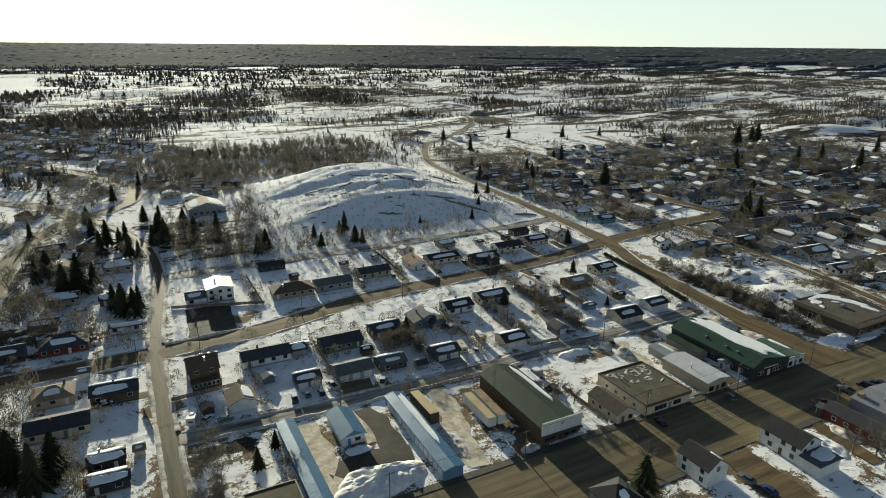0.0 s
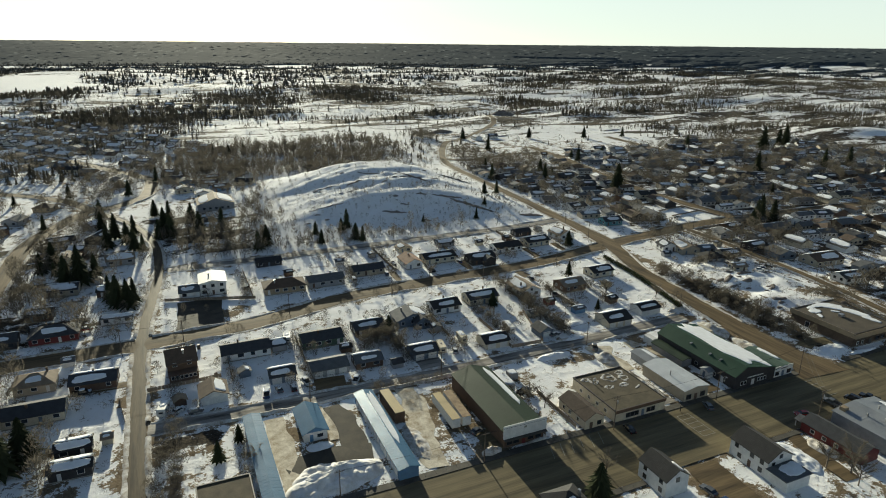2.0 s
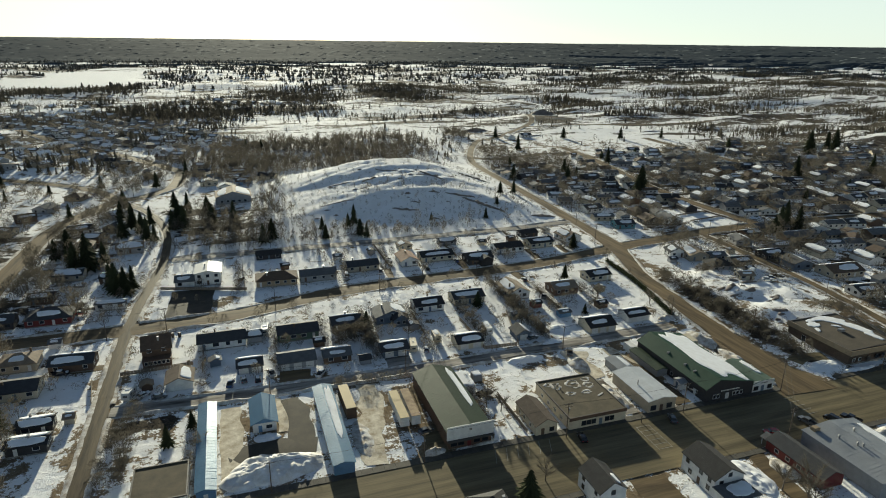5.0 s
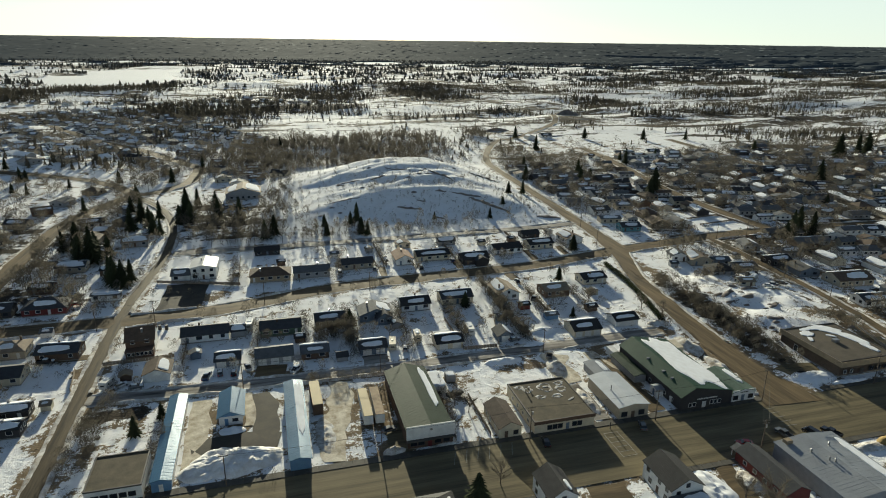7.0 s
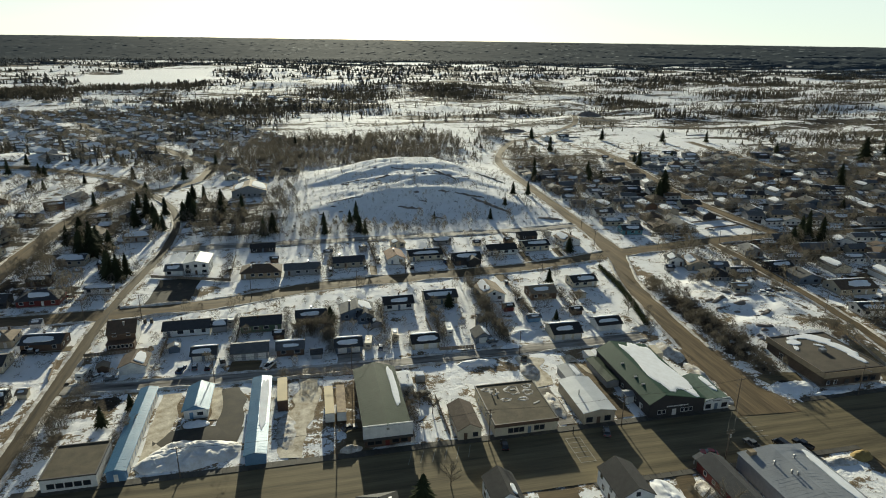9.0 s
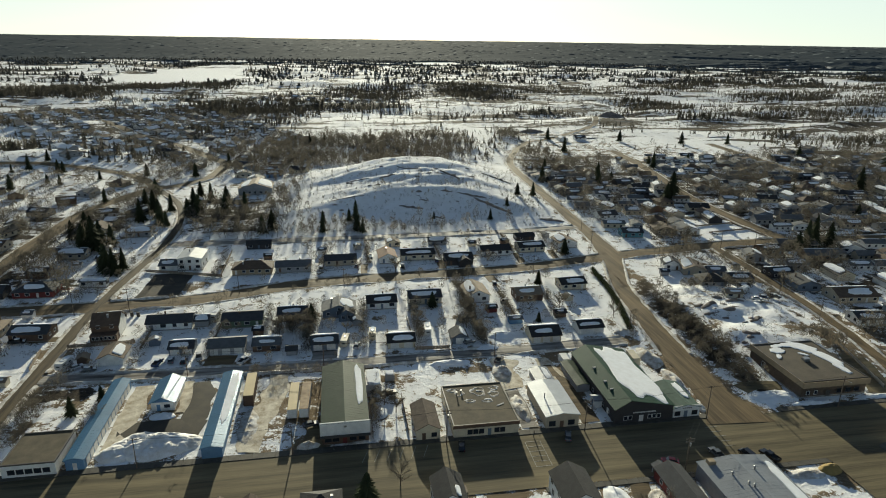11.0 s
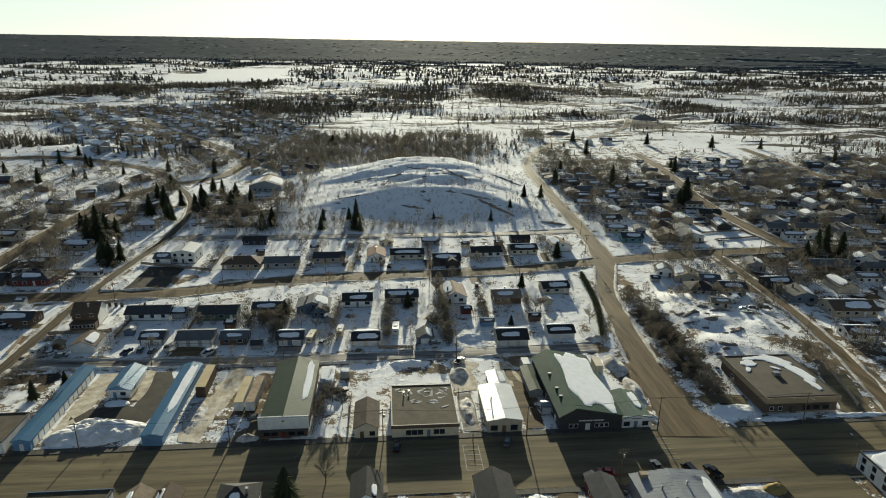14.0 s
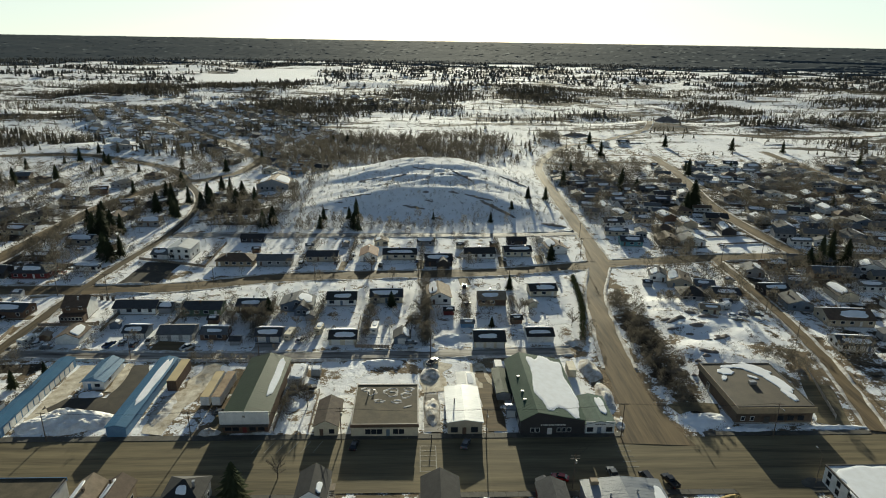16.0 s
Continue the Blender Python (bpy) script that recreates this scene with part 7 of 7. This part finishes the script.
def boat(x, y, turn):
    ob = new("motor_boat")
    ob.matrix_basis = pose(x, y, land1(x, y) + .1, 0, 0, turn)
    v, f, n = [], [], 9
    for i in range(n):
        t = i / (n - 1)
        hw = 1.05 * (1 - max(0.0, (t - .45) / .55) ** 2.2) + .03
        for s, z in ((-1, 1.55 + .35 * t), (-.72, .85 + .2 * t), (0, .6 + .45 * t * t), (.72, .85 + .2 * t), (1, 1.55 + .35 * t)):
            v.append((-3.0 + 6.0 * t, s * hw, z))
    for i in range(n - 1):
        f += [(i * 5 + k, i * 5 + k + 1, i * 5 + k + 6, i * 5 + k + 5) for k in range(4)]
        f.append((i * 5 + 4, i * 5, i * 5 + 5, i * 5 + 9))
    f += [(4, 3, 2, 1, 0), tuple((n - 1) * 5 + k for k in range(5))]
    part("hull", (v, f), TRIM, ob)
    part("windscreen", box(.2, .3, -.8, .8, 1.75, 2.2), GLASS, ob)
    part("outboard_motor", box(-3.5, -3.0, -.25, .25, .7, 1.9, .08), RUBBER, ob)
    part("snow_cap", blob(1.4, .75, .2, 4), SNOW, ob, "cap of old snow", pose(-1.2, 0, 1.68))
    for s in (-.7, .7):
        part("trailer_beam", tube((-2.6, s, .5), (3.6, s * .2, .5), .06, .06), STEEL, ob)
    wheels(ob, (-.8,), (-1.0, 1.0), .32, .2)
    return tagged(ob, "white motor boat on a trailer beside a house", "boat", "parked vehicles")


boat(113.6, 268, 95)


def round_tank(x, y):
    ob = part("round_tank", join(tube((0, 0, 0), (0, 0, .88), .3, .3, 14), tube((0, 0, .28), (0, 0, .32), .315, .315, 14), tube((0, 0, .58), (0, 0, .62), .315, .315, 14)), DARKTRIM, None, "", pose(x, y, land1(x, y)) @ Matrix.Diagonal((2, 2, 2, 1)))
    return tagged(ob, "large dark round tank standing in the snow", "tank", "round tanks")


for _x, _y in ((15.6, 212.4), (18.2, 212.0), (20.6, 211.6)):
    round_tank(_x, _y)


# ---- poles, wires, posts ----
def pole(x, y, h=10.0, arms=1, turn=0, lamp=False):
    ob = new("utility_pole")
    ob.matrix_basis = pose(x, y, land1(x, y), 0, 0, turn)
    part("shaft", tube((0, 0, -.5), (0, 0, h), .16, .10, 8), POLE, ob)
    for k in range(arms):
        part("crossarm", box(-1.2, 1.2, -.16, -.06, h - .5 - .8 * k, h - .36 - .8 * k), POLE, ob)
        for s in (-1.05, -.5, .5, 1.05):
            part("insulator", tube((s, -.11, h - .36 - .8 * k), (s, -.11, h - .16 - .8 * k), .05, .03, 6), CONCRETE, ob)
    if arms > 1:
        part("transformer", tube((.32, 0, h - 2.6), (.32, 0, h - 1.7), .24, .24, 10), STEEL, ob)
    if lamp:
        part("lamp_arm", tube((0, 0, h - 1.4), (0, -2.2, h - .9), .05, .04, 6), STEEL, ob)
        part("lamp_head", box(-.14, .14, -2.7, -2.1, h - 1.0, h - .84, .03), STEEL, ob)
    return tagged(ob, "weathered wooden utility pole with a crossarm", "utility pole", "utility poles")


POLES = [(125.0, 113.6, 11, 2), (164.4, 114.0, 10, 1), (202.0, 114.6, 11, 1), (84.4, 115.2, 9, 1), (46, 115.4, 9, 1), (245, 114.2, 11, 1), (226.4, 151.9, 10, 1), (183.6, 94.0, 10, 2),
         (100, 231, 9, 1), (56, 229.5, 9, 1), (16, 216.6, 10, 1), (-4, 216, 10, 1), (146, 234.5, 9, 1), (188, 237.5, 9, 1), (228, 266, 11, 2), (297, 258, 10, 1), (318, 259.5, 10, 1), (337, 259, 10, 1), (278, 272, 10, 1),
         (49, 161, 9, 1), (92, 160.4, 9, 1), (150, 160.6, 9, 1), (205, 172, 9, 1), (250, 330, 9, 1), (236, 300, 9, 1), (289, 200, 9, 1), (284, 170, 9, 1), (351, 310, 9, 1), (353, 350, 9, 1), (-48, 340, 9, 1), (-64, 280, 9, 1), (-20, 446, 9, 1)]
for _i, (_x, _y, _h, _a) in enumerate(POLES):
    pole(_x, _y, _h, _a, 90 if _i in (6, 21, 22, 23, 25, 26, 27, 28) else 0, _i in (1, 5))


def wire(a, b, sag=.8):
    (x0, y0, z0), (x1, y1, z1) = a, b
    pts = [(x0 + (x1 - x0) * t, y0 + (y1 - y0) * t, z0 + (z1 - z0) * t - sag * 4 * t * (1 - t)) for t in (k / 10 for k in range(11))]
    sec = ((0, .022), (-.02, -.012), (.02, -.012))
    nx, ny = -(y1 - y0) / math.hypot(x1 - x0, y1 - y0), (x1 - x0) / math.hypot(x1 - x0, y1 - y0)
    v = [(p[0] + nx * a, p[1] + ny * a, p[2] + b) for p in pts for a, b in sec]
    ob = part("cable", (v, [(3 * k + i, 3 * k + (i + 1) % 3, 3 * k + 3 + (i + 1) % 3, 3 * k + 3 + i) for k in range(10) for i in range(3)]), RUBBER)
    return tagged(ob, "thin black cable slung between two poles", "cable", "overhead cables")


for _i, _j in ((4, 3), (3, 0), (0, 1), (1, 2), (2, 5), (11, 10), (10, 9), (9, 8), (8, 12), (12, 13), (13, 14), (14, 15), (15, 16), (16, 17), (19, 20), (20, 21), (21, 22), (2, 7)):
    for _s in (-.9, .9):
        _a, _b = POLES[_i], POLES[_j]
        wire((_a[0] + _s, _a[1], land1(_a[0], _a[1]) + _a[2] - .2), (_b[0] + _s, _b[1], land1(_b[0], _b[1]) + _b[2] - .2))


def post(x, y, h, r, material, label, category="post"):
    ob = new("post")
    ob.matrix_basis = pose(x, y, land1(x, y) + .05)
    part("shaft", tube((0, 0, -.3), (0, 0, h), r, r * .9, 8), material, ob)
    part("cap", tube((0, 0, h), (0, 0, h + .12), r * 1.3, r * .7, 8), material, ob)
    return tagged(ob, label, category)


post(149.4, 113.4, 2.2, .14, DARKTRIM, "short dark post at the street edge")
st = new("street_lamp")
st.matrix_basis = pose(245.0, 94.4, 0)
part("shaft", tube((0, 0, -.3), (0, 0, 9), .11, .07, 8), POLE, st)
part("arm", tube((0, 0, 8.9), (0, 2.0, 9.3), .05, .04, 6), POLE, st)
part("lamp_head", box(-.14, .14, 1.9, 2.6, 9.22, 9.38, .03), STEEL, st)
tagged(st, "grey steel street lamp on a round kerbed island", "street lamp")
tagged(part("traffic_island", blob(3.4, 2.2, .18, 3, 24, 2.2), PAVED, None, "", pose(245.0, 94.4, .16)), "round concrete traffic island", "island", kind="structure")


# ---- fences ----
def fence(x0, y0, x1, y1, h=1.4, material=WOOD, gap=1.0):
    ln = math.hypot(x1 - x0, y1 - y0)
    ob = new("fence")
    ob.matrix_basis = pose(x0, y0, land1((x0 + x1) / 2, (y0 + y1) / 2), 0, 0, math.degrees(math.atan2(y1 - y0, x1 - x0)))
    for k in range(int(ln / 2.4) + 1):
        part("post", cached(("fpost", h, material.name), lambda: make_mesh("post", *box(-.06, .06, -.06, .06, -.4, h + .1), material)), None, ob, "", pose(2.4 * k, 0, 0))
    brd = cached(("fboard", h, material.name), lambda: make_mesh("board", *box(-.47, .47, -.09, -.06, .08, h), material))
    for k in range(int(ln / gap)):
        part("board", brd, None, ob, "", pose(gap * (k + .5), 0, 0))
    for z in (.3, h - .25):
        part("rail", box(0, ln, -.06, 0, z, z + .09), material, ob)
    return tagged(ob, "weathered wooden board fence", "fence", "yard fences")


for _f in ((123.6, 169.0, 136.2, 168.4), (123.4, 169.2, 123.4, 196), (136.4, 168.6, 143.8, 196), (148.6, 186, 149.6, 220), (106.4, 186, 107, 206), (4, 187, 26, 188), (105.6, 119, 105.8, 139), (115.4, 118.4, 115.4, 140),
           (29, 182, 29, 208), (53, 182, 53.6, 206), (86, 184, 87, 208), (166, 186, 166.4, 214), (45, 250, 45, 288), (112, 262, 112, 296), (148, 266, 148, 298), (188, 274, 188, 300), (10.5, 262, 46, 251), (-2, 172, -4, 186)):
    fence(*_f)
# hockey-rink like lot with low boards
for _f in ((308, 301, 334, 305), (334, 305, 338, 276), (309, 288, 336, 292)):
    fence(*_f, 1.0, WOOD, 1.0)
for _f in ((268, 122, 276, 150),):
    fence(*_f, 1.3, STEEL, 1.0)


# ---- heaps of snow and rubble, boulders, hedge ----
def heap(name, x, y, rx, ry, h, seed, material, label, n=30, rough_=1.0):
    r = random.Random(seed)
    v, f = [], []
    rings = 18 if n > 40 else 12
    for k in range(rings + 1):
        t = k / rings
        for i in range(n):
            a = 2 * math.pi * i / n
            wob = 1 + .22 * noise.noise((math.cos(a) * 1.3 + seed, math.sin(a) * 1.3, 0))
            px, py = rx * (1 - t) * wob * math.cos(a), ry * (1 - t) * wob * math.sin(a)
            z = h * (1 - (1 - t) ** 1.7) * (1 + .5 * noise.noise((px * .3 + seed, py * .3, 2))) + rough_ * (.36 * noise.noise((px * .55, py * .55, seed)) + .24 * noise.noise((px * 1.4, py * 1.4, seed)) + .15 * noise.noise((px * 3.3, py * 3.3, seed))) * min(1, 4 * t)
            v.append((px, py, z if k else -.4))
    v.append((0, 0, h * 1.0))
    for k in range(rings):
        f += [(k * n + i, k * n + (i + 1) % n, (k + 1) * n + (i + 1) % n, (k + 1) * n + i) for i in range(n)]
    f += [(rings * n + i, rings * n + (i + 1) % n, len(v) - 1) for i in range(n)]
    return tagged(part(name, (v, f), material, None, "", pose(x, y, land1(x, y)), smooth=True), label, "snow pile" if "snow" in name else "heap")


heap("snow_mound", 47.5, 124.5, 12.5, 6.4, 2.3, 1, PLOUGHED, "broad rough heap of ploughed snow in the storage yard", 110, 1.5)
heap("snow_mound", 39, 122, 5, 4.5, 1.6, 2, PLOUGHED, "heap of ploughed snow in the storage yard")
heap("snow_mound", 46.5, 138.6, 4.2, 2.0, .9, 3, SNOW, "low drift of snow before the office")
heap("snow_mound", 88.2, 118.2, 3.2, 1.7, 1.5, 4, BANK, "lumpy heap of snow at the kerb")
heap("snow_mound", 102, 117.9, 4.6, .8, .6, 5, BANK, "low ridge of snow along the shop front")
heap("snow_mound", 230, 122.5, 8.5, 4.2, 1.2, 6, SNOW, "rounded heap of snow beside the brown block")
heap("snow_mound", 239.5, 117.6, 7, 1.6, .8, 7, SNOW, "low ridge of snow along the kerb")
heap("snow_mound", 265, 118.4, 11, 1.0, .6, 8, SNOW, "low ridge of snow along the kerb")
heap("snow_mound", 203.0, 152, 3.6, 8, 2.0, 9, BANK, "long rough bank of dirty snow and rubble")
heap("snow_mound", 203.6, 136, 2.6, 9, 1.6, 10, BANK, "long rough bank of dirty snow and rubble")
heap("snow_mound", 149.8, 150, 3.4, 5, 1.6, 11, BANK, "rough heap of snow behind the shops")
heap("snow_mound", 149.8, 128, 2.4, 8, .9, 12, BANK, "trodden snow between two shops")
heap("snow_mound", 134, 157.6, 7, 2.6, 1.3, 13, SNOW, "heap of snow beside the lane")
heap("snow_mound", 108, 133, 3.5, 5, .8, 14, SNOW, "drifted snow on a vacant plot")
heap("snow_mound", 203.5, 121, 1.6, 3.4, .9, 15, BANK, "snow heaped at the street corner")
heap("snow_mound", 157, 176, 5.5, 3.4, 1.2, 16, SNOW, "heap of snow beside the lane")
heap("snow_mound", 149, 167, 5, 2.2, 1.0, 17, SNOW, "heap of snow beside the lane")
heap("snow_mound", 204, 172, 5, 2.4, 1.2, 18, BANK, "heap of ploughed snow at the corner")
heap("snow_mound", 71.5, 130, 3.0, 9.0, .5, 19, BANK, "thin worn snow on the gravel lot")
heap("snow_mound", 172, 84, 3, 5, .8, 20, BANK, "dirty snow beside the red building")
heap("snow_mound", 162, 84, 4, 8, .6, 21, SNOW, "snow on the plot beside the corner house")
heap("snow_mound", 214, 88, 6, 2.2, .9, 22, BANK, "dirty snow beside the warehouse")
heap("earth_mound", 221, 88.6, 3.2, 2.2, 1.8, 23, mat("straw", (.22, .15, .05), (.32, .23, .09), .8, .9, .8), "heap of yellow-brown earth")

heap("gravel_mound", 484, 828, 21, 10, 7, 51, ROCK, "dark heap of gravel at the bend of the road", 40)
heap("gravel_mound", 330, 700, 16, 7, 3.5, 52, ROCK, "low dark heap of gravel in the snow", 36)
for _k in range(34):
    _r = random.Random(_k)
    _x, _y = (252 + _r.uniform(-22, 22), 176 + _r.uniform(-28, 26)) if _k < 18 else (143 + _r.uniform(-55, 60), 385 + _r.uniform(-50, 45))
    if _k < 3:
        _x, _y = ((227, 158), (231, 150), (236, 146))[_k]
    _s = _r.uniform(.6, 2.0) * (1.4 if _k < 3 else 1)
    heap("boulder", _x, _y, _s * _r.uniform(1, 1.9), _s * .8, _s * .38, 100 + _k, ROCK, "dark weathered boulder bedded in the snow", 12, .6)["group"] = "boulders"

def rock_ledge(x0, y0, x1, y1, w, h, seed):
    """A low broken rib of bedrock with a steep face to the south, tapering at both ends."""
    n = max(8, int(math.hypot(x1 - x0, y1 - y0) / .9))
    d = Vector((x1 - x0, y1 - y0, 0)).normalized()
    nrm = Vector((-d.y, d.x, 0)) if d.x > 0 else Vector((d.y, -d.x, 0))
    v, f = [], []
    for i in range(n + 1):
        t = i / n
        e = math.sin(math.pi * t) ** .6
        wig = 1.1 * noise.noise((t * n * .22, seed, 0))
        c = Vector((x0 + (x1 - x0) * t, y0 + (y1 - y0) * t, 0)) + nrm * wig
        hh = h * e * (.75 + .7 * noise.noise((t * n * .35, seed, 3)))
        for s, z in ((-.55, -.5), (-.5, .45), (-.36, .95), (-.05, 1.0), (.3, .55), (.6, -.35)):
            q = c + nrm * s * w * (.5 + .5 * e) * (1 + .3 * noise.noise((t * n * .5, s * 3, seed)))
            v.append((q.x - x0, q.y - y0, land1(q.x, q.y) - land1(x0, y0) + hh * z * (1 + .25 * noise.noise((t * n * .9, s * 5, seed))) - .12))
    for i in range(n):
        for k in range(5):
            a = i * 6 + k
            f.append((a, a + 6, a + 7, a + 1))
    f += [tuple(range(6)), tuple(range(n * 6 + 5, n * 6 - 1, -1))]
    return tagged(part("rock_ledge", (v, f), ROCK, None, "", pose(x0, y0, land1(x0, y0))), "long weathered ledge of bedrock showing through the snow", "ledge", "rock ledges")


for _k, _q in enumerate(((136, 350.5, 150.5, 345, 2.2, 1.3), (185, 358.5, 205.5, 333, 2.6, 1.6), (176, 366.5, 194, 356, 2.0, 1.2), (165, 368.5, 173, 367, 1.8, .9), (170, 408, 183.5, 391.5, 2.6, 1.5), (166, 401, 174, 398.5, 1.8, .9), (205, 425, 226, 409, 2.2, 1.3),
                         (92, 361.5, 117, 366.5, 1.3, .7), (127, 399, 141, 402, 1.8, 1.0), (155, 334.5, 161, 329, 1.6, .8), (142, 421, 157, 414, 1.8, .9), (104, 404, 122, 402, 1.5, .8), (118, 385, 128, 384, 1.4, .7), (150, 357, 156, 355, 1.4, .6),
                         (-128, 566, -108, 561, 3.0, 1.6), (-160, 541, -142, 538, 3.0, 1.4), (219, 326, 234, 321, 4, 1.6), (-240, 724, -215, 716, 4, 2), (-190, 590, -170, 586, 3, 1.4),
                         (240, 182, 249, 186, 2.6, 1.6), (252, 168, 260, 172, 2.2, 1.4), (256, 190, 263, 187, 2.2, 1.2), (243, 160, 249, 157, 2.4, 1.4), (360, 640, 395, 648, 3, 1.5), (320, 660, 350, 655, 3, 1.5), (520, 640, 560, 646, 3, 1.4))):
    rock_ledge(*_q, _k)

# clipped hedge along the side road
_t = np.linspace(0, 1, 700)
_hx = 205.6 + 11.6 * _t + 2.0 * np.sin(_t * 3.1) + RS.normal(0, .5, 700)
_hy = 172 + 66 * _t
thicket("hedge", SHRUB, _hx, _hy, RS.uniform(1.4, 2.1, 700), NEEDLE, "dense dark hedge along the side road", "hedge")
